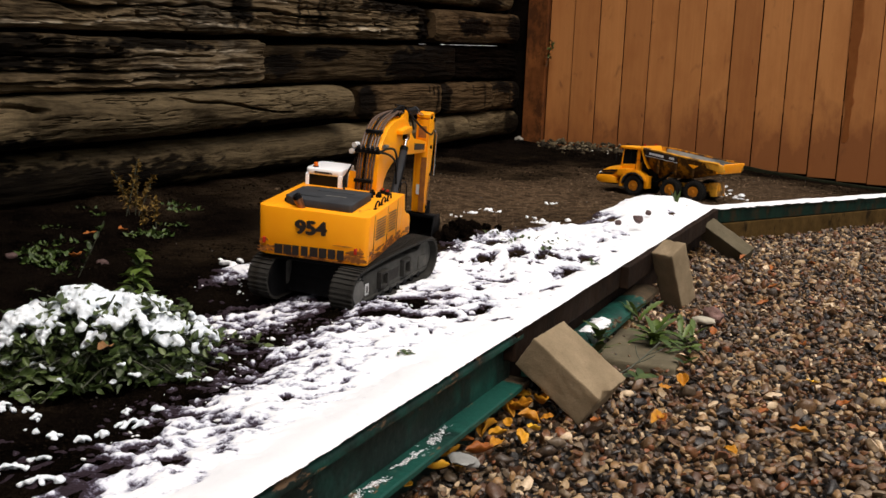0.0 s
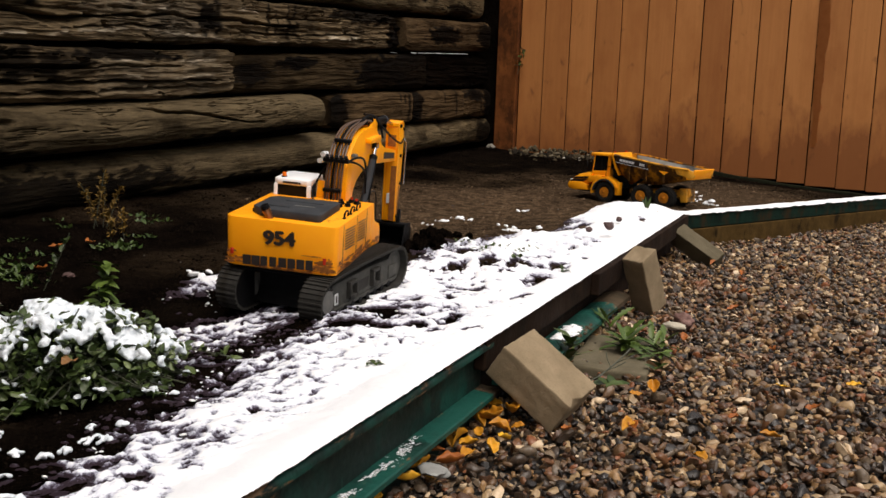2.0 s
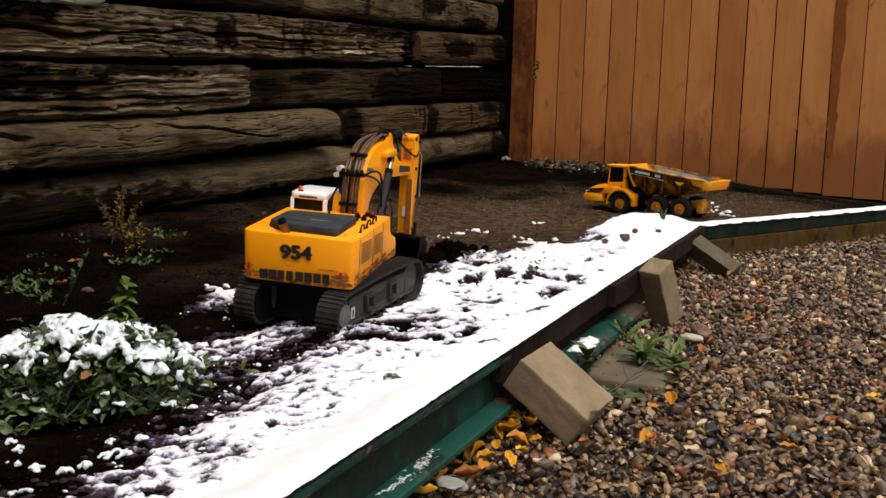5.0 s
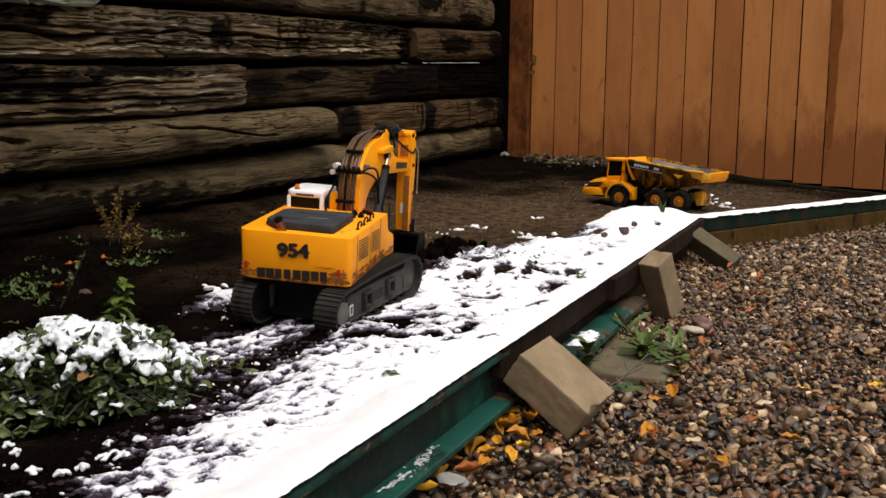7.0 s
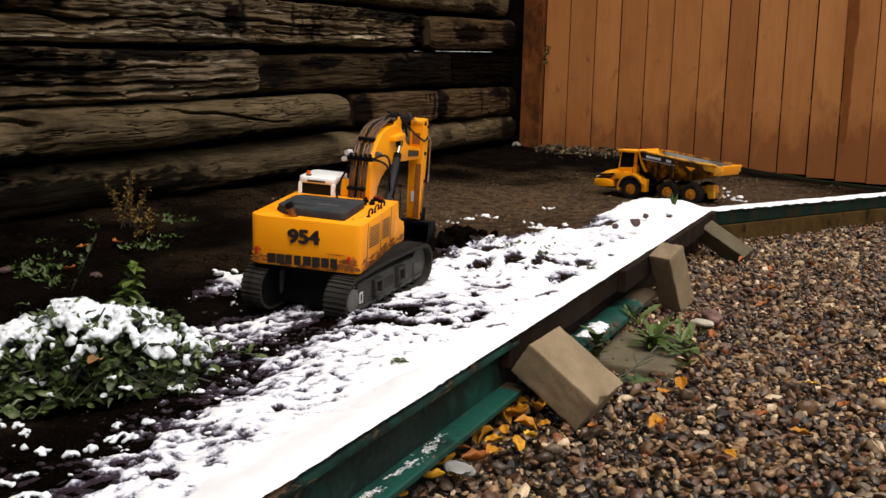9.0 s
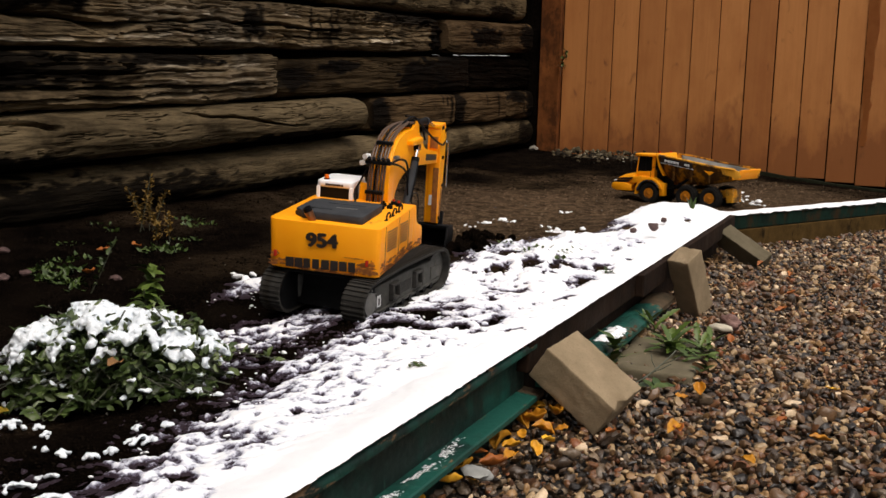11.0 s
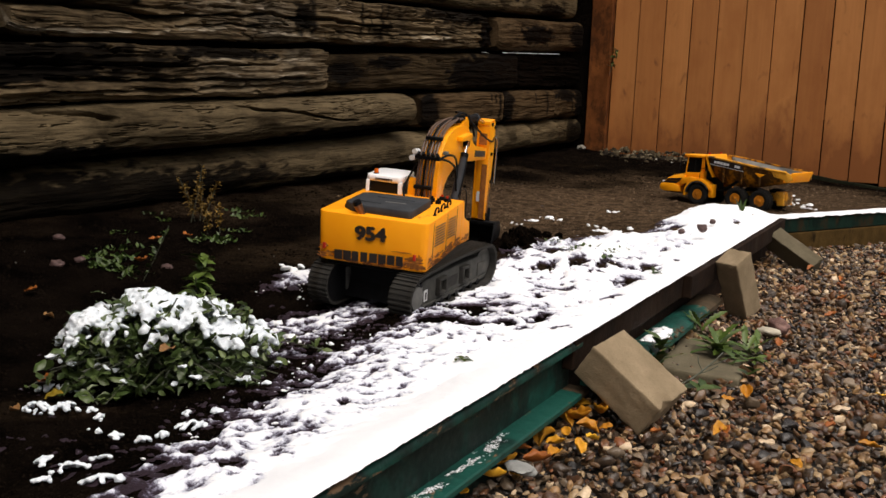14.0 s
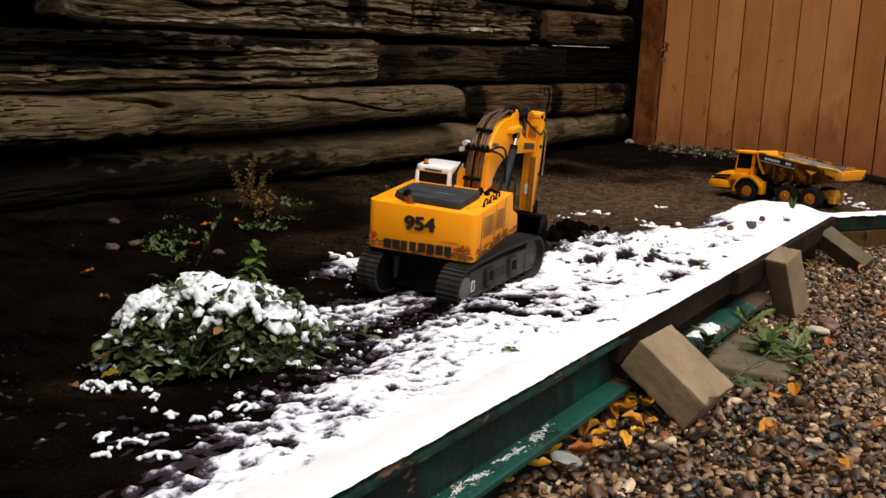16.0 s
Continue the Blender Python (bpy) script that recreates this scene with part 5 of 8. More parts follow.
def snow_flecks():
    """Fine crumbs where the snow thins out."""
    rng = np.random.default_rng(64)
    v, u = rng.uniform(-0.3, 2.6, 6000), rng.uniform(0.0, 0.75, 6000)
    c = snow_cover(v, u)
    x, y = EDGE.x + v * ALONG.x + u * INWARD.x, EDGE.y + v * ALONG.y + u * INWARD.y
    keep = (c > -0.35) & (c < 0.75) & (rng.uniform(size=v.shape) < 0.25 + 0.6 * np.clip(c + 0.1, 0, 1)) & (rough(x * 14, y * 14, 2, 19) > 0.45)
    x, y = x[keep], y[keep]
    a = np.clip(rng.lognormal(np.log(0.0017), 0.45, len(x)), 0.0007, 0.005)
    ob = scatter("snow_flecks", np.stack([x, y, soil_z(x, y) + 0.001 + a * 0.3], 1), np.stack([a * 1.4, a, a * 0.5], 1), SNOW, 8, stone_shapes(5, 1, 150, 0.6), 0.4)
    tagged(ob, "fine crumbs of snow dusting the dark soil", "snow", kind="stuff")



def south_blocker():
    """A plain unseen wall, added behind the eye to keep sky light off the bed's left."""
    ob = part("south_sky_blocker", box((-2.9, -0.12, -0.3), (0.0, 0.0, 3.6)), POST, None)
    ob.matrix_basis = pose(-0.75, -1.05, 0, 0, 0, -53)
    tagged(ob, "plain unseen wall added to shade the yard's left side", "wall", kind="structure")


ground_sheet()
south_blocker()
soil_bed()
snow_sheet()
timber_wall()
board_fence()
bed_edging()
gravel()
soil_clods()
turned_clods()
rubble()
snow_crumbs()
snow_flecks()

# ---- concrete pavers leaning on the edging ----
def paver(corner, x_axis, y_axis, size, label, chip=None, seed=0, material=None):
    """A block whose top face starts at corner and runs along x_axis and roughly along y_axis; it hangs below that face."""
    ex = Vector(x_axis).normalized()
    ez = ex.cross(Vector(y_axis)).normalized()
    ey = ez.cross(ex)
    m = Matrix((ex, ey, ez)).transposed().to_4x4()
    m.translation = corner
    bm = box((0, 0, -size[2]), size[:2] + (0,), 0.0022, None, 2)
    bmesh.ops.subdivide_edges(bm, edges=[e for e in bm.edges if e.calc_length() > 0.03], cuts=14, use_grid_fill=True)
    for v in bm.verts:
        edge = sum(1 for a, s_ in zip((v.co.x, v.co.y, v.co.z + size[2]), size) if min(a, s_ - a) < 0.004) >= 2
        bite = max(0.0, noise.noise(v.co * 42 + Vector((seed * 3, 0, 0))) - 0.12) if edge else 0.0
        v.co += (Vector((size[0] / 2, size[1] / 2, -size[2] / 2)) - v.co).normalized() * bite * 0.007
        v.co += 0.0009 * noise.noise_vector(v.co * 30 + Vector((seed, 0, 0))) + 0.0011 * noise.noise_vector(v.co * 110 + Vector((seed, 0, 0)))
        if chip:
            d = (v.co - Vector(chip)).length
            if d < 0.022:
                v.co += (Vector((size[0] / 2, size[1] / 2, -size[2] / 2)) - v.co).normalized() * (0.022 - d) * 0.55
    ob = part("concrete_block", bm, material or PAVER, None, label, smooth=45)
    ob.matrix_basis = m
    return tagged(ob, label, "block", "concrete blocks")


paver((0.1375, 1.658, 0.0015), (0.109, -0.058, -0.086), (0.062, 0.101, 0.011), (0.152, 0.117, 0.068), "tan concrete paver with a chipped corner leaning on the edging", (0.150, 0.03, 0.0), 3)
paver((0.570, 2.573, 0.008), (0.053, 0.058, -0.157), (0.044, 0.045, 0.031), (0.176, 0.070, 0.066), "tan concrete paver standing on end against the edging", None, 17)
paver((0.887, 3.519, -0.025), (0.125, -0.104, -0.088), (0.038, 0.026, 0.022), (0.185, 0.056, 0.069), "dark grey-brown concrete paver sloping from the edging to the gravel", None, 29, DARK_PAVER)


def flat_slab():
    bm = box((-0.090, -0.150, -0.04), (0.085, 0.160, 0.0), 0.005, None, 2)
    bmesh.ops.subdivide_edges(bm, edges=[e for e in bm.edges if e.calc_length() > 0.03], cuts=6, use_grid_fill=True)
    for v in bm.verts:
        v.co += 0.016 * noise.noise_vector(Vector((v.co.x, v.co.y, 0)) * 9) * Vector((1, 1, 0.15)) + 0.002 * noise.noise_vector(v.co * 40)
    ob = part("stone_slab", bm, SLAB, None, "flat grey concrete slab sunk in the gravel", smooth=45)
    ob.matrix_basis = pose(0.428, 2.142, -0.1270, 0, 0, -22)
    tagged(ob, "flat grey concrete slab sunk in the gravel", "slab")


flat_slab()


def loose_stone(name, x, y, z, size, material, label, seed):
    bm = bmesh.new()
    bmesh.ops.create_icosphere(bm, subdivisions=3, radius=1)
    for v in bm.verts:
        v.co *= 1 + 0.4 * noise.noise(v.co * 1.3 + Vector((seed, 0, 0))) + 0.1 * noise.noise(v.co * 4 + Vector((seed, 0, 0)))
    bmesh.ops.scale(bm, vec=size, verts=bm.verts)
    ob = part(name, bm, material, None, label, smooth=60)
    ob.matrix_basis = pose(x, y, z, 5, 0, seed * 40)
    return tagged(ob, label, "stone")


loose_stone("stone", 0.555, 3.0, 0.050, (0.018, 0.015, 0.013), DARKROCK, "reddish brown stone poking out of the snow", 2)
loose_stone("stone", 0.62, 3.18, 0.050, (0.010, 0.010, 0.008), DARKROCK, "small dark stone poking out of the snow", 5)
loose_stone("stone", 0.49, 2.97, 0.040, (0.012, 0.010, 0.008), DARKROCK, "small dark stone poking out of the snow", 6)
loose_stone("stone", 0.018, 1.385, -0.118, (0.03, 0.021, 0.007), concrete_material("speckled_stone", (0.16, 0.165, 0.16), (0.38, 0.38, 0.36)), "flat white speckled stone on the gravel", 3)
loose_stone("stone", CORNER.x + 0.05 * OFF_WALL.x + 0.10 * OFF_FENCE.x, CORNER.y + 0.05 * OFF_WALL.y + 0.10 * OFF_FENCE.y, 0.082, (0.045, 0.03, 0.018), concrete_material("pale_rock", (0.13, 0.12, 0.10), (0.24, 0.22, 0.19)), "pale grey rock at the foot of the corner", 11)
for x, y, r in ((-1.046, 2.167, 0.017), (-1.014, 2.216, 0.014), (-1.16, 2.42, 0.015), (-0.80, 2.2, 0.013)):
    loose_stone("stone", x, y, soil_at(x, y) + 0.3 * r, (r, 0.8 * r, 0.6 * r), DARKROCK, "small dark stone lying on the dark soil", int(-90 * x))
loose_stone("stone", 0.655, 2.44, -0.115, (0.034, 0.024, 0.02), REDROCK, "pinkish stone beside the standing paver", 7)
loose_stone("stone", 0.62, 2.40, -0.12, (0.030, 0.014, 0.008), concrete_material("cream_stone", (0.4, 0.36, 0.28), (0.55, 0.5, 0.4)), "long cream stone on the gravel", 8)


# ---- excavator ----
def drum(bm, x0, x1, y, z, r, n=20):
    return add_cyl(bm, (x0, y, z), (x1, y, z), r, None, n)


def lettering(text, size, material, parent, m, depth=0.0006):
    cu = bpy.data.curves.new("lettering", "FONT")
    cu.body, cu.size, cu.extrude, cu.align_x, cu.offset = text, size, depth, "CENTER", size * 0.008
    tmp = bpy.data.objects.new("lettering_curve", cu)
    scene.collection.objects.link(tmp)
    me = bpy.data.meshes.new_from_object(tmp.evaluated_get(bpy.context.evaluated_depsgraph_get()))
    bpy.data.objects.remove(tmp)
    bm = bmesh.new()
    for dx, dy in ((-1, 0), (1, 0), (0, 1), (0, -1), (0, 0)):
        bm.from_mesh(me)
        bm.verts.ensure_lookup_table()
        new_verts = bm.verts[-len(me.vertices):]
        for v in new_verts:
            v.co += Vector((dx * size * 0.052, dy * size * 0.034, 0.00005 * (dx + 2 * dy)))
    bm.to_mesh(me)
    bm.free()
    me.materials.clear()
    me.materials.append(material)
    return piece("number", me, parent, m)


def bars(name, count, width, height, material, parent, m, seed=1, slant=0.0):
    """A line of plain bars that stands for a word."""
    rnd = random.Random(seed)
    w = width / count
    bm = add_box(bmesh.new(), (0, 0, -0.0005), (1, height, 0.0006))
    first = part(name, bm, material, parent)
    for i in range(count):
        ob = first if i == 0 else piece(name, first.data, parent)
        ob.matrix_basis = m @ Matrix.Translation((i * w - width / 2, 0, 0)) @ Matrix.Diagonal((w * rnd.uniform(0.72, 0.9), 1, 1, 1))
    return first


def excavator():
    root = empty("excavator", pose(-0.240, 2.055, 0.004, 0, 0, 0))
    tagged(root, "yellow radio-controlled model excavator standing in soil and snow", "model excavator")
    lean = pose(0, 0, 0, 0, 0, -13.5) @ pose(0, 0, 0, 5.6, 0, 0) @ pose(0, 0, 0, 0, 2.4, 0) @ pose(0, 0, 0, 0, 0, 13.5)
    under = lean @ pose(0.008, -0.004, -0.006, 0, 0, -23)
    upper = pose(-0.0083, 0, -0.0013) @ lean @ pose(0, 0, 0.097, 0, 0, -13.5) @ pose(0, 0, 0, -0.81, 1.01, 1.8)

    def put(name, bm, material, parent=root, frame_=upper, label="", smooth=40):
        bmesh.ops.transform(bm, matrix=frame_, verts=bm.verts)
        return part(name, bm, material, parent, label, smooth)

    # undercarriage
    half, wide, inner = 0.195, 0.123, 0.073
    # chassis is widened and a black box added for the shade between the tracks
    put("chassis", plate([(-0.13, 0.014), (0.14, 0.014), (0.10, 0.085), (-0.11, 0.085)], -inner - 0.004, inner + 0.002, 0.004), BLACK, root, under)
    put("slew_ring", cyl((0, 0, 0.07), (0, 0, 0.097), 0.062, None, 32), BLACK, root, under)
    put("shade_filler", box((-0.064, -0.120, 0.012), (0.071, 0.172, 0.088), 0.006), BLACK, root, under)
    r = 0.0430
    side_on = under @ Matrix.Diagonal((1, 1, r / 0.0385, 1))
    ends = half - r

    def belt_path(q):
        """The belt's outline at q times its radius, slack on its upper run."""
        line = []
        for k in range(13):
            a = math.pi / 2 + math.pi * k / 12
            line.append((-ends + r * q * math.cos(a), r + 0.004 + r * q * math.sin(a)))
        for k in range(13):
            a = -math.pi / 2 + math.pi * k / 12
            line.append((ends + r * q * math.cos(a), r + 0.004 + r * q * math.sin(a)))
        for k in range(1, 8):
            f = k / 8
            line.append((ends - 2 * ends * f, r * (1 + q) + 0.004 + 0.0055 * math.sin(math.pi * f) ** 0.7))
        return line
    pts = belt_path(1.0)
    pts = pts + [pts[0]]
    seg = [math.dist(a, b) for a, b in zip(pts, pts[1:])]
    total, shoes = sum(seg), 92
    for side in (-1, 1):
        x0, x1 = (0.073, 0.123) if side > 0 else (-0.112, -0.066)
        out = x1 if side > 0 else x0
        ring = bmesh.new()
        loops = [[ring.verts.new((x, a, b)) for a, b in belt_path(q)] for x, q in ((x0 + 0.001, 0.985), (x1 - 0.001, 0.985), (x1 - 0.001, 0.90), (x0 + 0.001, 0.90))]
        for a, b in zip(loops, loops[1:] + loops[:1]):
            for k in range(len(a)):
                ring.faces.new((a[k], a[(k + 1) % len(a)], b[(k + 1) % len(a)], b[k]))
        bmesh.ops.recalc_face_normals(ring, faces=ring.faces)
        track = put("track", ring, BELT, root, under, "dark grey crawler track caked with mud")
        # added black plate: stands for the shade inside the belt ring
        put("shade_plate", plate(belt_path(0.93), *((x0 + 0.001, x0 + 0.004) if side > 0 else (x1 - 0.004, x1 - 0.001))), BLACK, root, under)
        shoe = box((x0, -total / shoes * 0.48, -0.0006), (x1, total / shoes * 0.48, 0.0010), 0.0004)
        add_box(shoe, (x0, -total / shoes * 0.42, 0.0006), (x1, -total / shoes * 0.12, 0.0034))
        me = None
        for i in range(shoes):
            d, k = total * i / shoes, 0
            while d > seg[k]:
                d -= seg[k]
                k += 1
            (ya, za), (yb, zb) = pts[k], pts[k + 1]
            f = d / seg[k]
            y, z = ya + (yb - ya) * f, za + (zb - za) * f
            ang = math.atan2(zb - za, yb - ya)
            if me is None:
                first = part("track_shoe", shoe, BELT, track)
                me = first.data
            else:
                first = piece("track_shoe", me, track)
            first.matrix_basis = under @ Matrix.Translation((0, y, z)) @ Matrix.Rotation(ang + math.pi, 4, "X")

        def across(a, b):
            """From a to b inside the track's outer side."""
            return sorted((out - side * (a + 0.007), out - side * (b + 0.007)))
        put("track_frame", plate([(-ends + 0.026, 0.012), (ends + 0.020, 0.012), (ends + 0.030, 0.036), (ends + 0.022, 0.060), (0.02, 0.066), (-ends + 0.024, 0.066)], *across(0.045, 0.007), 0.003), TRACK_SIDE, root, side_on, "dusty grey track side frame")
        put("frame_rail", box((across(0.010, 0.0045)[0], -ends + 0.03, 0.0145), (across(0.010, 0.0045)[1], ends + 0.012, 0.0215), 0.001), TRACK_SIDE, root, side_on)
        sprocket = bmesh.new()
        n = 22
        drum(sprocket, *across(0.03, 0.006), -ends, r + 0.004, 0.0305, 32)
        for k in range(n):
            a = 2 * math.pi * k / n
            add_box(sprocket, (across(0.02, 0.008)[0], -0.002, 0.0295), (across(0.02, 0.008)[1], 0.002, 0.0355), 0.0, Matrix.Translation((0, -ends, r + 0.004)) @ Matrix.Rotation(a, 4, "X"))
        gear = put("sprocket", sprocket, BLACK, root, under)
        put("hub", drum(bmesh.new(), *across(0.007, 0.0025), -ends, r + 0.004, 0.0225, 32), HUB, gear, under, "dusty grey hub with bolts")
        for k in range(10):
            a = 2 * math.pi * k / 10
            put("bolt", drum(bmesh.new(), *across(0.0065, 0.004), -ends + 0.0262 * math.cos(a), r + 0.004 + 0.0262 * math.sin(a), 0.0017, 6), HUB, gear, under)
        idler = put("idler", drum(bmesh.new(), *across(0.03, 0.008), ends, r + 0.004, 0.0355, 32), TRACK_SIDE, root, under)
        put("idler_cap", plate([(ends - 0.03, 0.026), (ends + 0.012, 0.026), (ends + 0.02, 0.038), (ends + 0.012, 0.052), (ends - 0.03, 0.056)], *across(0.009, 0.004), 0.0015), TRACK_SIDE, idler, under)
        for k in range(8):
            y = -ends + 0.040 + k * (2 * ends - 0.07) / 7
            put("track_roller", drum(bmesh.new(), *across(0.04, 0.0035), y, 0.0125, 0.0068, 14), BLACK, root, side_on)
        for y in (-0.052, 0.052):
            # a bracket: an open box on the frame
            lug = bmesh.new()
            a0, a1 = across(0.008, -0.003)
            for lo, hi in (((a0, y - 0.017, 0.028), (a1, y - 0.012, 0.060)), ((a0, y + 0.012, 0.028), (a1, y + 0.017, 0.060)), ((a0, y - 0.012, 0.028), (a1, y + 0.012, 0.034)), ((a0, y - 0.012, 0.054), (a1, y + 0.012, 0.060))):
                add_box(lug, lo, hi, 0.001)
            put("track_step", lug, TRACK, root, side_on)
        put("frame_slot", box((across(0.008, 0.0066)[0], -0.028, 0.030), (across(0.008, 0.0066)[1], 0.028, 0.050), 0.0), TRACK, root, side_on)
    put("decal", box((wide - 0.0138, -0.120, 0.028), (wide - 0.0125, -0.106, 0.048)), PALE_INK, root, side_on)
    put("decal", box((wide - 0.0126, -0.116, 0.031), (wide - 0.0122, -0.110, 0.044)), INK, root, side_on)

    # upper structure: counterweight and engine house
    outline = [(-0.1175, -0.150), (-0.112, -0.160), (-0.098, -0.165), (0.094, -0.165), (0.104, -0.163), (0.1096, -0.156), (0.1096, 0.090), (-0.1175, 0.090)]
    house = plate(outline, -0.005, 0.0914, 0.0022, 2)
    for v in house.verts:
        if v.co.z < 0.02:
            v.co.x *= 0.982
            v.co.y = v.co.y * 0.99
    body = put("counterweight", house, YELLOW_WORN, label="yellow engine house with rusty scuffs")
    put("platform", box((-0.110, 0.06, 0.0), (0.070, 0.20, 0.022), 0.003), YELLOW_WORN)
    put("side_step", plate([(0.084, -0.006), (0.164, -0.010), (0.164, 0.020), (0.158, 0.034), (0.124, 0.046), (0.112, 0.054), (0.102, 0.0905), (0.084, 0.0905)], 0.064, 0.1092, 0.0025), YELLOW_WORN)
    put("skirt", box((-0.1, -0.15, -0.016), (0.1, 0.18, -0.0055), 0.002), BLACK)
    deck = put("engine_cover", plate([(-0.078, -0.116), (-0.056, -0.138), (0.062, -0.142), (0.067, -0.137), (0.067, -0.010), (0.060, -0.002), (-0.064, -0.010), (-0.078, -0.024)], 0.0905, 0.107, 0.0022, 2), DECK, label="dark grey scuffed engine cover")
    put("rib", box((-0.052, -0.108, 0.1066), (-0.008, -0.101, 0.1088), 0.001), DECK, deck)
    put("rib", box((-0.036, -0.05, 0.1066), (0.044, -0.043, 0.1084), 0.001), DECK, deck)
    put("scuff", box((-0.012, -0.086, 0.1067), (0.030, -0.081, 0.1075), 0.0, pose(0, 0, 0, 0, 0, 4)), HUB, deck)
    pipe = put("exhaust", cyl((-0.031, -0.146, 0.088), (-0.040, -0.152, 0.110), 0.0066, 0.0088), BRASS, label="short tarnished brass exhaust pipe")
    put("exhaust_tip", cyl((-0.040, -0.152, 0.110), (-0.0425, -0.154, 0.1165), 0.0092, 0.0082), BLACK, pipe)
    put("cover_edge", box((-0.081, -0.114, 0.092), (-0.060, -0.09, 0.099), 0.001), BLACK, deck)
    for y in (-0.078, -0.034, 0.010):
        bent = [(0.0965, y - 0.004, 0.090), (0.0965, y - 0.001, 0.099), (0.0965, y + 0.006, 0.1035), (0.0965, y + 0.017, 0.1035), (0.0965, y + 0.024, 0.099), (0.0965, y + 0.022, 0.092)]
        put("grab_handle", tube(spline(bent, 4), 0.0019, 7), BLACK)
        put("handle_foot", box((0.0935, y - 0.009, 0.0905), (0.0995, y + 0.002, 0.0932), 0.0008), BLACK)
    for y0, w, z0 in ((-0.112, 0.068, 0.036), (-0.020, 0.054, 0.033)):
        for k in range(8):
            z = z0 + k * 0.0054
            slot = box((0.1088, y0, z), (0.1104, y0 + w, z + 0.0024), 0.0006)
            for v in slot.verts:
                v.co.z -= (v.co.y - y0) * 0.06
            put("vent_slot", slot, INK, body)
    for y in (-0.124, -0.030, 0.044):
        put("panel_seam", box((0.1090, y, 0.006), (0.1100, y + 0.0009, 0.089)), INK, body)
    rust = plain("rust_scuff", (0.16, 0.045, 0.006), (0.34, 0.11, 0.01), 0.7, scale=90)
    smear = plain("faded_rust_smear", (0.36, 0.105, 0.004), (0.62, 0.19, 0.004), 0.5, scale=120)
    rear = upper @ Matrix.Translation((0, -0.1675, 0)) @ Matrix.Rotation(radians(90), 4, "X")
    lettering("954", 0.0375, INK, body, rear @ pose(-0.0045, 0.0460, 0, 0, 0, 2) @ Matrix.Diagonal((1.12, 0.98, 1, 1)))
    bars("decal", 8, 0.145, 0.0190, INK, body, rear @ pose(-0.0045, 0.0015, 0, 0, 0, 1.5), 2)
    for x in (-0.100, 0.086):
        put("tail_light", box((x - 0.003, -0.1675, 0.017), (x + 0.003, -0.164, 0.029), 0.0006), RED, body, label="small red tail light")
    rnd = random.Random(12)

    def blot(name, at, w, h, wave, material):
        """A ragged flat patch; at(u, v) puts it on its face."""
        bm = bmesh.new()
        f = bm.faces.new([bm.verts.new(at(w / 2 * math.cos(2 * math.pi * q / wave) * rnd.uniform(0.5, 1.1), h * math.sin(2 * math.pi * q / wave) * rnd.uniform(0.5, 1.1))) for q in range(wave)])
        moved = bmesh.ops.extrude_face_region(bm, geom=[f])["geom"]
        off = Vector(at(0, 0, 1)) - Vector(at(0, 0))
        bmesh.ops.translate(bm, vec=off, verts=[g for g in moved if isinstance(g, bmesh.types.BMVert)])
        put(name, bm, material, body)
    for k in range(44):
        x = rnd.choice([rnd.uniform(-0.108, -0.085), rnd.uniform(0.05, 0.100), rnd.uniform(0.07, 0.102), rnd.uniform(-0.1, 0.1)])
        z = rnd.uniform(0.002, 0.024) if abs(x) > 0.06 else rnd.uniform(-0.003, 0.002)
        blot("rust_patch", lambda u, v, o=0, x=x, z=z: (x + u, -0.1655 - 0.0006 * o, max(-0.004, z + v)), rnd.uniform(0.003, 0.026), rnd.uniform(0.0006, 0.0046), 9, rust)
    for cx, cz, w, h in ((0.080, 0.012, 0.036, 0.0065), (0.096, 0.020, 0.012, 0.013), (0.062, 0.030, 0.048, 0.0018), (-0.104, 0.020, 0.014, 0.008), (-0.094, 0.008, 0.03, 0.004), (0.03, -0.002, 0.12, 0.0015)):
        blot("rust_smear", lambda u, v, o=0, x=cx, z=cz: (x + u, -0.1652 - 0.0005 * o, max(-0.004, z + v)), w, h, 26, smear)
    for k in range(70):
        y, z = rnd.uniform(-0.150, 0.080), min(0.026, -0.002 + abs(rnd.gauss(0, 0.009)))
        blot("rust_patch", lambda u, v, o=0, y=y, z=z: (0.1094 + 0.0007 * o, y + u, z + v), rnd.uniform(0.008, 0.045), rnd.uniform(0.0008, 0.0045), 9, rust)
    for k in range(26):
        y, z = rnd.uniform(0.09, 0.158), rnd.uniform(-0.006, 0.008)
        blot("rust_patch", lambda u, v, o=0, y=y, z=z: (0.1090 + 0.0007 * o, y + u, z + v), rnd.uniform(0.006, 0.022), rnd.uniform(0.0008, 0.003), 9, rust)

    # cab: a white shell with rounded rear frame, tinted panes and a flat roof
    cx0, cx1, cy0, cy1, top = -0.107, -0.025, 0.072, 0.170, 0.1285
    roof = put("cab_roof", plate([(cx0, cy0 + 0.007), (cx0 + 0.007, cy0), (cx1 - 0.007, cy0), (cx1, cy0 + 0.007), (cx1, cy1 - 0.01), (cx1 - 0.01, cy1), (cx0 + 0.01, cy1), (cx0, cy1 - 0.01)], top - 0.014, top, 0.0032, 2), WHITE, label="white cab roof")
    for x, y, wx, wy in ((cx0, cy0, 0.008, 0.009), (cx1 - 0.009, cy0, 0.009, 0.010), (cx0, cy1 - 0.009, 0.006, 0.008), (cx1 - 0.007, cy1 - 0.009, 0.007, 0.008), (cx1 - 0.006, 0.124, 0.006, 0.007)):
        put("cab_pillar", box((x, y, 0.02), (x + wx, y + wy, top - 0.012), 0.002, None, 2), WHITE)
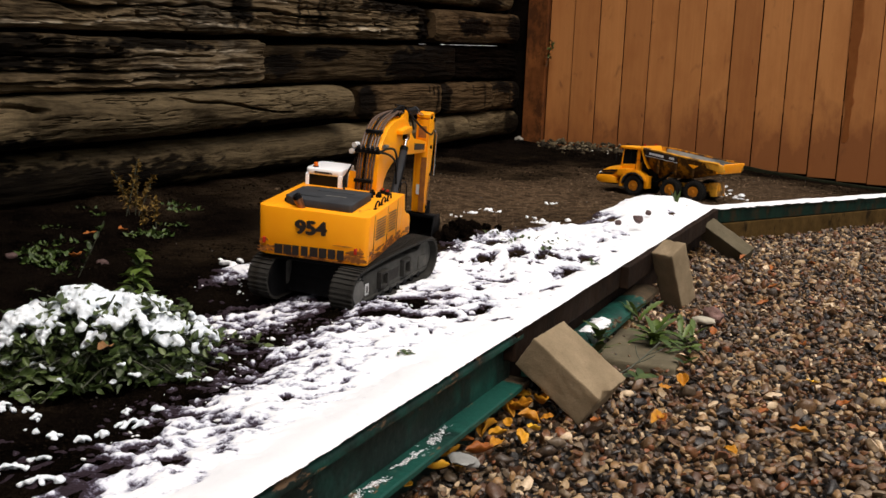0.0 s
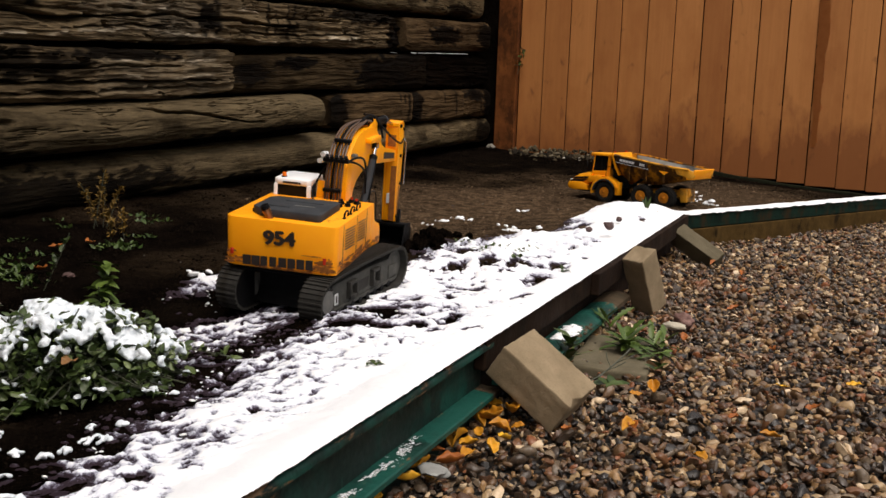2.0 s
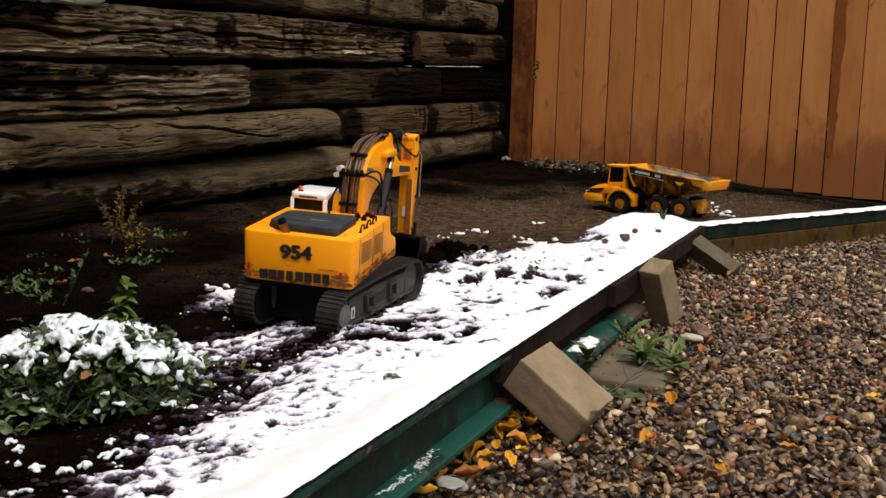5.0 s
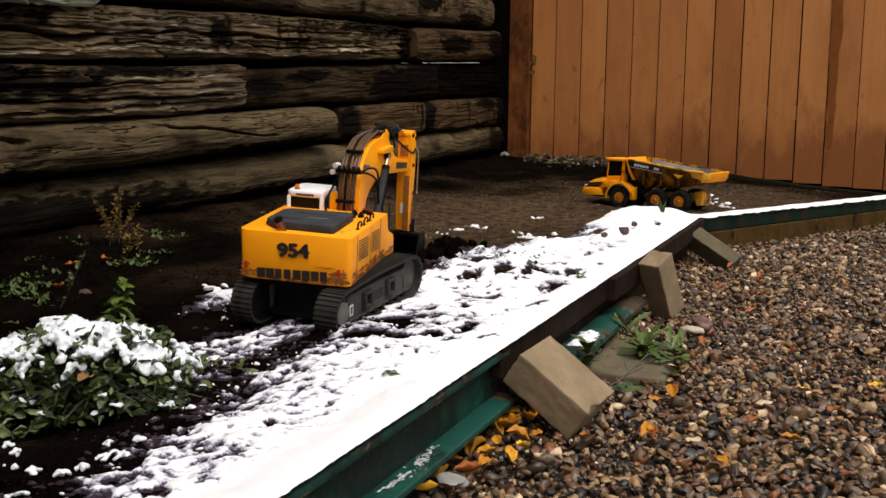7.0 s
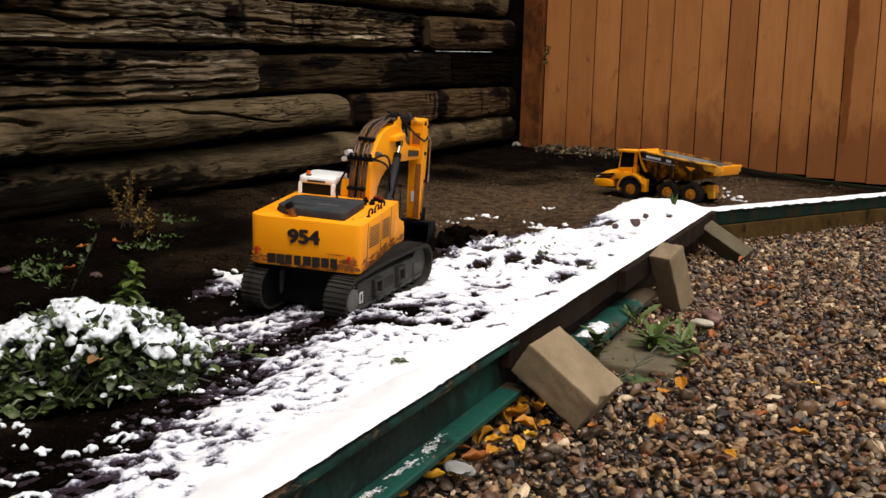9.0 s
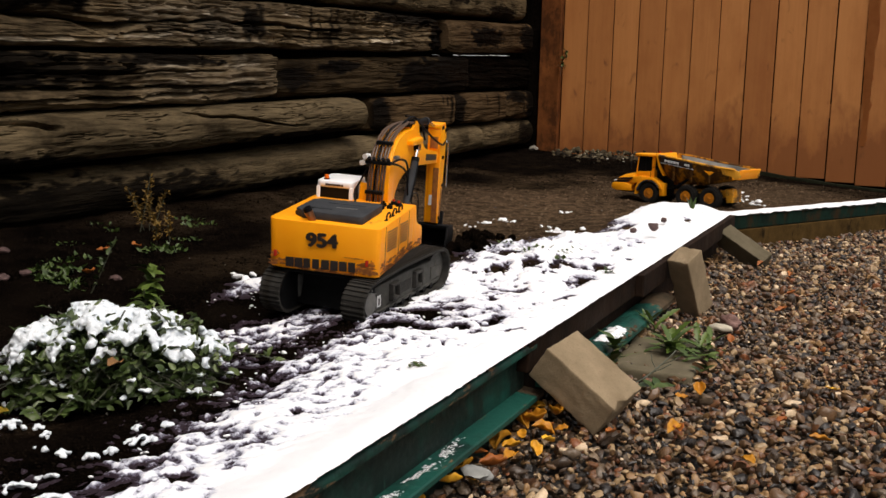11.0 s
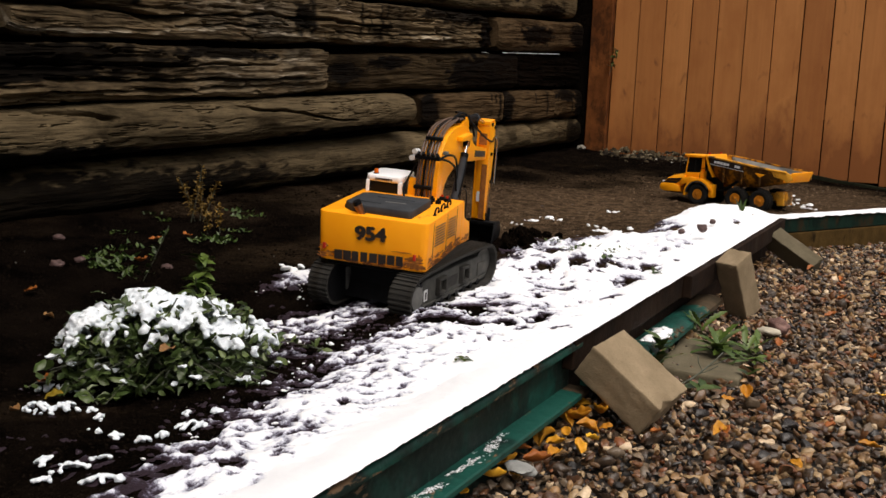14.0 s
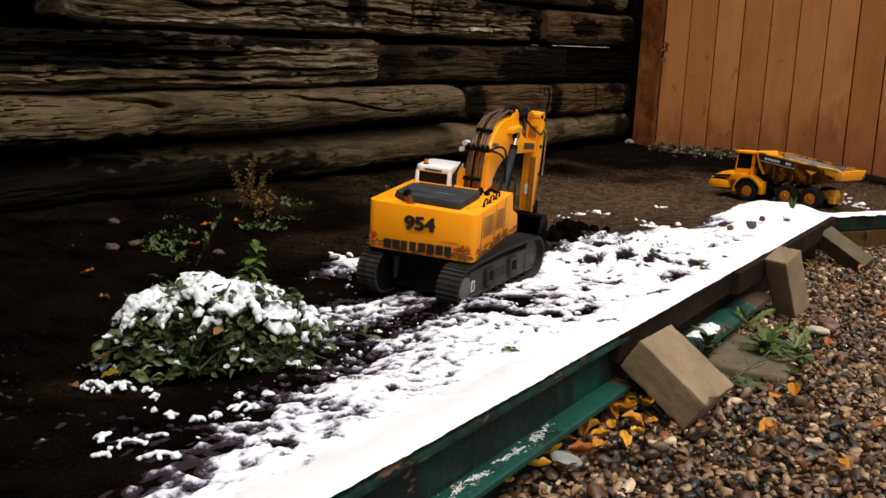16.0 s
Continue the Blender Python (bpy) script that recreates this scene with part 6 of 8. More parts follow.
    put("cab_base", box((cx0, cy0, 0.02), (cx1, cy1, 0.060), 0.003), WHITE)
    put("cab_seat", box((-0.086, 0.100, 0.05), (-0.052, 0.118, 0.100), 0.006), BLACK)
    put("cab_headrest", box((-0.078, 0.102, 0.100), (-0.060, 0.113, 0.110), 0.003), BLACK)
    put("window_pane", box((cx0 + 0.007, cy0 + 0.003, 0.062), (cx1 - 0.008, cy0 + 0.0045, top - 0.0145)), GLASS)
    put("window_pane", box((cx1 - 0.0045, cy0 + 0.009, 0.064), (cx1 - 0.003, cy1 - 0.008, top - 0.0145)), GLASS)
    put("window_pane", box((cx0 + 0.0025, cy0 + 0.008, 0.064), (cx0 + 0.004, cy1 - 0.008, top - 0.0145)), GLASS)
    put("window_pane", box((cx0 + 0.006, cy1 - 0.004, 0.064), (cx1 - 0.006, cy1 - 0.0025, top - 0.0145)), GLASS)
    bars("decal", 8, 0.040, 0.0046, INK, roof, upper @ Matrix.Translation(((cx0 + cx1) / 2, cy0 - 0.0006, top - 0.0105)) @ Matrix.Rotation(radians(90), 4, "X"), 5)
    lamp = put("beacon", cyl((-0.090, 0.090, top), (-0.090, 0.090, top + 0.010), 0.0050, 0.0042), AMBER, label="small orange beacon")
    put("beacon_base", cyl((-0.090, 0.090, top - 0.001), (-0.090, 0.090, top + 0.0022), 0.0062), BLACK, lamp)
    put("mirror", box((cx0 - 0.016, 0.150, 0.086), (cx0 - 0.012, 0.157, 0.108), 0.001), BLACK)
    put("mirror_arm", tube(spline([(cx0, 0.155, 0.112), (cx0 - 0.011, 0.154, 0.113), (cx0 - 0.014, 0.153, 0.106)], 3), 0.0011, 6), BLACK)

    # boom
    bx0, bx1 = 0.004, 0.045
    curve = [(0.098, 0.040), (0.094, 0.095), (0.095, 0.136), (0.107, 0.170), (0.128, 0.197), (0.164, 0.217), (0.209, 0.226), (0.256, 0.228), (0.300, 0.225), (0.333, 0.216), (0.362, 0.196), (0.392, 0.172), (0.420, 0.162), (0.487, 0.150), (0.575, 0.134),
             (0.588, 0.124), (0.582, 0.109), (0.487, 0.118), (0.399, 0.128), (0.318, 0.137), (0.272, 0.140), (0.222, 0.135), (0.178, 0.122), (0.152, 0.104), (0.141, 0.080), (0.136, 0.040)]
    boom = put("boom", plate(curve, bx0, bx1, 0.0018), YELLOW, label="yellow curved boom with rust stains")
    for x in (bx0 - 0.002, bx1 - 0.002):
        put("boom_flange", plate(curve, x, x + 0.004, 0.0008), YELLOW, boom)
    put("boom_foot", plate([(0.085, 0.03), (0.092, 0.10), (0.100, 0.128), (0.130, 0.11), (0.140, 0.03)], bx0 - 0.022, bx0 - 0.002, 0.002), YELLOW, boom)
    put("decal", plate([(0.412, 0.136), (0.520, 0.122), (0.522, 0.136), (0.414, 0.152)], bx1 + 0.0018, bx1 + 0.0027), INK, boom)
    put("pin_boss", drum(bmesh.new(), bx0 - 0.026, bx1 + 0.006, 0.112, 0.062, 0.014), YELLOW, boom)
    put("pin_boss", drum(bmesh.new(), bx0 - 0.008, bx1 + 0.012, 0.300, 0.184, 0.009), BLACK, boom)
    put("pin_boss", drum(bmesh.new(), bx0 - 0.006, bx1 + 0.006, 0.570, 0.122, 0.010), BLACK, boom)
    put("cylinder_bracket", plate([(0.235, 0.196), (0.320, 0.190), (0.326, 0.198), (0.318, 0.206), (0.235, 0.206)], bx1, bx1 + 0.016, 0.001), YELLOW, boom)
    for x in (bx0 - 0.011, bx1 + 0.009):
        ram = put("boom_cylinder", cyl((x, 0.212, 0.050), (x, 0.284, 0.160), 0.0088, None, 20), DECK, label="dark grey hydraulic boom cylinder")
        put("cylinder_collar", cyl((x, 0.279, 0.152), (x, 0.285, 0.161), 0.0098, None, 20), BLACK, ram)
        put("cylinder_rod", cyl((x, 0.283, 0.158), (x, 0.299, 0.182), 0.0045, None, 12), STEEL, ram)
        put("cylinder_eye", drum(bmesh.new(), x - 0.006, x + 0.006, 0.300, 0.184, 0.0070), STEEL, ram)
        put("feed_pipe", tube(spline([(x + 0.009, 0.222, 0.070), (x + 0.0105, 0.250, 0.112), (x + 0.009, 0.276, 0.150)], 3), 0.0016, 6), BLACK, ram)
    # stick
    sx0, sx1 = 0.023, 0.051
    shape = [(0.534, 0.150), (0.532, 0.196), (0.540, 0.211), (0.572, 0.213), (0.584, 0.204), (0.592, 0.170), (0.590, 0.11), (0.578, 0.030), (0.566, -0.040), (0.552, -0.050), (0.538, -0.044), (0.535, 0.02), (0.534, 0.09)]
    stick = put("stick", plate(shape, sx0, sx1, 0.0018), YELLOW_WORN, label="yellow dipper stick with rusty edges")
    for x in (sx0 - 0.003, sx1):
        put("stick_flange", plate(shape, x, x + 0.003, 0.0006), YELLOW, stick)
    put("stick_opening", plate([(0.531, 0.150), (0.5335, 0.192), (0.5375, 0.192), (0.536, 0.150)], sx0 + 0.004, sx1 - 0.004), rust, stick)
    put("stick_head", box((sx0 - 0.003, 0.530, 0.200), (sx1 + 0.003, 0.580, 0.2115), 0.002), YELLOW, stick)
    for y, z in ((0.545, 0.202), (0.580, 0.192), (0.560, 0.124), (0.553, -0.034), (0.572, 0.05)):
        put("pin", drum(bmesh.new(), sx0 - 0.007, sx1 + 0.007, y, z, 0.0045, 12), BLACK, stick)
    put("rust_streak", plate([(0.5325, 0.100), (0.5322, 0.02), (0.5345, -0.042), (0.5335, -0.044), (0.5312, 0.02)], sx1 - 0.012, sx1 + 0.002), rust, stick)
    put("rust_streak", plate([(0.552, -0.046), (0.564, -0.038), (0.572, 0.03), (0.566, 0.05), (0.556, -0.01)], sx1 + 0.0026, sx1 + 0.0038), rust, stick)
    put("reflector", box((sx1 - 0.020, 0.5320, 0.002), (sx1 - 0.009, 0.5348, 0.028)), PALE_INK, stick)
    ram = put("stick_cylinder", cyl((0.030, 0.335, 0.232), (0.032, 0.455, 0.226), 0.0088, None, 18), BLACK, label="black hydraulic stick cylinder")
    put("cylinder_rod", cyl((0.032, 0.455, 0.226), (0.034, 0.545, 0.204), 0.0042, None, 12), STEEL, ram)
    put("cylinder_collar", cyl((0.032, 0.445, 0.2265), (0.032, 0.458, 0.2258), 0.0102, None, 18), DECK, ram)
    for x in (0.016, 0.038):
        put("bracket", plate([(0.27, 0.222), (0.350, 0.196), (0.346, 0.238), (0.328, 0.244)], x, x + 0.006, 0.001), YELLOW, boom)
    ram = put("bucket_cylinder", cyl((0.037, 0.600, 0.19), (0.037, 0.597, 0.06), 0.0078, None, 16), BLACK)
    put("cylinder_rod", cyl((0.037, 0.597, 0.06), (0.037, 0.585, -0.02), 0.0038, None, 12), STEEL, ram)
    put("guard_rod", tube([(0.054, 0.592, 0.165), (0.060, 0.598, 0.155), (0.060, 0.594, 0.045)], 0.0022, 8), STEEL, stick)
    put("link", plate([(0.578, -0.02), (0.590, -0.024), (0.584, -0.066), (0.570, -0.062)], 0.014, 0.060, 0.001), BLACK)
    # bucket
    scoop = [(0.528, -0.048), (0.580, -0.055), (0.596, -0.080), (0.582, -0.108), (0.545, -0.122), (0.498, -0.116), (0.493, -0.110), (0.542, -0.113), (0.574, -0.101), (0.586, -0.080), (0.575, -0.063), (0.53, -0.058)]
    bucket = put("bucket", plate(scoop, -0.008, 0.086, 0.001), BLACK, label="black digging bucket resting on the soil")
    for x in (-0.010, 0.084):
        put("bucket_side", plate([(0.525, -0.046), (0.582, -0.053), (0.598, -0.080), (0.584, -0.110), (0.545, -0.124), (0.498, -0.117), (0.512, -0.080)], x, x + 0.004, 0.0008), BLACK, bucket)
    for k in range(5):
        put("bucket_tooth", plate([(0.498, -0.110), (0.500, -0.118), (0.470, -0.113)], -0.004 + k * 0.0225, 0.005 + k * 0.0225, 0.0008), TRACK, bucket)
    # hoses over the boom's back, bundled by three clamp bars
    for k in range(6):
        x = bx0 + 0.001 + k * 0.0068
        off = 0.004 + 0.003 * (k % 2)
        run = [(x - 0.002, 0.080 - off * 0.2, 0.055), (x - 0.001, 0.088 - off, 0.095), (x, 0.090 - off, 0.137), (x, 0.102 - off, 0.173 + off * 0.2), (x, 0.124 - off * 0.4, 0.201 + off * 0.5), (x, 0.160, 0.222 + off * 0.6), (x, 0.206, 0.233 + off * 0.4), (0.014 + 0.005 * k, 0.262, 0.238 + off * 0.6), (0.016 + 0.005 * k, 0.320, 0.232 + off * 0.7)]
        put("hose", tube(spline(run, 5), 0.0026, 8), HOSE if k != 2 else BLACK)
    for y, z, a, b in ((0.086, 0.112, 0.0, 0.040), (0.088, 0.176, -0.002, 0.054), (0.128, 0.213, 0.008, 0.044)):
        put("hose_clamp", box((a, y - 0.010, z - 0.0038), (b, y + 0.004, z + 0.0038), 0.001), BLACK)
    for k in range(5):
        put("clamp_bolt", cyl((bx0 + 0.002 + k * 0.0105, 0.086, 0.178), (bx0 + 0.002 + k * 0.0105, 0.078, 0.186), 0.0040, None, 10), BLACK)
    for x, z in ((0.000, 0.188), (-0.006, 0.174)):
        bulb = put("work_light", cyl((x, 0.086, z), (x - 0.002, 0.074, z), 0.0052, 0.0056, 14), PALE_INK, label="small white work light")
        put("lamp_shell", cyl((x + 0.002, 0.094, z), (x, 0.085, z), 0.0040, 0.0058, 14), WHITE, bulb)
    for sgn in (0, 1):
        put("hose", tube(spline([(0.052, 0.086, 0.176), (0.060, 0.120, 0.180 - 0.012 * sgn), (0.062, 0.165, 0.172 - 0.02 * sgn), (0.058, 0.205, 0.150 - 0.02 * sgn), (0.056, 0.224, 0.115 - 0.03 * sgn)], 5), 0.0024, 8), BLACK)
    put("pipe_fitting", cyl((0.052, 0.120, 0.184), (0.052, 0.142, 0.181), 0.0044, None, 10), HUB)
    put("hose", tube(spline([(-0.012, 0.055, 0.090), (-0.020, 0.070, 0.110), (-0.014, 0.085, 0.130), (0.000, 0.088, 0.160)], 5), 0.0022, 8), BLACK)
    put("hose", tube(spline([(0.042, 0.32, 0.246), (0.053, 0.40, 0.205), (0.055, 0.48, 0.176), (0.056, 0.55, 0.158), (0.054, 0.585, 0.165)], 5), 0.0024, 8), BLACK)
    put("hose", tube(spline([(0.016, 0.325, 0.250), (0.012, 0.40, 0.240), (0.014, 0.48, 0.222), (0.024, 0.54, 0.216)], 5), 0.0024, 8), BLACK)
    put("hose", tube(spline([(0.030, 0.24, 0.240), (0.036, 0.285, 0.252), (0.040, 0.33, 0.246), (0.046, 0.365, 0.222), (0.048, 0.39, 0.19)], 5), 0.0026, 8), BLACK)
    for y, z in ((0.255, 0.236), (0.300, 0.240), (0.345, 0.236)):
        put("hose_union", cyl((0.020, y, z), (0.044, y + 0.004, z + 0.003), 0.0052, None, 10), BLACK)
    for x, y in ((0.056, 0.020), (0.070, 0.032), (0.052, 0.048), (0.080, 0.064), (0.066, 0.075)):
        cap_ = put("valve", cyl((x, y, 0.0905), (x, y, 0.0985), 0.0068, 0.0058, 14), BLACK)
        put("valve_knob", cyl((x, y, 0.0985), (x, y, 0.1025), 0.003, None, 8), BLACK if y < 0.06 else RED, cap_)
    put("rail", tube(spline([(0.098, 0.100, 0.088), (0.099, 0.104, 0.112), (0.099, 0.150, 0.100), (0.099, 0.158, 0.035)], 5), 0.0013, 6), BLACK)
    return root


excavator()


# ---- dump truck ----
def dump_truck():
    root = empty("dump_truck", pose(0.946, 4.202, -0.004, 0, 0, 50.3))
    tagged(root, "yellow radio-controlled articulated model dump truck on bare soil", "model truck")

    def put(name, bm, material, parent=root, label="", smooth=40):
        return part(name, bm, material, parent, label, smooth)

    def both(s, a, b):
        return sorted((s * a, s * b))
    R, track = 0.0445, 0.072
    axles = (0.172, 0.0, -0.106)
    # wheels: one built, the others share its meshes
    bm = bmesh.new()
    prof = [(-0.012, 0.46), (-0.017, 0.50), (-0.0205, 0.66), (-0.021, 0.86), (-0.019, 0.95), (-0.012, 0.985), (0.012, 0.985), (0.019, 0.95), (0.021, 0.86), (0.0205, 0.66), (0.017, 0.5), (0.012, 0.46)]
    n = 44
    rings = [[bm.verts.new((x, R * q * math.cos(2 * math.pi * k / n), R * q * math.sin(2 * math.pi * k / n))) for x, q in prof] for k in range(n)]
    for a, b in zip(rings, rings[1:] + rings[:1]):
        for k in range(len(prof) - 1):
            bm.faces.new((a[k], a[k + 1], b[k + 1], b[k]))
    for k in range(24):
        a = 2 * math.pi * k / 24
        add_box(bm, (-0.0205, -0.0022, R * 0.92), (-0.001, 0.0022, R * 1.02), 0.0, Matrix.Rotation(a, 4, "X") @ pose(0, 0, 0, 0, 0, 14))
        add_box(bm, (0.001, -0.0022, R * 0.92), (0.0205, 0.0022, R * 1.02), 0.0, Matrix.Rotation(a + 0.13, 4, "X") @ pose(0, 0, 0, 0, 0, -14))
    tyre = part("tyre", bm, TYRE, None, "", 35)
    rim = bmesh.new()
    add_cyl(rim, (-0.011, 0, 0), (-0.009, 0, 0), R * 0.47, None, 32)
    for x0, x1, a, b in ((-0.0185, -0.010, 0.50, 0.42), (-0.0165, -0.010, 0.30, 0.33), (-0.020, -0.0155, 0.17, 0.21), (-0.0225, -0.0195, 0.09, 0.12)):
        add_cyl(rim, (x0, 0, 0), (x1, 0, 0), R * a, R * b, 32)
    for k in range(10):
        c, s_ = math.cos(k * math.pi / 5), math.sin(k * math.pi / 5)
        add_cyl(rim, (-0.0178, R * 0.245 * c, R * 0.245 * s_), (-0.016, R * 0.245 * c, R * 0.245 * s_), 0.0017, None, 6)
    rim_ob = part("rim", rim, RIM, None, "", 35)
    tyre_me, rim_me = tyre.data, rim_ob.data
    bpy.data.objects.remove(tyre)
    bpy.data.objects.remove(rim_ob)
    for y in axles:
        for side in (-1, 1):
            wheel = piece("wheel", tyre_me, root, Matrix.Translation((side * track, y, R)) @ Matrix.Rotation(0 if side < 0 else math.pi, 4, "Z"))
            tagged(wheel, "black muddy tyre on a yellow rim")
            piece("rim", rim_me, wheel)
        put("axle", cyl((-0.058, y, R), (0.058, y, R), 0.009), BLACK)
        put("differential", cyl((-0.016, y, R), (0.016, y, R), 0.017, 0.013), BLACK)
    # front half: chassis, bonnet, bumper
    put("front_frame", box((-0.03, 0.085, 0.036), (0.03, 0.34, 0.064), 0.002), BLACK)
    nose = bmesh.new()
    rows = []
    for y, half, z0, z1, crown in ((0.255, 0.068, 0.070, 0.116, 0.010), (0.290, 0.067, 0.072, 0.112, 0.009), (0.325, 0.064, 0.074, 0.105, 0.007), (0.346, 0.059, 0.076, 0.097, 0.005), (0.355, 0.052, 0.078, 0.090, 0.002)):
        rows.append([nose.verts.new(q) for q in ((-half, y, z0), (-half - 0.002, y, z1 - 0.012), (-half + 0.008, y, z1), (-half * 0.45, y, z1 + crown), (half * 0.45, y, z1 + crown), (half - 0.008, y, z1), (half + 0.002, y, z1 - 0.012), (half, y, z0))])
    for a, b in zip(rows, rows[1:]):
        for k in range(8):
            nose.faces.new((a[k], a[(k + 1) % 8], b[(k + 1) % 8], b[k]))
    nose.faces.new(rows[0])
    nose.faces.new(rows[-1][::-1])
    hood = put("bonnet", nose, YELLOW_TRUCK, label="yellow bonnet with a dark top and side grilles", smooth=30)
    top = bmesh.new()
    quads = [[top.verts.new((s * w, y, z)) for s in (-1, 1)] for y, w, z in ((0.262, 0.034, 0.1275), (0.29, 0.033, 0.1225), (0.325, 0.030, 0.1135), (0.344, 0.026, 0.1035))]
    for a, b in zip(quads, quads[1:]):
        top.faces.new((a[0], a[1], b[1], b[0]))
    bmesh.ops.solidify(top, geom=top.faces[:], thickness=0.002)
    put("hood_panel", top, DECK, hood, "dark glossy panel on the bonnet")
    put("bumper", plate([(0.262, 0.046), (0.338, 0.044), (0.358, 0.050), (0.363, 0.062), (0.357, 0.077), (0.300, 0.079), (0.268, 0.070)], -0.080, 0.080, 0.003), YELLOW_TRUCK)
    put("grille", box((-0.048, 0.350, 0.079), (0.048, 0.3585, 0.094), 0.0012), BLACK, hood)
    for s in (-1, 1):
        put("side_grille", plate([(0.252, 0.1065), (0.330, 0.0985), (0.346, 0.091), (0.275, 0.0945)], *both(s, 0.058, 0.0728)), INK, hood)
        put("side_grille", plate([(0.272, 0.0915), (0.345, 0.0870), (0.352, 0.0800), (0.290, 0.0805)], *both(s, 0.056, 0.0722)), INK, hood)
        put("headlight", box((s * 0.058 - 0.008, 0.351, 0.080), (s * 0.058 + 0.008, 0.3585, 0.088), 0.001), PALE_INK, hood, "clear headlight")
        arch = [(0.172 + 0.066 * math.cos(math.radians(a)), R + 0.066 * math.sin(math.radians(a))) for a in range(-8, 166, 12)]
        arch += [(0.172 + 0.056 * math.cos(math.radians(a)), R + 0.056 * math.sin(math.radians(a))) for a in range(160, -9, -12)]
        guard = put("mudguard", plate(arch, *both(s, 0.046, 0.0945), 0.0012), YELLOW_TRUCK)
        lip = [(0.172 + 0.0565 * math.cos(math.radians(a)), R + 0.0565 * math.sin(math.radians(a))) for a in range(5, 160, 12)]
        lip += [(0.172 + 0.0515 * math.cos(math.radians(a)), R + 0.0515 * math.sin(math.radians(a))) for a in range(154, 4, -12)]
        put("rubber_edge", plate(lip, *both(s, 0.07, 0.0975)), DECK, guard, "grey rubber edge of the mudguard")
        put("fender_filler", plate([(0.205, 0.088), (0.262, 0.079), (0.255, 0.108), (0.225, 0.114), (0.19, 0.112)], *both(s, 0.045, 0.0845), 0.002), YELLOW_TRUCK)
        put("cab_step", plate([(0.104, 0.036), (0.122, 0.036), (0.126, 0.09), (0.104, 0.09)], *both(s, 0.055, 0.088), 0.002), YELLOW_TRUCK)
        put("mirror", box((s * 0.086 - 0.003, 0.262, 0.142), (s * 0.086 + 0.003, 0.266, 0.170), 0.001), BLACK)
        put("mirror_arm", tube(spline([(s * 0.052, 0.258, 0.186), (s * 0.078, 0.266, 0.180), (s * 0.086, 0.264, 0.168)], 3), 0.0013, 6), BLACK)
        put("handrail", tube(spline([(s * 0.088, 0.168, 0.112), (s * 0.088, 0.166, 0.15), (s * 0.088, 0.142, 0.152), (s * 0.086, 0.132, 0.115)], 3), 0.0013, 6), BLACK)
    # cab: yellow lower half, pillars, tinted panes, overhanging roof
    cab = put("cab", plate([(0.170, 0.066), (0.170, 0.140), (0.184, 0.141), (0.190, 0.134), (0.256, 0.130), (0.264, 0.120), (0.264, 0.066)], -0.050, 0.050, 0.002), YELLOW_TRUCK)
    put("cab_seat", box((-0.018, 0.185, 0.13), (0.018, 0.20, 0.172), 0.005), BLACK, cab)
    for s in (-1, 1):
        put("cab_pillar", plate([(0.170, 0.138), (0.186, 0.138), (0.184, 0.198), (0.172, 0.198)], *both(s, 0.043, 0.050), 0.001), YELLOW_TRUCK, cab)
        for a, b in (((0.216, 0.132), (0.215, 0.198)), ((0.258, 0.128), (0.250, 0.198))):
            put("cab_pillar", tube([(s * 0.047, *a), (s * 0.047, *b)], 0.0026, 6), BLACK if a[0] < 0.25 else YELLOW_TRUCK, cab)
        put("window_pane", plate([(0.184, 0.134), (0.256, 0.129), (0.248, 0.196), (0.183, 0.196)], *both(s, 0.0445, 0.0455)), GLASS, cab)
    put("windscreen", plate([(0.2575, 0.128), (0.2600, 0.128), (0.2520, 0.197), (0.2500, 0.197)], -0.044, 0.044), GLASS, cab)
    put("rear_pane", box((-0.042, 0.1745, 0.138), (0.042, 0.176, 0.197)), GLASS, cab)
    put("cab_roof", plate([(-0.052, 0.160), (0.052, 0.160), (0.057, 0.170), (0.056, 0.258), (0.036, 0.278), (-0.036, 0.278), (-0.056, 0.258), (-0.057, 0.170)], 0.196, 0.207, 0.0035, 2), YELLOW_TRUCK, cab)
    for s in (-1, 1):
        lamp = put("beacon", cyl((s * 0.049, 0.152, 0.206), (s * 0.049, 0.152, 0.221), 0.0052, 0.0044), RED, label="red beacon on a black stalk")
        put("beacon_stalk", cyl((s * 0.049, 0.152, 0.150), (s * 0.049, 0.152, 0.206), 0.0022), BLACK, lamp)
    put("engine_stack", box((-0.046, 0.126, 0.06), (0.046, 0.162, 0.150), 0.003), BLACK)
    put("air_filter", cyl((-0.056, 0.140, 0.112), (-0.056, 0.140, 0.148), 0.012), BLACK)
    put("exhaust", cyl((0.055, 0.14, 0.08), (0.055, 0.14, 0.195), 0.006), BLACK)
    # rear half
    put("rear_frame", plate([(-0.190, 0.052), (-0.12, 0.044), (0.09, 0.044), (0.09, 0.068), (-0.12, 0.074), (-0.190, 0.080)], -0.026, 0.026, 0.002), YELLOW_MUD)
    put("hitch", cyl((0, 0.082, 0.03), (0, 0.082, 0.08), 0.018), BLACK)
    put("rear_plate", plate([(-0.186, 0.030), (-0.160, 0.028), (-0.150, 0.084), (-0.184, 0.086)], -0.042, 0.042, 0.002), YELLOW_MUD, label="scraped yellow plate between the rear wheels")
    for s in (-1, 1):
        put("bogie_beam", plate([(-0.106, 0.034), (0.0, 0.034), (0.006, 0.046), (-0.053, 0.060), (-0.112, 0.046)], *both(s, 0.038, 0.046)), BLACK)
        ram = put("tipping_cylinder", cyl((s * 0.060, 0.078, 0.064), (s * 0.064, 0.006, 0.112), 0.0058), BLACK, label="black tipping cylinder")
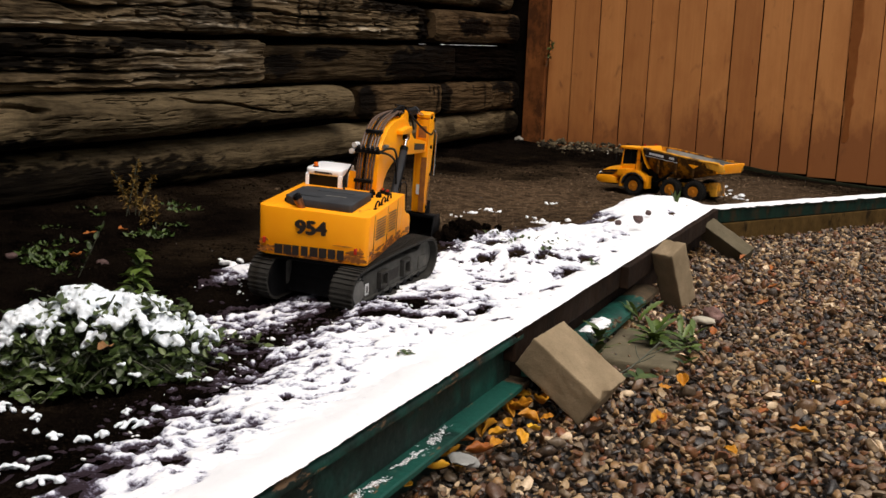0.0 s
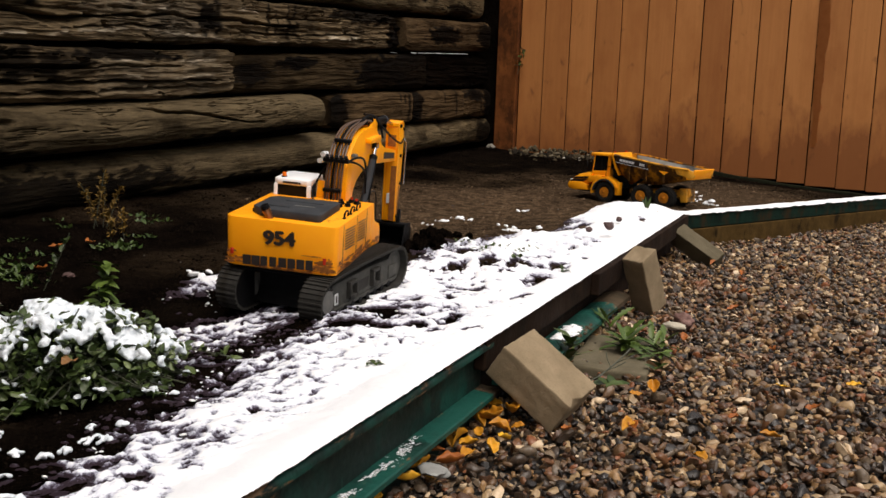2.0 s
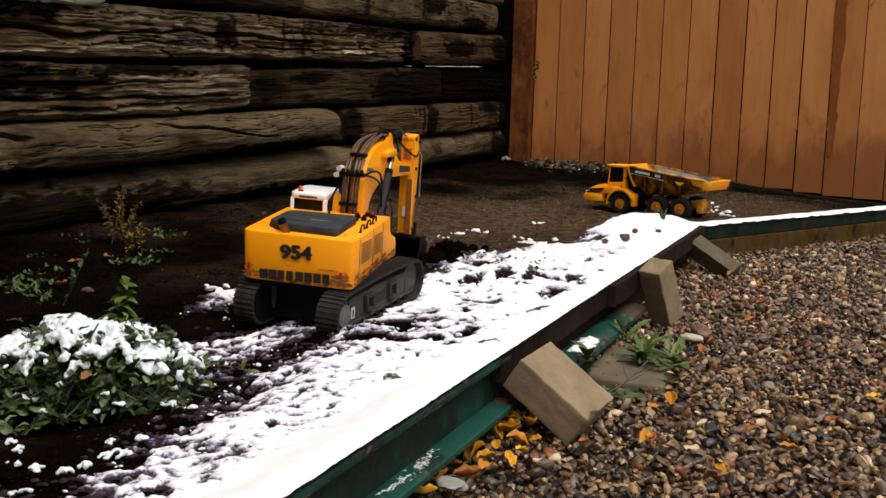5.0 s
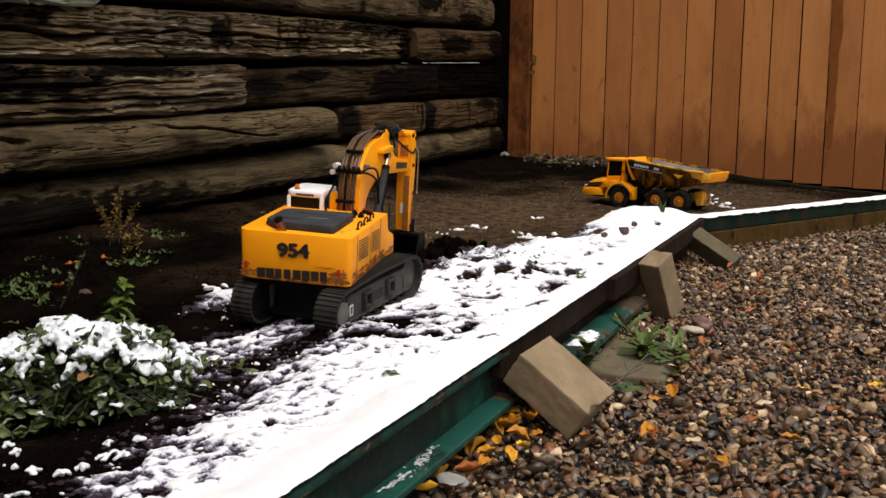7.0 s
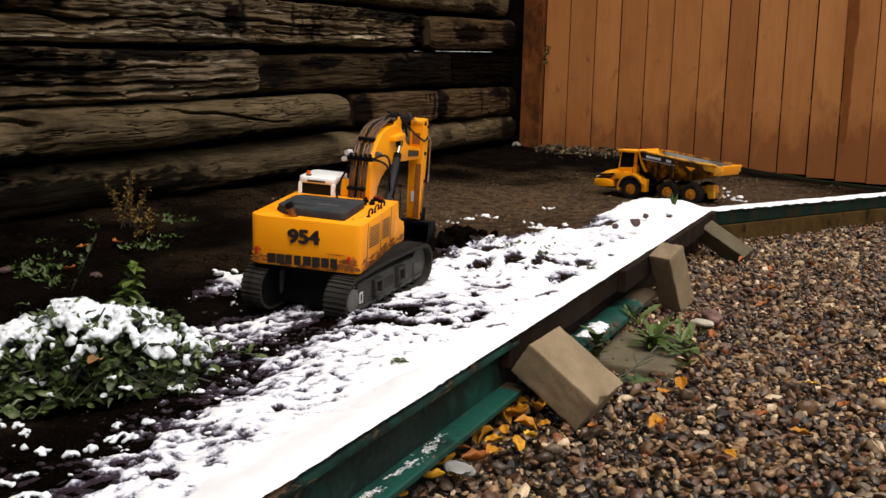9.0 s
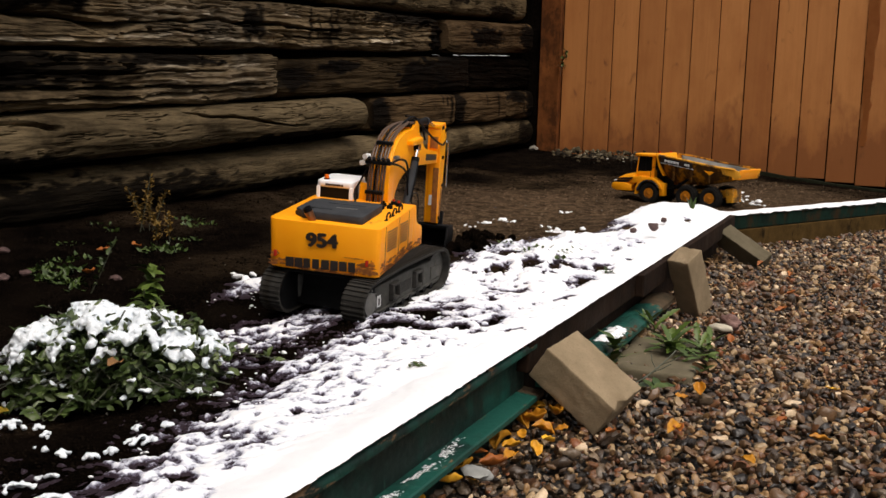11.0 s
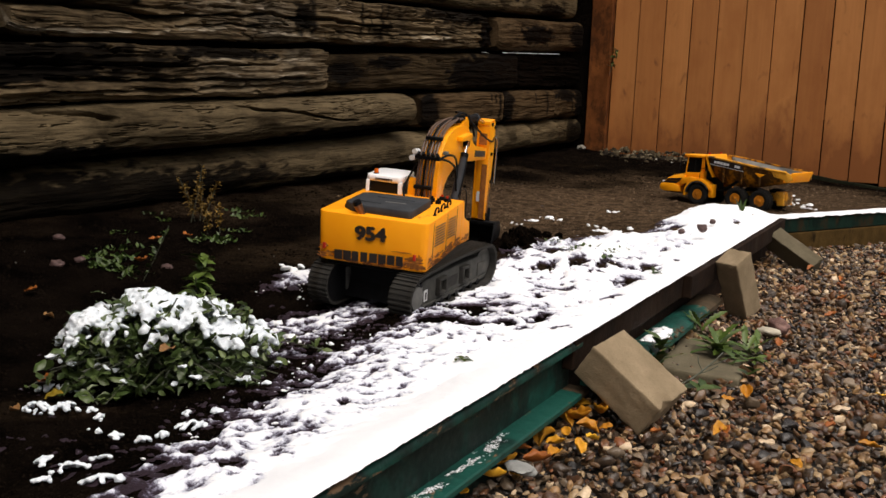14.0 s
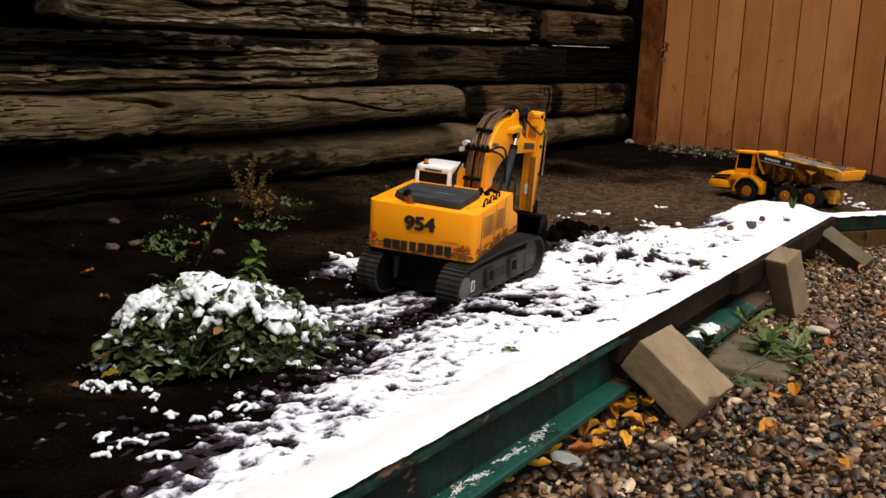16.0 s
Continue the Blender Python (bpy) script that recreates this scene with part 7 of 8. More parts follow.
        put("cylinder_rod", cyl((s * 0.064, 0.006, 0.112), (s * 0.066, -0.03, 0.136), 0.0028), STEEL, ram)
        put("hose", tube(spline([(s * 0.03, 0.11, 0.09), (s * 0.048, 0.09, 0.074), (s * 0.04, 0.06, 0.07), (s * 0.03, 0.03, 0.078)], 4), 0.0022, 6), BLACK)
    # dump body: a hollow hopper with thick walls
    bm = bmesh.new()
    out = [  # y, floor z, rim z, floor half width, rim half width
        (0.140, 0.165, 0.205, 0.050, 0.084), (0.120, 0.126, 0.204, 0.050, 0.090), (0.070, 0.092, 0.199, 0.050, 0.092), (-0.060, 0.092, 0.181, 0.050, 0.092), (-0.150, 0.112, 0.170, 0.052, 0.092), (-0.212, 0.138, 0.166, 0.060, 0.092)]
    th = 0.004
    loops = []
    for y, zf, zr, wf, wr in out:
        mid, wm = zf + (zr - zf) * 0.48, wf + (wr - wf) * 0.86
        ring = [(-wr, zr), (-wm, mid), (-wf, zf), (wf, zf), (wm, mid), (wr, zr), (wr - th, zr), (wm - th, mid), (wf - th, zf + th), (-wf + th, zf + th), (-wm + th, mid), (-wr + th, zr)]
        loops.append([bm.verts.new((x, y, z)) for x, z in ring])
    m_ = 12
    for a, b in zip(loops, loops[1:]):
        for k in range(m_):
            bm.faces.new((a[k], a[(k + 1) % m_], b[(k + 1) % m_], b[k]))
    bm.faces.new(loops[-1])
    bm.faces.new(loops[0])
    bed = put("dump_body", bm, HOPPER, label="mud-stained yellow dump body with scraped edges and painted shade")
    put("headboard", plate([(0.112, 0.120), (0.132, 0.150), (0.152, 0.206), (0.150, 0.214), (0.143, 0.213), (0.126, 0.160)], -0.084, 0.084, 0.0015), YELLOW_TRUCK, bed)
    put("bed_liner", plate([(0.118, 0.135), (0.070, 0.0975), (-0.06, 0.0975), (-0.15, 0.1175), (-0.211, 0.1435), (-0.211, 0.1455), (-0.15, 0.1195), (-0.06, 0.0995), (0.070, 0.0995), (0.116, 0.138)], -0.044, 0.044), DUMP, bed, "scoured grey floor of the dump body")
    for s in (-1, 1):
        lin = bmesh.new()
        vs = [lin.verts.new(p) for p in ((s * 0.0455, 0.105, 0.125), (s * 0.0455, -0.06, 0.098), (s * 0.0475, -0.15, 0.118), (s * 0.056, -0.20, 0.142), (s * 0.0866, -0.20, 0.1655), (s * 0.0868, -0.06, 0.180), (s * 0.0868, 0.07, 0.198), (s * 0.084, 0.115, 0.203))]
        lin.faces.new(vs)
        bmesh.ops.solidify(lin, geom=lin.faces[:], thickness=0.0008)
        put("bed_liner", lin, DUMP, bed)
        put("rim_bar", tube([(s * 0.088, 0.135, 0.2055), (s * 0.093, 0.07, 0.2005), (s * 0.093, -0.06, 0.1825), (s * 0.093, -0.15, 0.1715), (s * 0.093, -0.212, 0.1675)], 0.0050, 8), HOPPER if s > 0 else YELLOW_MUD, bed)
        for y in (0.06, -0.02, -0.10):
            z = float(np.interp(y, [-0.212, 0.07], [0.16, 0.195]))
            put("body_rib", plate([(y - 0.004, 0.105), (y + 0.004, 0.105), (y + 0.004, z), (y - 0.004, z)], *both(s, 0.084, 0.0925), 0.001), HOPPER, bed)
        put("lug", plate([(-0.078, 0.156), (-0.122, 0.152), (-0.102, 0.138)], *both(s, 0.0895, 0.0945), 0.001), YELLOW_WORN, bed)
        sign = put("sign_plate", box((s * 0.0975 - 0.001, -0.026, 0.168), (s * 0.0975 + 0.001, 0.116, 0.1915), 0.0004), INK, bed, "black side sign with a pale word of bars")
        for v in sign.data.vertices:
            v.co.z += (v.co.y - 0.045) * 0.13
        put("sign_edge", plate([(-0.030, 0.1565), (0.120, 0.176), (0.120, 0.1785), (-0.030, 0.159)], *both(s, 0.093, 0.0982)), PALE_INK, bed)
        m = Matrix.Translation((s * 0.0988, 0.066, 0.1775)) @ Matrix.Rotation(radians(90 * s), 4, "Z") @ Matrix.Rotation(radians(90), 4, "X") @ pose(0, 0, 0, 0, 0, 7.4 * s)
        bars("decal", 5, 0.070, 0.0095, PALE_INK, bed, m, 3)
        m = Matrix.Translation((s * 0.0988, -0.004, 0.1685)) @ Matrix.Rotation(radians(90 * s), 4, "Z") @ Matrix.Rotation(radians(90), 4, "X") @ pose(0, 0, 0, 0, 0, 7.4 * s)
        bars("decal", 3, 0.024, 0.0095, PALE_INK, bed, m, 4)
        put("dump_ear", plate([(-0.150, 0.170), (-0.214, 0.166), (-0.232, 0.160), (-0.236, 0.138), (-0.216, 0.128), (-0.196, 0.140), (-0.160, 0.146)], *both(s, 0.084, 0.0925), 0.001), YELLOW_MUD, bed, "bare scraped yellow corner")
    put("tail_lip", plate([(-0.200, 0.127), (-0.226, 0.127), (-0.240, 0.166), (-0.233, 0.168), (-0.222, 0.141), (-0.200, 0.139)], -0.0915, 0.0915, 0.0015), YELLOW_WORN, bed, "bright yellow tail lip with dark scrapes")
    # leftover earth in the body
    rnd = random.Random(6)
    bm = bmesh.new()
    for k in range(60):
        r = rnd.uniform(0.003, 0.009)
        bmesh.ops.create_icosphere(bm, subdivisions=1, radius=r, matrix=pose(rnd.uniform(-0.05, 0.05), rnd.uniform(-0.16, 0.06), 0.112 + rnd.uniform(0, 0.012), rnd.uniform(0, 90), rnd.uniform(0, 90)))
    put("load_rest", bm, DUMP, bed, "leftover dirt in the dump body")
    return root


dump_truck()

# ---- plants and leaves ----
def leaf_mesh(name, length, width, material, fold=0.18, bend=0.25, lobes=0, rows=6):
    """A leaf along +y from the origin, folded at its midrib, with a thin body."""
    verts, faces = [], []
    for i in range(rows + 1):
        t = i / rows
        w = width / 2 * math.sin(math.pi * min(1, 0.06 + 0.94 * t) ** 0.8) if lobes == 0 else width / 2 * (0.25 + 0.75 * t) * (1 - t ** 5) * (0.60 + 0.40 * (i % 2))
        w = max(w, width * 0.02)
        z = -bend * length * t * t
        for x in (-1, 0, 1):
            verts.append((x * w, length * t, z + (fold * w if x else 0)))
    for i in range(rows):
        for k in range(2):
            a = i * 3 + k
            faces.append((a, a + 1, a + 4, a + 3))
    return mesh_from(name, verts, faces, material)


FRESH = [leaf_mesh("leaf", 0.046, 0.026, LEAF_WEED, 0.35, b) for b in (0.1, 0.3, 0.5)]
BLADES = [leaf_mesh("leaf", 0.078, 0.032, LEAF_DEEP, 0.45, b, lobes=1, rows=13) for b in (0.15, 0.35, 0.6)]
GRASS = [leaf_mesh("leaf", 0.14, 0.010, LEAF_BRIGHT, 0.3, b, rows=9) for b in (0.1, 0.4, 0.7)]
SHOOT = [leaf_mesh("leaf", 0.050, 0.011, LEAF_WEED, 0.5, b) for b in (0.05, 0.1)]
HERB = [leaf_mesh("leaf", 0.042, 0.030, LEAF_DEEP, 0.4, b) for b in (0.1, 0.4, 0.7)]
OCHRE = [leaf_mesh("leaf", 0.028, 0.016, LEAF_WEED, 0.35, b) for b in (0.1, 0.4)]


def wavy_leaf(name, length, width, material, seed, rows=7, across=4):
    """A small pointed leaf with a wavy rim, cupped and curled its own way."""
    rnd = random.Random(seed)
    cup, curl, twist, wave = rnd.uniform(-0.5, 0.9), rnd.uniform(-0.5, 0.9), rnd.uniform(-0.8, 0.8), rnd.uniform(0, 6)
    verts, faces = [], []
    for i in range(rows + 1):
        t = i / rows
        w = width / 2 * math.sin(math.pi * (0.05 + 0.93 * t ** 0.75)) ** 0.8
        for k in range(across + 1):
            q = -1 + 2 * k / across
            up = cup * abs(q) ** 1.4 * w - curl * length * t * t * 0.6 + twist * q * w * (t - 0.3) + 0.22 * w * abs(q) * math.sin(wave + 9 * t + q)
            verts.append((q * w * (1 - 0.15 * abs(cup)), length * t, up))
    for i in range(rows):
        for k in range(across):
            a = i * (across + 1) + k
            faces.append((a, a + 1, a + across + 2, a + across + 1))
    return mesh_from(name, verts, faces, material)


BUSH_LEAVES = [wavy_leaf("leaf", 0.027, 0.016, LEAF, 300 + k) for k in range(7)]


def snowy_bush():
    cx, cy, cz = -0.548, 1.505, -0.060
    rx, ry, h = 0.178, 0.124, 0.127
    root = empty("snowy_bush", pose(cx, cy, cz))
    tagged(root, "low leafy green bush capped with melting white snow", "bush")
    rnd = random.Random(21)
    stems = bmesh.new()
    tips = []
    for k in range(270):
        a = rnd.uniform(0, 2 * math.pi)
        el = math.asin(rnd.uniform(0.0, 1.0) ** 1.35)
        s = rnd.uniform(0.62, 1.06) + max(0.0, 0.3 - el) * rnd.uniform(0, 0.35)
        tip = Vector((rx * s * math.cos(a) * math.cos(el), ry * s * math.sin(a) * math.cos(el), 0.020 + h * s * math.sin(el)))
        tips.append(tip)
        foot = Vector((rnd.uniform(-0.03, 0.03), rnd.uniform(-0.03, 0.03), -0.01))
        mid = (tip + foot) / 2 + Vector((rnd.uniform(-0.01, 0.01), rnd.uniform(-0.01, 0.01), 0.035))
        add_tube(stems, spline([foot, mid, tip], 4), 0.0013, 5)
    tagged(part("stem", stems, STEM, root), kind="stuff")
    rest_v, rest_f, base = [], [], 0
    src = [(np.array([v.co for v in me.vertices]), np.array([list(p.vertices) for p in me.polygons])) for me in BUSH_LEAVES]
    made = 0
    for tip in tips:
        n = tip.normalized()
        for k in range(rnd.randint(4, 8)):
            back = rnd.uniform(0, 0.55)
            p = tip * (1 - back * 0.5) + Vector([rnd.uniform(-0.014, 0.014) for _ in range(3)])
            m = Matrix.Translation(p) @ pose(0, 0, 0, 0, 0, rnd.uniform(0, 360)) @ pose(0, 0, 0, rnd.uniform(-55, 60), rnd.uniform(-60, 60), 0) @ Matrix.Scale(rnd.uniform(0.38, 0.95), 4)
            j = rnd.randrange(len(BUSH_LEAVES))
            if made < 200 and back < 0.2 and n.y < 0.45:
                piece("leaf", BUSH_LEAVES[j], root, m)
                made += 1
            else:
                v = src[j][0] @ np.array(m.to_3x3()).T + np.array(p)
                rest_v.append(v)
                rest_f.append(src[j][1] + base)
                base += len(v)
    foliage = new("foliage", mesh_from("foliage", np.vstack(rest_v), np.vstack(rest_f), LEAF))
    foliage.parent = root
    tagged(foliage, kind="stuff")

    # snow lying on the crown: soft lumps that run together, with gaps between the leaves
    def crown(x, y):
        rr = np.hypot(x / rx, y / ry)
        return 0.008 + h * np.sqrt(np.clip(1 - (0.95 * rr) ** 2.6, 0.02, 1)) * (1 - 0.08 * rr) + 0.050 * (swirl((x + 5) * 19, (y + 5) * 19, 2, 71) - 0.5)

    spots, sizes = [], []
    while len(spots) < 4300:
        a_, r_ = rnd.uniform(0, 2 * math.pi), math.sqrt(rnd.uniform(0, 1.0))
        x, y = rx * r_ * math.cos(a_), ry * r_ * math.sin(a_)
        lies = 0.42 * float(swirl(np.array((x + 5) * 24), np.array((y + 5) * 24), 2, 67)) + 0.58 * float(swirl(np.array((x + 5) * 52), np.array((y + 5) * 52), 2, 68)) + 0.12 * (0.7 - r_) - 0.30 * max(0, r_ - 0.82) - 0.55 * max(0, -y / ry - 0.50) - 0.16 * max(0, x / rx - 0.2)
        if lies < 0.455 + rnd.uniform(0, 0.05):
            continue
        s = rnd.uniform(0.0026, 0.0054) * (1 + 1.3 * min(0.4, max(0, lies - 0.5)))
        spots.append((x, y, float(crown(np.array(x), np.array(y))) + rnd.uniform(-0.004, 0.004)))
        sizes.append((s * rnd.uniform(1.0, 1.6), s * rnd.uniform(0.9, 1.3), s * rnd.uniform(0.6, 0.95)))
    for tip in tips[::3]:
        # single leaves that still carry a pad of snow
        if tip.z < 0.085 and tip.y < 0.09:
            for k in range(3):
                s = rnd.uniform(0.0022, 0.0044)
                spots.append((tip.x + rnd.uniform(-0.007, 0.007), tip.y + rnd.uniform(-0.007, 0.007), tip.z + 0.004))
                sizes.append((s * 1.7, s * 1.4, s * 0.6))
    cap = scatter("snow_cap", np.array(spots), np.array(sizes), LEAF_SNOW, 14, stone_shapes(7, 2, 130, 0.6), 0.5)
    cap.parent = root
    tagged(cap, "clumpy white snow on the leaves", kind="stuff")
    melt = cap.modifiers.new("run_together", "REMESH")
    melt.mode, melt.voxel_size, melt.use_smooth_shade = "VOXEL", 0.0017, True
    soft = cap.modifiers.new("soften", "SMOOTH")
    soft.factor, soft.iterations = 0.5, 5
    # leaves that stand through the snow
    for k in range(430):
        a_, r_ = rnd.uniform(0, 2 * math.pi), rnd.uniform(0.05, 1.0) ** 0.42
        x, y = rx * r_ * math.cos(a_), ry * r_ * math.sin(a_)
        z = float(crown(np.array(x), np.array(y))) - 0.002
        piece("leaf", BUSH_LEAVES[k % 7], root, Matrix.Translation((x, y, z)) @ pose(0, 0, 0, 0, 0, rnd.uniform(0, 360)) @ pose(0, 0, 0, rnd.uniform(5, 75), rnd.uniform(-45, 45), 0) @ Matrix.Scale(rnd.uniform(0.36, 0.80), 4))
    # thin runners that creep out over the soil
    for ends in (((-0.06, -0.06), (-0.10, -0.09), (-0.045, -0.17)), ((-0.09, -0.04), (-0.12, -0.05), (-0.14, -0.07)), ((0.08, -0.02), (0.10, 0.02), (0.115, 0.04)),
                 ((0.10, 0.06), (0.17, 0.07), (0.23, 0.09)), ((-0.02, -0.08), (-0.03, -0.11), (-0.05, -0.13)), ((-0.10, 0.0), (-0.16, -0.02), (-0.21, -0.05)), ((-0.10, 0.05), (-0.17, 0.07), (-0.22, 0.12))):
        path = spline([Vector((x, y, soil_at(cx + x, cy + y) - cz + lift)) for (x, y), lift in zip(ends, (0.05, 0.035, 0.010))], 6)
        part("runner", tube(path, 0.0012, 5), STEM, root)
        for k in range(1, len(path)):
            for side in (-1, 1):
                if rnd.random() < 0.72:
                    piece("leaf", BUSH_LEAVES[rnd.randrange(7)], root, Matrix.Translation(path[k]) @ pose(0, 0, 0, 0, 0, 90 * side + rnd.uniform(-70, 70)) @ pose(0, 0, 0, rnd.uniform(-10, 50), rnd.uniform(-35, 35), 0) @ Matrix.Scale(rnd.uniform(0.5, 0.95), 4))


def snow_lumps():
    """Leftover snow on fallen leaves, runners and bare soil before the bush: middle, half length, half width, turn."""
    rnd = random.Random(77)
    spots, sizes = [], []
    for x, y, a, b, turn in ((-0.734, 1.474, 0.019, 0.013, 10), (-0.670, 1.312, 0.019, 0.024, 30), (-0.636, 1.326, 0.018, 0.025, 60), (-0.698, 1.470, 0.012, 0.016, 60), (-0.652, 1.432, 0.009, 0.012, 50),
                             (-0.599, 1.334, 0.006, 0.008, 0), (-0.548, 1.238, 0.005, 0.015, 20), (-0.530, 1.178, 0.008, 0.006, 0), (-0.492, 1.153, 0.008, 0.007, 0), (-0.444, 1.123, 0.009, 0.009, 0),
                             (-0.444, 1.284, 0.007, 0.007, 0), (-0.405, 1.289, 0.007, 0.005, 0), (-0.416, 1.213, 0.019, 0.012, 10), (-0.432, 1.155, 0.008, 0.010, 0), (-0.463, 1.046, 0.016, 0.005, -10),
                             (-0.480, 1.002, 0.021, 0.014, 10), (-0.530, 1.046, 0.010, 0.012, 30), (-0.493, 0.960, 0.007, 0.014, -30), (-0.422, 0.947, 0.022, 0.006, 15), (-0.444, 1.485, 0.014, 0.012, 0), (-0.405, 1.442, 0.008, 0.017, 20)):
        for k in range(int(5 + 60000 * a * b)):
            r, w = math.sqrt(rnd.random()), rnd.uniform(0, 2 * math.pi)
            p = pose(0, 0, 0, 0, 0, turn) @ Vector((a * r * math.cos(w), b * r * math.sin(w), 0))
            size = rnd.uniform(0.0020, 0.0042)
            spots.append((x + p.x, y + p.y, soil_at(x + p.x, y + p.y) + 0.002 + 0.6 * min(a, b) * (1 - r * r)))
            sizes.append((size * 1.3, size * 1.2, size * 0.8))
    ob = scatter("snow_lumps", np.array(spots), np.array(sizes), LEAF_SNOW, 16, stone_shapes(7, 2, 130, 0.7), 0.5)
    tagged(ob, "leftover lumps of wet snow on dark soil", "snow", kind="stuff")
    melt = ob.modifiers.new("run_together", "REMESH")
    melt.mode, melt.voxel_size, melt.use_smooth_shade = "VOXEL", 0.0014, True


def tuft(name, x, y, z, leaves, count, spread, lift, label, category, seed, scale=1.0, stalk=0.0, whorl=False):
    """A small weed: leaves rising round one foot, or along a stalk."""
    rnd = random.Random(seed)
    root = empty(name, pose(x, y, z, 0, 0, 0 if isinstance(stalk, tuple) else rnd.uniform(0, 360)))
    tagged(root, label, category)
    if stalk:
        lean = Vector(stalk) if isinstance(stalk, tuple) else Vector((rnd.uniform(-0.35, 0.35), rnd.uniform(-0.3, 0.3), 1)).normalized() * stalk
        part("stalk", tube(spline([(0, 0, -0.01), lean * 0.5 + Vector((0.004, 0, 0)), lean], 5), 0.0015 * scale, 6), STEM, root)
    for k in range(count):
        up = rnd.uniform(0.15, 1.0) if stalk else 0
        base = (lean * up if stalk else Vector((rnd.uniform(-spread, spread), rnd.uniform(-spread, spread), 0)))
        m = Matrix.Translation(base) @ pose(0, 0, 0, 0, 0, k * 137.5 + rnd.uniform(-25, 25)) @ pose(0, 0, 0, rnd.uniform(*lift), rnd.uniform(-20, 20)) @ Matrix.Scale(scale * rnd.uniform(0.65, 1.15), 4)
        piece("leaf", leaves[rnd.randrange(len(leaves))], root, m)
    return root


def fallen_leaf(x, y, z, length, width, material, label, seed):
    """A pointed leaf, cupped along its rib, its tip curled and its rim wavy."""
    rnd = random.Random(seed)
    n, rows, verts, faces = 6, 12, [], []
    cup, curl, twist, wave = rnd.uniform(0.25, 1.25), rnd.uniform(-0.4, 0.9), rnd.uniform(-0.9, 0.9), rnd.uniform(0, 6)
    for i in range(rows + 1):
        t = i / rows
        w = width / 2 * math.sin(math.pi * (0.03 + 0.95 * t ** 0.85)) ** 0.85
        for k in range(n + 1):
            s = -1 + 2 * k / n
            up = cup * abs(s) ** 1.5 * w + curl * length * (t - 0.4) ** 2 + twist * s * w * (t - 0.5) + 0.18 * w * abs(s) * math.sin(wave + 15 * t)
            verts.append((s * w * (1 - 0.12 * cup), length * (t - 0.5), up))
    for i in range(rows):
        for k in range(n):
            a = i * (n + 1) + k
            faces.append((a, a + 1, a + n + 2, a + n + 1))
    ob = new("fallen_leaf", mesh_from("fallen_leaf", verts, faces, material))
    ob.matrix_basis = pose(x, y, z, rnd.uniform(-24, 24), rnd.uniform(-24, 24), rnd.uniform(0, 360))
    mod = ob.modifiers.new("thickness", "SOLIDIFY")
    mod.thickness = 0.0006
    tagged(ob, label, "leaf", "fallen leaves")


snowy_bush()
snow_lumps()
tuft("weed", -0.63, 1.90, soil_at(-0.63, 1.90), HERB, 34, 0.012, (-10, 55), "green leafy weed growing in the soil", "weed", 3, 0.8, 0.11)
tuft("weed", -0.57, 1.72, -0.02, HERB, 18, 0.014, (-20, 50), "green leafy weed beside the snowy bush", "weed", 4, 0.95, 0.10)
tuft("weed", -0.814, 2.078, soil_at(-0.814, 2.078), OCHRE, 14, 0.01, (20, 70), "thin grey-green weed stalk leaning over", "weed", 5, 0.7, (0.062, 0.0, 0.125))
SPRIG = [wavy_leaf("leaf", 0.034, 0.022, LEAF_BRIGHT, 430 + k) for k in range(4)]
LOW = [wavy_leaf("leaf", 0.026, 0.016, LEAF_WEED, 400 + k) for k in range(5)]
FROND = [wavy_leaf("leaf", 0.020, 0.008, LEAF_DRY, 420 + k) for k in range(4)]
for i, (x, y, s, c) in enumerate(((-0.945, 2.19, 1.1, 20), (-0.905, 2.16, 1.0, 18), (-0.925, 2.24, 1.0, 18), (-0.985, 2.25, 0.9, 14), (-0.868, 2.14, 0.9, 14), (-0.843, 2.10, 0.7, 10), (-1.0, 2.36, 0.7, 8), (-0.96, 2.42, 0.7, 8),
                                  (-0.815, 2.50, 0.8, 14), (-0.767, 2.52, 0.8, 14), (-0.79, 2.56, 0.7, 10), (-0.782, 2.70, 0.8, 12), (-0.837, 2.99, 0.8, 14), (-0.886, 3.10, 0.8, 12), (-0.815, 3.02, 0.8, 12),
                                  (-1.10, 2.90, 0.6, 6), (-1.017, 2.78, 0.6, 6), (-1.066, 2.57, 0.6, 6))):
    tuft("weed", x, y, soil_at(x, y), LOW, c + 6, 0.032, (0, 58), "low green weed with small leaves by the timbers", "weed", 10 + i, 0.85 * s)
for i, (x, y) in enumerate(((-0.945, 2.80), (-0.93, 2.84), (-0.955, 2.88), (-0.915, 2.81), (-0.97, 2.92), (-0.92, 2.88), (-0.81, 2.65), (-0.83, 2.60))):
    tuft("dry_plant", x, y, soil_at(x, y), FROND, 55, 0.03, (-20, 65), "withered ochre plant at the foot of the timbers", "plant", 20 + i, 0.85, 0.165 - 0.014 * i)
tuft("weed", -0.42, 2.0, soil_at(-0.42, 1.86), OCHRE, 6, 0.015, (0, 40), "tiny green weed in the soil", "weed", 31, 0.7)
tuft("weed", -0.41, 1.66, soil_at(-0.41, 1.66), OCHRE, 7, 0.02, (0, 40), "tiny green weed in the soil", "weed", 32, 0.6)
tuft("weed", -0.601, 1.447, soil_at(-0.601, 1.447), SPRIG, 7, 0.008, (5, 45), "small yellow-green weed at the bush's foot", "weed", 33, 1.0)
# weeds between the pavers
tuft("grass_tuft", 0.285, 2.03, -0.125, GRASS, 18, 0.022, (30, 80), "grassy green weed between the pavers", "weed", 41, 0.55)
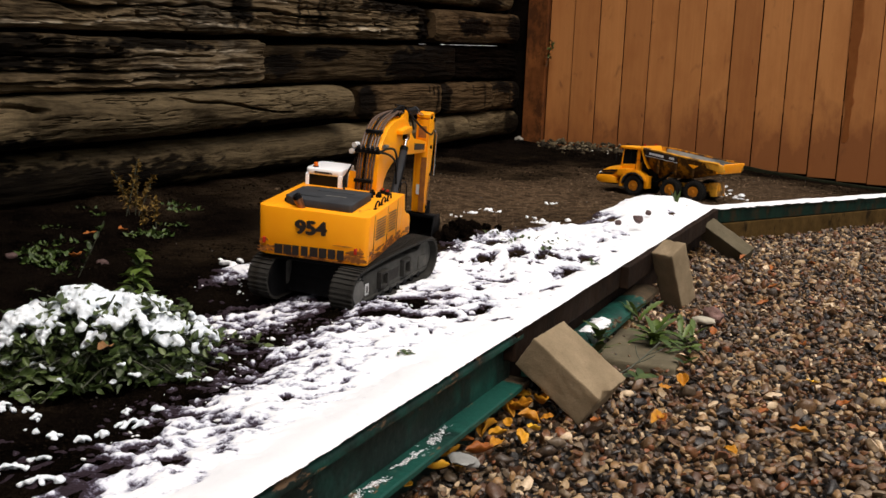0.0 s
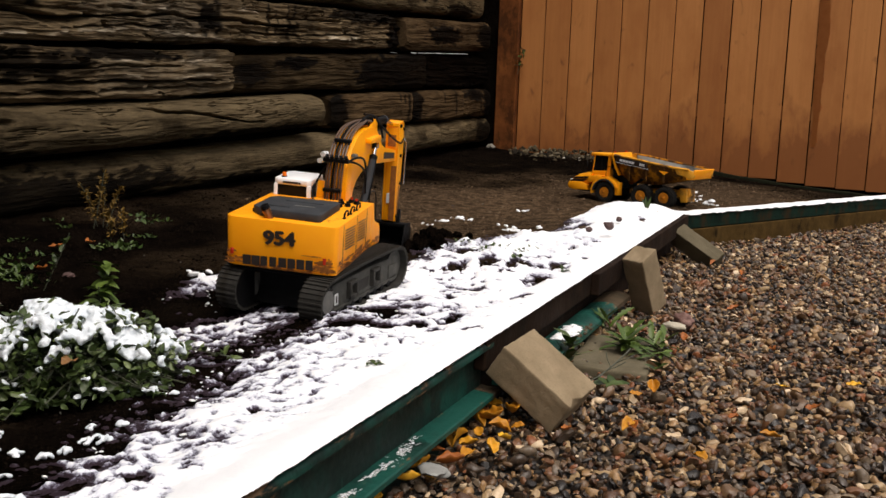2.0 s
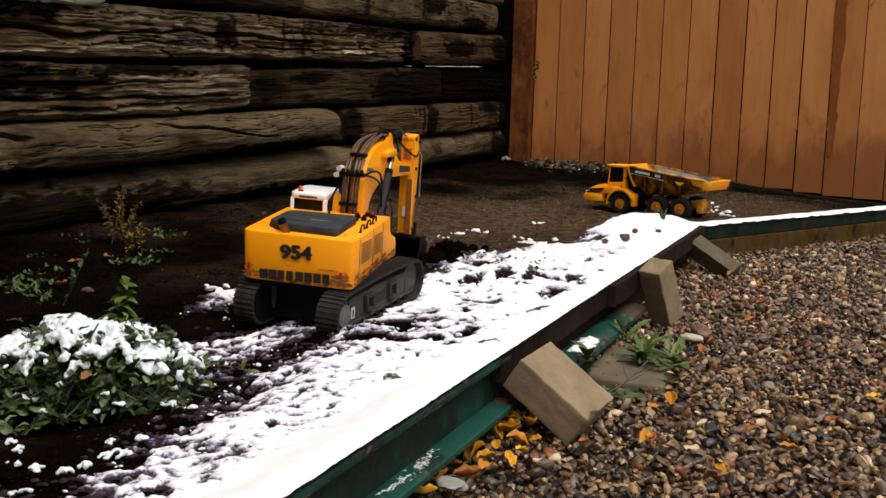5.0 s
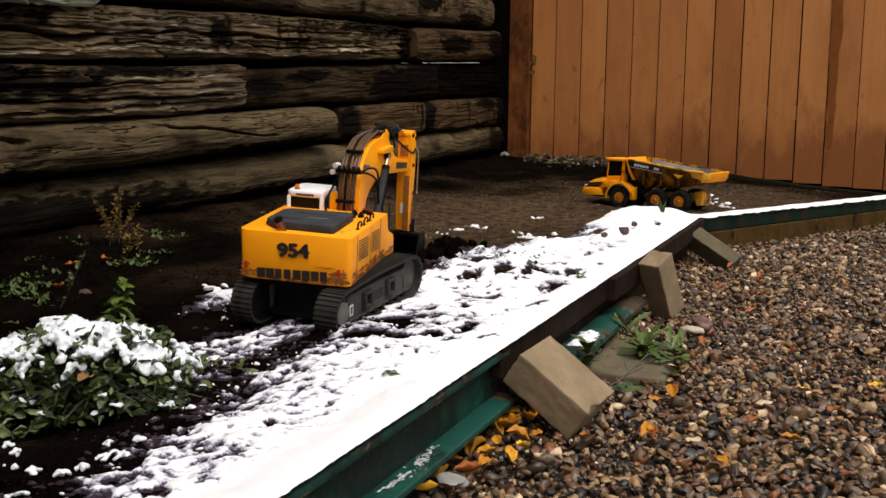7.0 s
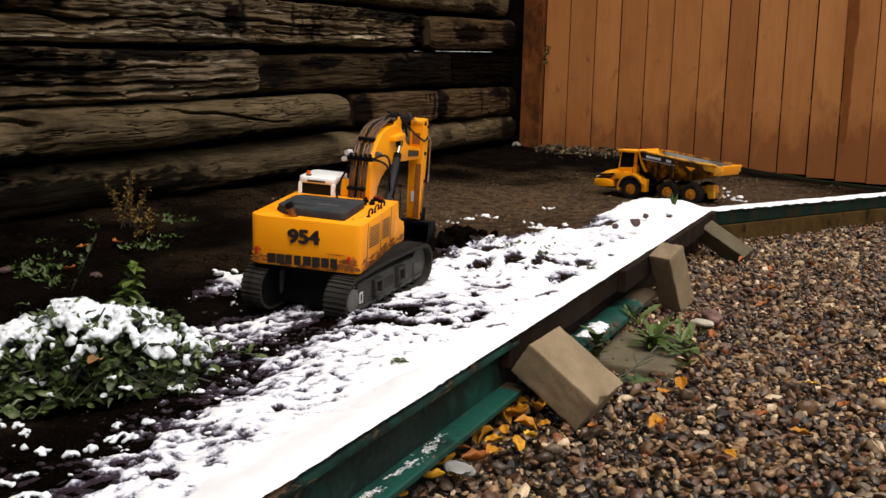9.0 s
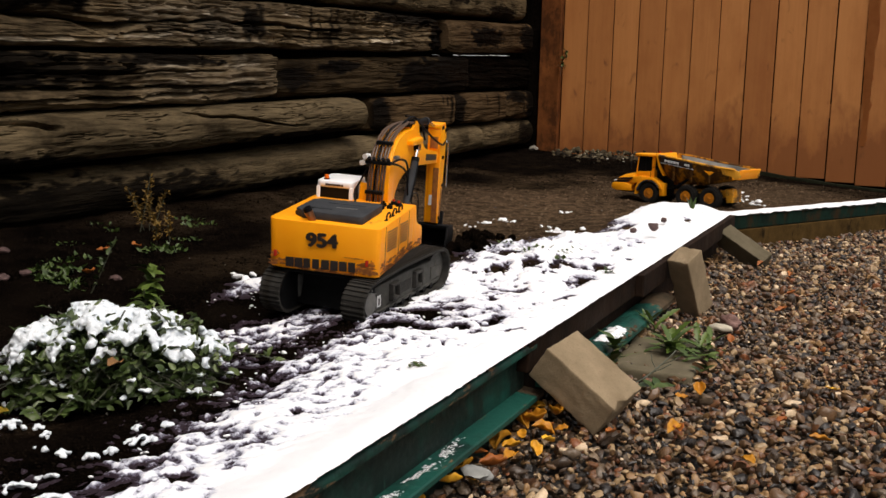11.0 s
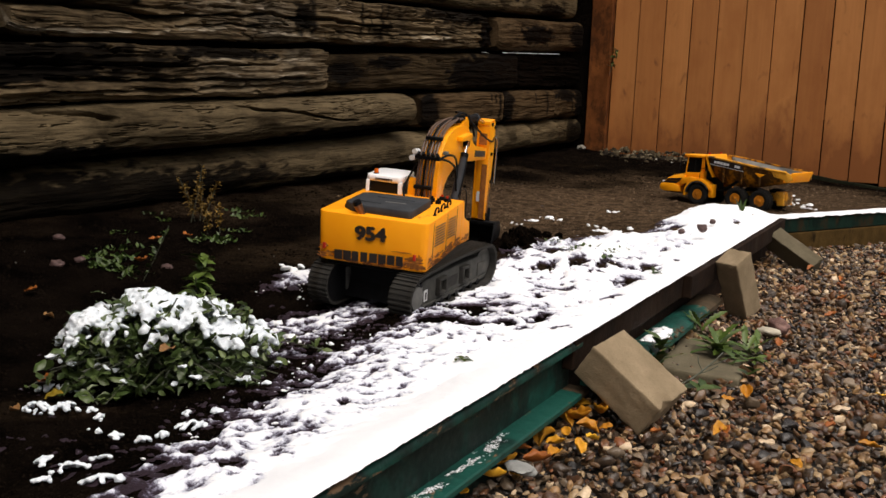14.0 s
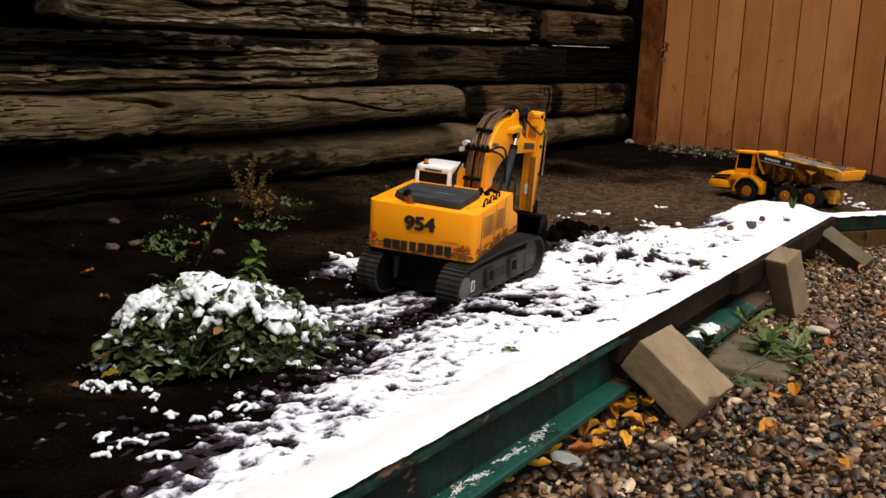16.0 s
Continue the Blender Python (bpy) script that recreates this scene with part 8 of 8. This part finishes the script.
tuft("weed", 0.30, 2.0, -0.125, FRESH, 14, 0.02, (15, 70), "broad-leaved green weed behind a paver", "weed", 42, 0.85, 0.06)
tuft("dandelion", 0.455, 2.17, -0.12, BLADES, 24, 0.015, (5, 58), "dandelion rosette with jagged green leaves", "weed", 43, 0.95)
tuft("dandelion", 0.505, 2.10, -0.12, BLADES, 12, 0.015, (5, 45), "dandelion rosette with jagged green leaves", "weed", 44, 0.75)
tuft("dandelion", 0.53, 2.18, -0.12, BLADES, 14, 0.015, (15, 55), "dandelion rosette with jagged green leaves", "weed", 52, 0.8)
tuft("dandelion", 0.44, 2.33, -0.11, BLADES, 6, 0.012, (45, 80), "upright dandelion leaves against the boards", "weed", 45, 0.95)
tuft("weed", 0.365, 1.87, -0.125, FRESH, 7, 0.015, (15, 55), "small green weed beside a paver", "weed", 46, 0.75)
tuft("weed", 0.495, 2.0, -0.125, FRESH, 6, 0.012, (10, 45), "small green weed on the slab", "weed", 47, 0.75)
tuft("sprout", 0.785, 3.535, 0.045, SHOOT, 3, 0.003, (66, 88), "single green sprout standing in the snow", "weed", 48, 1.0)
tuft("sprout", -0.075, 1.50, 0.008, OCHRE, 7, 0.012, (0, 40), "small half-buried green sprig in the snow", "weed", 49, 0.55)
tuft("weed", 1.78, 5.62, -0.03, FRESH, 8, 0.02, (10, 55), "small green weed at the fence foot", "weed", 50, 0.7)
tuft("vine", 0.60, 7.03, 0.60, OCHRE, 26, 0.01, (-50, 40), "thin green vine hanging on the fence post", "vine", 51, 1.3, 0.17)
for i, (x, y) in enumerate(((0.20, 2.62), (0.17, 2.55), (0.245, 2.58), (0.13, 2.5), (0.10, 2.62), (0.22, 2.45), (0.28, 2.7), (0.33, 2.35))):
    tuft("sprig", x, y, soil_at(x, y) + 0.012, OCHRE, 9, 0.022, (10, 60), "small dull green sprig poking through snow", "weed", 60 + i, 0.55)

golden = ((0.045, 1.442), (0.015, 1.374), (0.121, 1.621), (0.095, 1.577), (0.14, 1.613), (0.108, 1.485), (0.443, 1.836), (0.433, 1.47), (0.238, 1.567), (0.135, 1.551),
          (0.127, 1.70), (0.575, 1.564), (0.848, 2.665), (0.858, 1.901), (0.698, 1.856), (0.06, 1.55), (0.02, 1.48), (0.075, 1.50), (-0.06, 1.30), (-0.02, 1.36), (0.33, 2.16), (0.40, 1.80), (0.09, 1.63), (0.155, 1.65), (0.10, 1.66), (0.05, 1.60), (0.13, 1.58), (0.0, 1.43), (-0.04, 1.40), (0.07, 1.46), (0.35, 1.62), (0.16, 1.60))
for i, (x, y) in enumerate(golden):
    k = random.Random(i)
    big = k.uniform(0.6, 1.2)
    fallen_leaf(x, y, float(gravel_z(np.array(x), np.array(y))) + 0.019 + 0.004 * (i % 3), 0.04 * big, 0.024 * big, LEAF_GOLD if i % 4 else LEAF_RUST, "golden yellow fallen leaf lying on the pebbles", i)
for i, (x, y) in enumerate(((1.22, 3.344), (0.703, 2.584), (1.047, 3.221), (0.95, 2.9), (1.1, 2.75), (1.35, 3.5), (0.8, 2.2), (0.62, 2.3), (1.0, 3.4), (0.72, 1.75), (0.55, 1.68), (0.36, 1.62))):
    fallen_leaf(x, y, float(gravel_z(np.array(x), np.array(y))) + 0.018, 0.03, 0.018, LEAF_RUST, "rust-brown fallen leaf on the pebbles", 50 + i)
for i, (x, y, z) in enumerate(((-0.931, 2.483, 0.0), (-0.867, 2.536, 0.0), (-0.973, 1.902, 0.0), (-0.86, 2.20, 0.0))):
    fallen_leaf(x, y, soil_at(x, y) + 0.012, 0.036, 0.024, LEAF_RUST, "rust-orange fallen leaf lying on the soil", 80 + i)
fallen_leaf(-0.892, 1.807, soil_at(-0.892, 1.807) + 0.008, 0.028, 0.016, LEAF_TAN, "small tan leaf lying on dark soil", 94)
fallen_leaf(-0.505, 1.375, 0.032, 0.03, 0.022, LEAF_TAN, "rust-orange leaf caught on the snowy bush", 90)
fallen_leaf(-0.694, 1.409, soil_at(-0.694, 1.409) + 0.012, 0.034, 0.022, LEAF_OLIVE, "yellowed leaf lying among snow lumps", 91)
fallen_leaf(-0.73, 1.462, soil_at(-0.73, 1.462) + 0.02, 0.034, 0.022, LEAF_RUST, "rust-orange leaf half under snow on the soil", 92)
fallen_leaf(-0.679, 1.265, soil_at(-0.679, 1.265) + 0.008, 0.02, 0.014, LEAF_TAN, "small tan leaf lying on dark soil", 93)


def twig(points, r, label):
    root = part("twig", tube(spline(points, 5), r, 6), STEM, None, label, 60)
    tagged(root, label, "twig")
    a, b = Vector(points[1]), Vector(points[2])
    d = (b - a).cross(Vector((0, 0, 1))).normalized()
    for k, side in enumerate((1, -1, 1)):
        p = a + (b - a) * (0.25 + 0.3 * k)
        part("side_twig", tube([p, p + d * side * 0.016 + (b - a) * 0.2 + Vector((0, 0, 0.006)), p + d * side * 0.028 + (b - a) * 0.45 + Vector((0, 0, 0.012))], r * 0.6, 5), STEM, root)


twig([(0.325, 1.86, -0.112), (0.35, 1.885, -0.106), (0.39, 1.93, -0.09), (0.425, 1.985, -0.078)], 0.0016, "thin dark reddish twig lying beside the slab")
